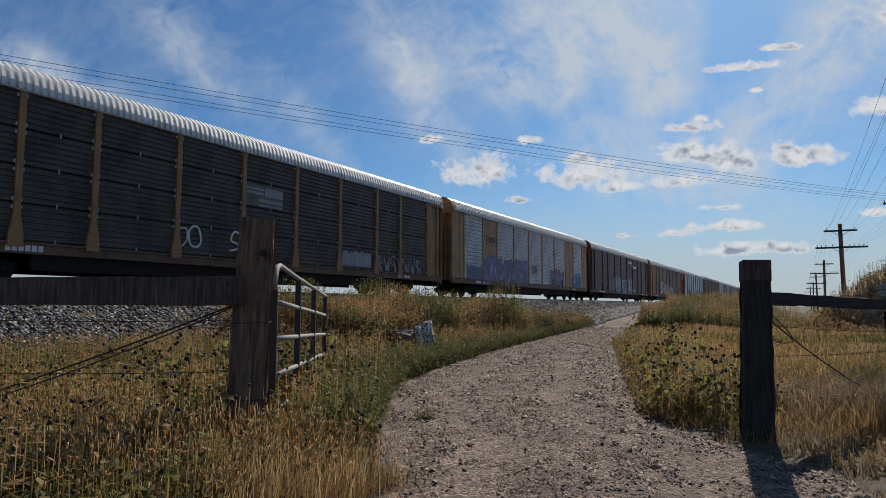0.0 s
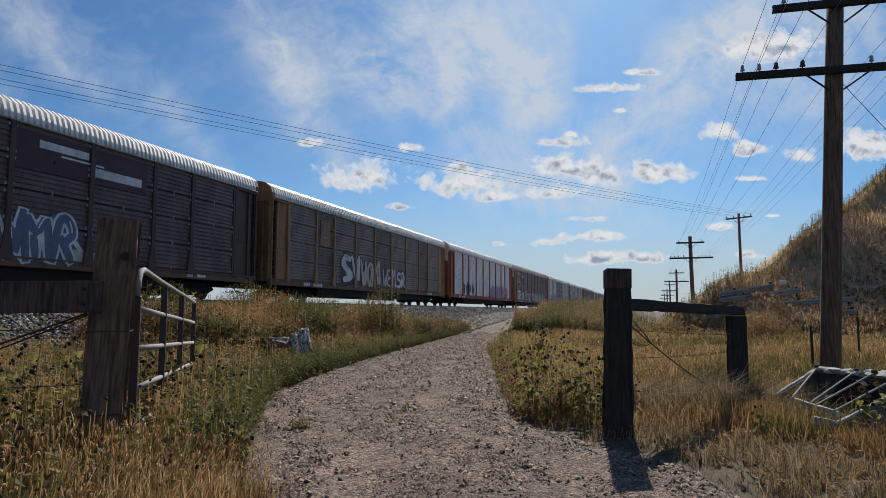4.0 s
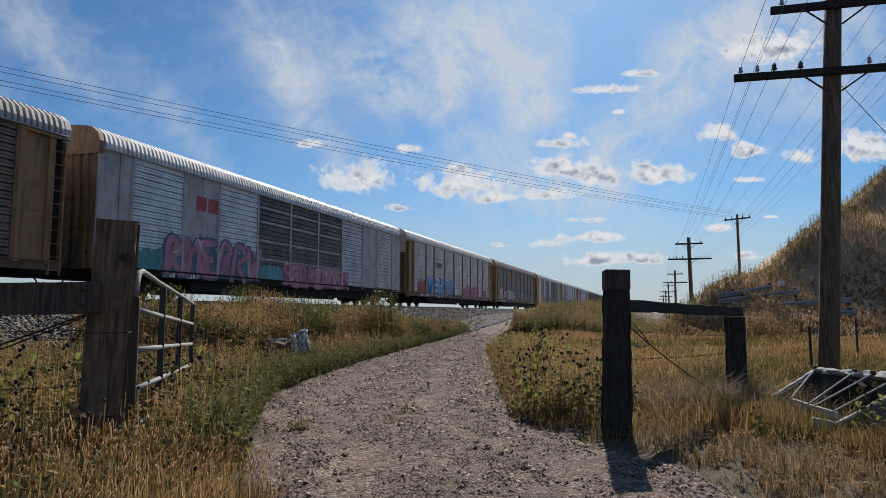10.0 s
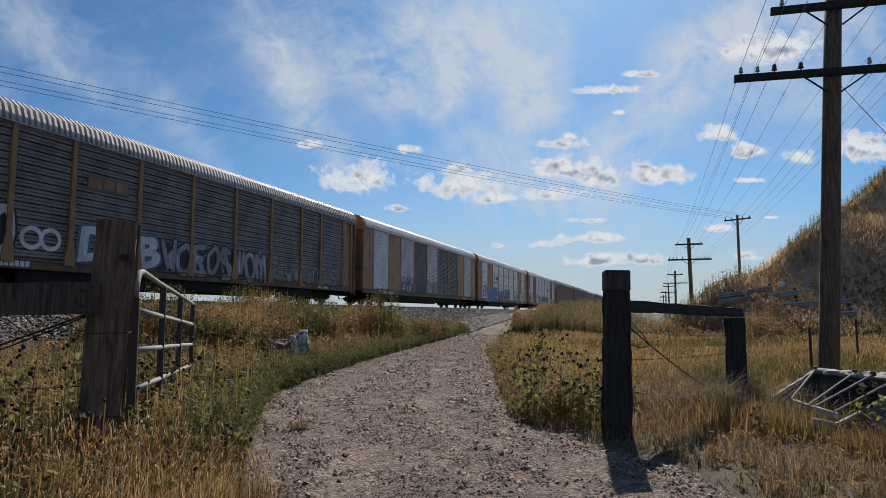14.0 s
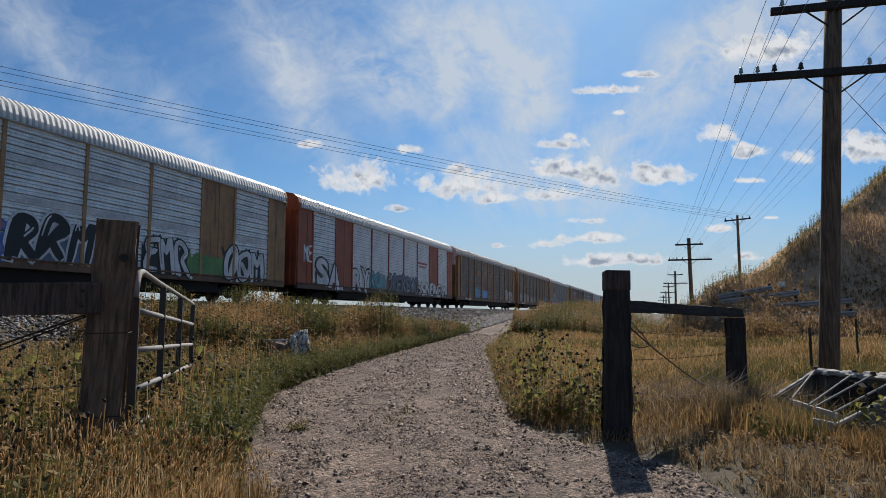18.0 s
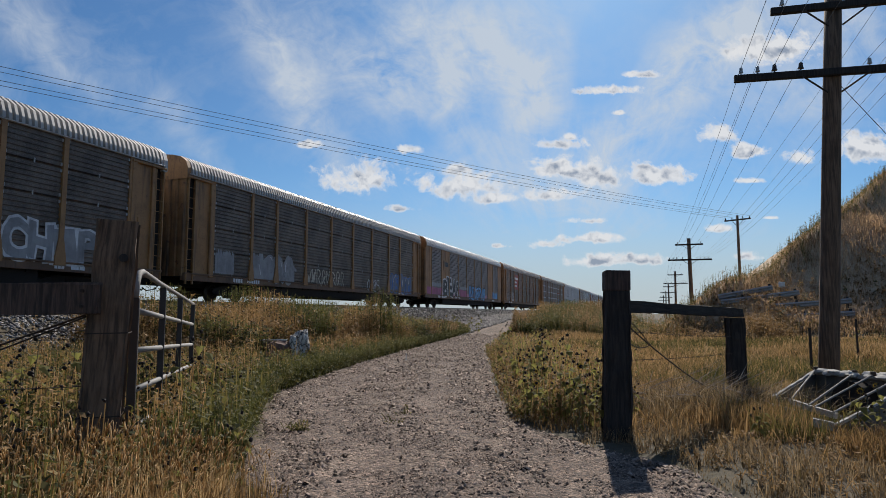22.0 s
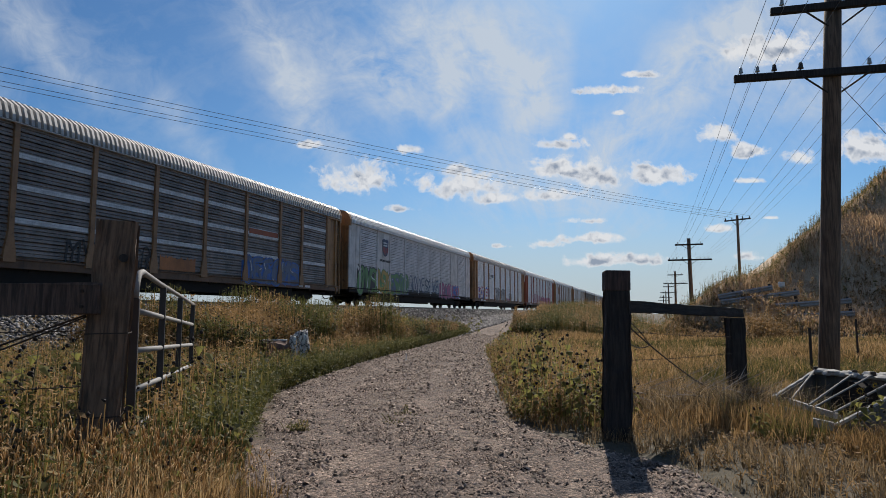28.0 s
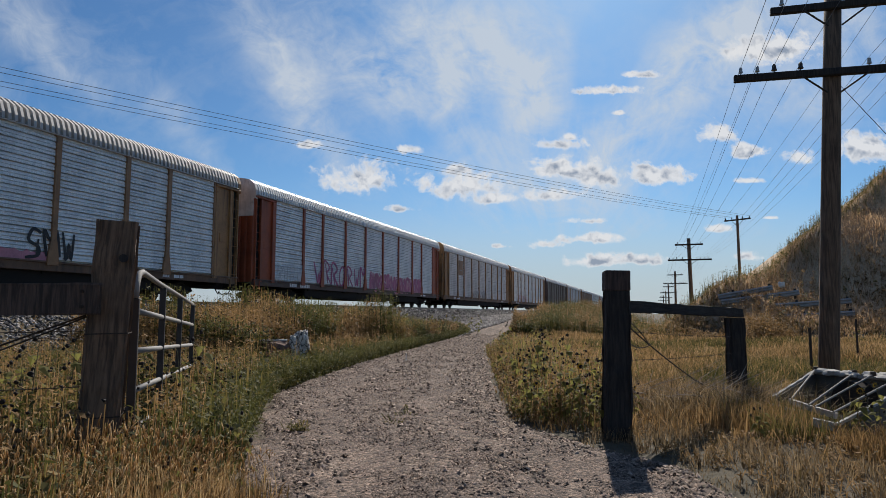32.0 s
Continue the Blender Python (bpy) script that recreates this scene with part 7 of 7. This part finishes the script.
    tall = (0.70 + 0.80 * patchy(x, y, 0.7, 2.0)) * rng.uniform(0.6, 1.2, len(x)) * np.interp(y, [13, 21, 26, 34, 60], [1.05, 1.35, 0.95, 0.5, 0.4])
    k = patchy(x, y, 0.9, 6.0) + rng.normal(0, 0.15, len(x)) > 0.62
    leafy("tall_weeds", "tall rusty brown weeds below the ballast", M_BRUSH, x[~k], y[~k], tall[~k], rng, 10, 0.055, 0.22)
    leafy("tall_green_weeds", "tall olive weeds below the ballast", M_GREEN, x[k], y[k], tall[k] * 1.1, rng, 11, 0.055, 0.24)
    P = np.stack([x + rng.normal(0, 0.05, len(x)), y, land(x, y) + tall * rng.uniform(0.7, 1.02, len(x))], 1)[::2]
    stones("seed_heads", M_SEED, P, np.full(len(P), 0.026), "dark seed heads over the tall weeds", rng, 1.0)
    for name, label, mat, n, cx, cy, rx, ry, h0, h1 in (("rust_brush", "tall rust-brown leafy brush behind the gate", M_BRUSH, 1300, -11.2, 14.9, 1.3, 1.5, 0.7, 1.65), ("olive_brush", "tall yellowish-olive brush below the rails", M_LEAF, 800, -11.7, 25.5, 1.0, 2.2, 0.9, 1.75),
                                                         ("rust_weeds", "rust-brown leafy weeds round the boulder", M_BRUSH, 800, -10.6, 18.6, 1.4, 1.8, 0.4, 1.1)):
        x, y = rng.normal(cx, rx, n), rng.normal(cy, ry, n)
        ok = (x < along(ROAD_L, y) - 0.5) & open_spot(x, y)
        x, y = x[ok], y[ok]
        far = np.hypot((x - cx) / rx, (y - cy) / ry)
        leafy(name, label, mat, x, y, (h0 + (h1 - h0) * np.clip(1 - far / 2.2, 0, 1)) * rng.uniform(0.6, 1.1, len(x)), rng, 16, 0.05, 0.2)
    for lat, dep in ((-1.66, 7.55), (-0.50, 8.6), (-0.62, 7.9)):     # stray plants in the road
        px, py, _ = site(lat, dep)
        k = 26 if lat < -1 else 7
        leafy("road_weed", "small weed growing in the gravel road", M_WEED, px + rng.normal(0, 0.07, k), py + rng.normal(0, 0.06, k), rng.uniform(0.05, 0.16, k), rng, 10, 0.02, 0.5)
    # golden grass by the gate post
    n = 11500
    lat, dep = rng.uniform(-4.6, -1.0, n), rng.uniform(2.3, 4.9, n)
    x, y = lat * math.cos(VIEW) - dep * math.sin(VIEW), lat * math.sin(VIEW) + dep * math.cos(VIEW)
    clump = patchy(x, y, 1.6, 1.0)
    ok = (lat < -1.15 - 0.25 * (4.9 - dep)) & (rng.random(n) < 0.2 + clump)
    x, y, clump = x[ok], y[ok], clump[ok]
    h = (0.36 + 0.34 * clump) * rng.uniform(0.7, 1.12, len(x))
    tips, way = blades("golden_grass", "golden ripe grass clumped by the gate post", M_GOLD, x, y, h, np.full(len(x), 0.0045), rng, 0.30)
    ears("grass_heads", "pale golden nodding seed heads", M_GOLD, tips, way, rng)
    n = len(x)
    xx, yy = np.repeat(x, 3) + rng.normal(0, 0.05, n * 3), np.repeat(y, 3) + rng.normal(0, 0.05, n * 3)
    blades("golden_grass_leaves", "dry golden leaf blades low in the clumps", M_BRUSH, xx, yy, np.repeat(h, 3) * rng.uniform(0.3, 0.8, n * 3), np.full(n * 3, 0.008), rng, 0.5)
    # right verge
    x, y, r = wedge(rng, 26000, 6.0, 45, -6, 25, 1.3)
    ok = (x > along(ROAD_R, y) + 0.03) & (x < along(ROAD_R, y) + 4.0) & (y > 7.6)
    x, y, r = x[ok], y[ok], r[ok]
    d = np.clip((x - along(ROAD_R, y)) / 0.8, 0.2, 1)
    h = (0.10 + 0.28 * patchy(x, y, 1.2, 4.0)) * rng.uniform(0.5, 1.3, len(x)) * d
    blades("verge_grass", "tangled dry brown grass on the road edge", M_BRUSH, x, y, h, 0.006 + 0.001 * r, rng, 0.55)
    n = 2300
    y = 7.3 + 17 * rng.random(n) ** 1.4
    x = along(ROAD_R, y) + 0.12 + np.abs(rng.normal(0, 1.1, n))
    hh = rng.uniform(0.25, 0.75, n) * np.clip((x - along(ROAD_R, y)) / 0.7, 0.35, 1)
    ok = (y > 8.1) & (x < -0.75 + 0.12 * (y - 8))
    x, y, hh = x[ok], y[ok], hh[ok]
    n = len(x)
    k = rng.random(n) < 0.68
    leafy("verge_brush", "brown seeding weeds along the road edge", M_BRUSH, x[k], y[k], hh[k], rng, 12, 0.03, 0.25)
    leafy("verge_weeds", "olive leafy weeds along the road edge", M_LEAF, x[~k], y[~k], hh[~k], rng, 9, 0.045, 0.25)
    P = np.stack([x + rng.normal(0, 0.03, n), y, land(x, y) + hh + 0.02], 1)[k][::3]
    stones("seed_heads", M_SEED, P, np.full(len(P), 0.017), "dark seed heads over the verge", rng, 1.0)
    # field to the right
    x, y, r = wedge(rng, 120000, 8.5, 60, 8, 37, 1.35)
    ok = (x > along(ROAD_R, y) + 1.2) & (y > 10.0) & (land(x, y) < 0.9) & open_spot(x, y)
    x, y, r = x[ok], y[ok], r[ok]
    h = (0.20 + 0.22 * patchy(x, y, 0.6, 3.0)) * rng.uniform(0.55, 1.2, len(x))
    k = rng.random(len(x)) < np.clip(2.2 * patchy(x, y, 0.30, 8.0) - 0.75, 0.08, 0.8)
    blades("field_grass", "knee-high dry golden field grass", M_MEADOW, x[~k], y[~k], h[~k], (0.005 + 0.0008 * r)[~k], rng, 0.7)
    blades("green_field_grass", "olive patches in the dry field grass", M_WEED, x[k], y[k], h[k] * 0.9, (0.005 + 0.0008 * r)[k], rng, 0.7)
    # short straw in front of the posts
    n = 52000
    x, y = rng.uniform(-0.9, 7.0, n), rng.uniform(4.6, 10.6, n)
    ok = (x > along(ROAD_R, y) + 0.02) & open_spot(x, y)
    x, y = x[ok], y[ok]
    p = patchy(x, y, 1.4, 5.0)
    tuft = patchy(x, y, 4.5, 2.0) * (0.6 + 0.4 * patchy(x, y, 9.0, 1.0))
    ok = rng.random(len(x)) < np.clip(2.6 * tuft - 0.45, 0.06, 1)
    x, y, p, tuft = x[ok], y[ok], p[ok], tuft[ok]
    h = (0.03 + 0.10 * p + 0.13 * tuft) * rng.uniform(0.5, 1.4, len(x)) * np.clip((x - along(ROAD_R, y)) / 0.5, 0.3, 1)
    blades("straw", "short dry straw-coloured turf beside the road", M_STRAW, x, y, h, np.full(len(x), 0.007), rng, 0.6)
    n = 1500
    x, y = rng.uniform(-0.3, 6.0, n), rng.uniform(5.2, 8.6, n)
    ok = (x > along(ROAD_R, y) + 0.25) & open_spot(x, y)
    leafy("turf_weeds", "small dull weeds dotted through the turf", M_BRUSH, x[ok], y[ok], rng.uniform(0.04, 0.16, ok.sum()), rng, 9, 0.022, 0.5)
    # tumbled dry stems round the brace post
    n = 2600
    x, y = rng.normal(0.75, 0.55, n), rng.normal(9.6, 0.45, n)
    blades("dry_stems", "tangle of grey dry stems round the brace post", M_STRAW, x, y, rng.uniform(0.2, 0.62, n), np.full(n, 0.009), rng, 1.1)
    n = 2200
    x, y = rng.normal(1.1, 0.33, n), rng.normal(8.45, 0.3, n)
    blades("tall_grass", "green and rust-brown grass before the culvert", M_BRUSH, x, y, rng.uniform(0.1, 0.42, n), np.full(n, 0.008), rng, 0.4)
    c, q = math.cos(VIEW), math.sin(VIEW)
    for n, l0, l1, d0, d1, h0, h1, mat, nm, lab in ((2600, 3.9, 5.9, 5.9, 6.75, 0.15, 0.42, M_BRUSH, "rusty_grass", "rust-brown grass before the culvert wall"), (2200, 3.4, 4.35, 6.9, 8.9, 0.15, 0.45, M_WEED, "green_grass", "green and brown grass beside the culvert"),
                                                   (260, 4.5, 5.3, 7.4, 8.9, 0.12, 0.42, M_WEED, "inlet_weeds", "thin weeds growing in the culvert inlet"), (900, 4.1, 5.2, 10.2, 11.2, 0.3, 0.75, M_GREEN, "pole_grass", "tall green grass round the foot of the pole")):
        lat, dep = rng.uniform(l0, l1, n), rng.uniform(d0, d1, n)
        blades(nm, lab, mat, lat * c - dep * q, lat * q + dep * c, rng.uniform(h0, h1, n) * rng.uniform(0.6, 1.1, n), np.full(n, 0.008), rng, 0.6)
    # mound
    n = 115000
    s = rng.uniform(-6, 27, n)
    d = rng.uniform(-2.0, 1.0, n) + 28 * rng.random(n) ** 1.2
    x = 2.12 + 0.7256 * s + 0.688 * d
    y = 40.69 + 0.688 * s - 0.7256 * d
    ok = (land(x, y) > 0.25)
    x, y, d = x[ok], y[ok], d[ok]
    h = (0.17 + 0.28 * patchy(x, y, 0.6, 7.0)) * rng.uniform(0.6, 1.2, len(x))
    blades("mound_grass", "russet and gold dry grass over the mound", M_HILL, x, y, h, np.full(len(x), 0.028), rng, 0.5)
    n = 2400
    s, d = rng.uniform(-7, 26, n), rng.normal(-0.2, 0.7, n)
    x, y = 2.12 + 0.7256 * s + 0.688 * d, 40.69 + 0.688 * s - 0.7256 * d
    leafy("ridge_weeds", "dark seedy weeds along the skyline of the mound", M_WEED, x, y, 0.25 + 0.75 * rng.random(n) ** 2, rng, 10, 0.05, 0.13)
    n = 1000
    s, d = rng.uniform(0, 27, n), 3 + 14 * rng.random(n)
    x, y = 2.12 + 0.7256 * s + 0.688 * d, 40.69 + 0.688 * s - 0.7256 * d
    ok = patchy(x, y, 0.5, 11.0) > 0.55
    x, y = x[ok], y[ok]
    leafy("mound_brush", "dull green low brush on the mound", M_GREEN, x, y, rng.uniform(0.2, 0.7, len(x)), rng, 14, 0.07, 0.4)
    # bushes at the foot of the mound and along the fence line
    n = 1100
    lat, dep = rng.uniform(9, 27, n), rng.normal(36, 2.0, n)
    c, q = math.cos(VIEW), math.sin(VIEW)
    x, y = lat * c - dep * q, lat * q + dep * c
    h = np.clip(0.2 + 0.75 * patchy(x, y, 0.55, 9.0) ** 2, 0.15, 1.0) * rng.uniform(0.6, 1.1, n)
    leafy("foot_brush", "dull green-brown brush at the foot of the mound", M_BRUSH, x, y, h, rng, 12, 0.07, 0.3)
    n = 500
    lat, dep = rng.normal(16.3, 1.1, n), rng.normal(33.5, 0.8, n)
    x, y = lat * c - dep * q, lat * q + dep * c
    leafy("rail_brush", "olive and brown bush before the guard rails", M_BRUSH, x, y, rng.uniform(0.5, 1.5, n) * np.exp(-((lat - 16.3) / 1.9) ** 2), rng, 16, 0.06, 0.3)
    # brush on the crest where the road climbs
    n = 9000
    y = rng.uniform(36, 72, n)
    x = along(ROAD_R, y) + 0.4 + np.abs(rng.normal(0, 3.2, n))
    h = (0.55 + 1.15 * patchy(x, y, 0.5, 1.0)) * rng.uniform(0.6, 1.1, n)
    k = patchy(x, y, 0.6, 5.0) + rng.normal(0, 0.2, n) > 0.5
    leafy("crest_brush", "rust-brown brush where the road climbs", M_BRUSH, x[k], y[k], h[k], rng, 12, 0.065, 0.25)
    leafy("crest_bushes", "olive-green brush where the road climbs", M_GREEN, x[~k], y[~k], h[~k], rng, 12, 0.065, 0.25)
    blades("crest_grass", "dry olive grass on the rise", M_WEED, x, y, h * 0.7, np.full(n, 0.03), rng, 0.3)


def sunflower(seed, height, heads, flowers):
    """A wild sunflower, going to seed."""
    rng = random.Random(seed)
    top = thing("wild_sunflower", "wild sunflower gone to seed, drooping green leaves" if not flowers else "wild sunflower with a yellow bloom and dark seed heads", "plant", (0, 0, -50), 0, "wild sunflowers by the track")
    bend = Vector((rng.uniform(-0.15, 0.15), rng.uniform(-0.15, 0.15), 0)) * height
    axis = [bend * (t * t) + Vector((0, 0, height * t)) for t in (0, 0.25, 0.5, 0.75, 1.0)]
    part("stalk", Mesh().tube(axis, [0.009, 0.008, 0.007, 0.005, 0.003], 6).data("stalk", M_STALK), top)
    for i in range(11):
        t = 0.15 + 0.8 * i / 11
        p = bend * (t * t) + Vector((0, 0, height * t))
        a = i * 2.4 + rng.uniform(-0.4, 0.4)
        ln, wd = rng.uniform(0.08, 0.15), rng.uniform(0.04, 0.07)
        out, side = Vector((math.cos(a), math.sin(a), 0)), Vector((-math.sin(a), math.cos(a), 0))
        d0, d1 = rng.uniform(0.0, 0.04), rng.uniform(0.05, 0.13)
        q = p + out * 0.05 + Vector((0, 0, 0.01))
        v = [p, q, q + out * ln * 0.35 + side * wd - Vector((0, 0, d0)), q + out * ln * 0.45 + Vector((0, 0, 0.012 - d0)), q + out * ln * 0.35 - side * wd - Vector((0, 0, d0)), q + out * ln - Vector((0, 0, d1))]
        part("leaf", Mesh().add(v, [(0, 1, 3), (1, 2, 3), (1, 3, 4), (2, 5, 3), (3, 5, 4)]).data("leaf", M_LEAF), top)
    for i in range(heads):
        t = rng.uniform(0.6, 1.0) if i else 1.0
        p = bend * (t * t) + Vector((0, 0, height * t))
        a = rng.uniform(0, 6.28)
        q = p + Vector((math.cos(a) * 0.14, math.sin(a) * 0.14, rng.uniform(0.02, 0.14))) * (1 if i else 0.3)
        m = Mesh().tube([p, p.lerp(q, 0.6) + Vector((0, 0, 0.02)), q], 0.0035, 5)
        stem = part("flower_stem", m.data("flower_stem", M_STALK), top)
        r = rng.uniform(0.018, 0.03)
        n = Vector((math.cos(a), math.sin(a), rng.uniform(-0.5, 0.4))).normalized()
        m = Mesh().tube([q - n * r * 0.5, q - n * 0.2 * r, q + n * r * 0.35, q + n * r * 0.65], [r * 0.4, r, r, r * 0.5], 9)
        part("seed_head", m.data("seed_head", M_SEED), stem)
        if i < flowers:
            s = n.cross(Vector((0, 0, 1))).normalized()
            u = n.cross(s)
            m = Mesh()
            for k in range(11):
                b = k * 0.571
                o, w = s * math.cos(b) + u * math.sin(b), (u * math.cos(b) - s * math.sin(b)) * 0.010
                m.add([q + o * r * 0.7 - w, q + o * r * 0.7 + w, q + o * (r + 0.035) + n * 0.006], [(0, 1, 2)])
            tagged(part("petals", m.data("petals", M_PETAL), stem), "yellow petals")
    return top


def plant_sunflowers():
    rng = random.Random(8)
    kinds = [sunflower(1, 0.95, 4, 0), sunflower(2, 0.75, 3, 1), sunflower(3, 1.15, 5, 0), sunflower(4, 0.6, 3, 0), sunflower(5, 0.85, 4, 1)]
    spots = []
    for i in range(46):                          # right verge
        y = 7.6 + 13 * rng.random() ** 1.3
        spots.append((float(along(ROAD_R, y)) + 0.3 + abs(rng.gauss(0, 0.8)), y, rng.uniform(0.55, 0.95)))
    for i in range(34):                          # behind the left fence
        lat, dep = rng.uniform(-5.2, -2.6), rng.uniform(5.3, 8.5)
        x, y, _ = site(lat, dep)
        spots.append((x, y, rng.uniform(0.6, 1.0)))
    for i in range(9):                           # by the gate
        lat, dep = rng.uniform(-2.2, -1.3), rng.uniform(3.6, 5.2)
        x, y, _ = site(lat, dep)
        spots.append((x, y, rng.uniform(0.45, 0.7)))
    for i in range(26):                          # along the ballast foot
        y = 12 + 26 * rng.random()
        spots.append((rng.uniform(-13.5, -9.8), y, rng.uniform(0.9, 1.35)))
    for i in range(7):                           # by the culvert
        x, y, _ = site(rng.uniform(4.2, 5.3), rng.uniform(6.2, 7.2))
        spots.append((x, y, rng.uniform(0.5, 0.75)))
    first = set()
    for i, (x, y, s) in enumerate(spots):
        k = i % len(kinds)
        m = Matrix.Translation((x, y, float(land(x, y)) - 0.02)) @ pose(0, 0, 0, rng.uniform(-6, 6), rng.uniform(-6, 6), rng.uniform(0, 360))
        if k not in first:
            first.add(k)
            kinds[k].matrix_basis = m @ Matrix.Scale(s, 4)
        else:
            c = copy_thing(kinds[k], m)
            c.scale = (s, s, s)


plant_grass()
plant_sunflowers()

motions()
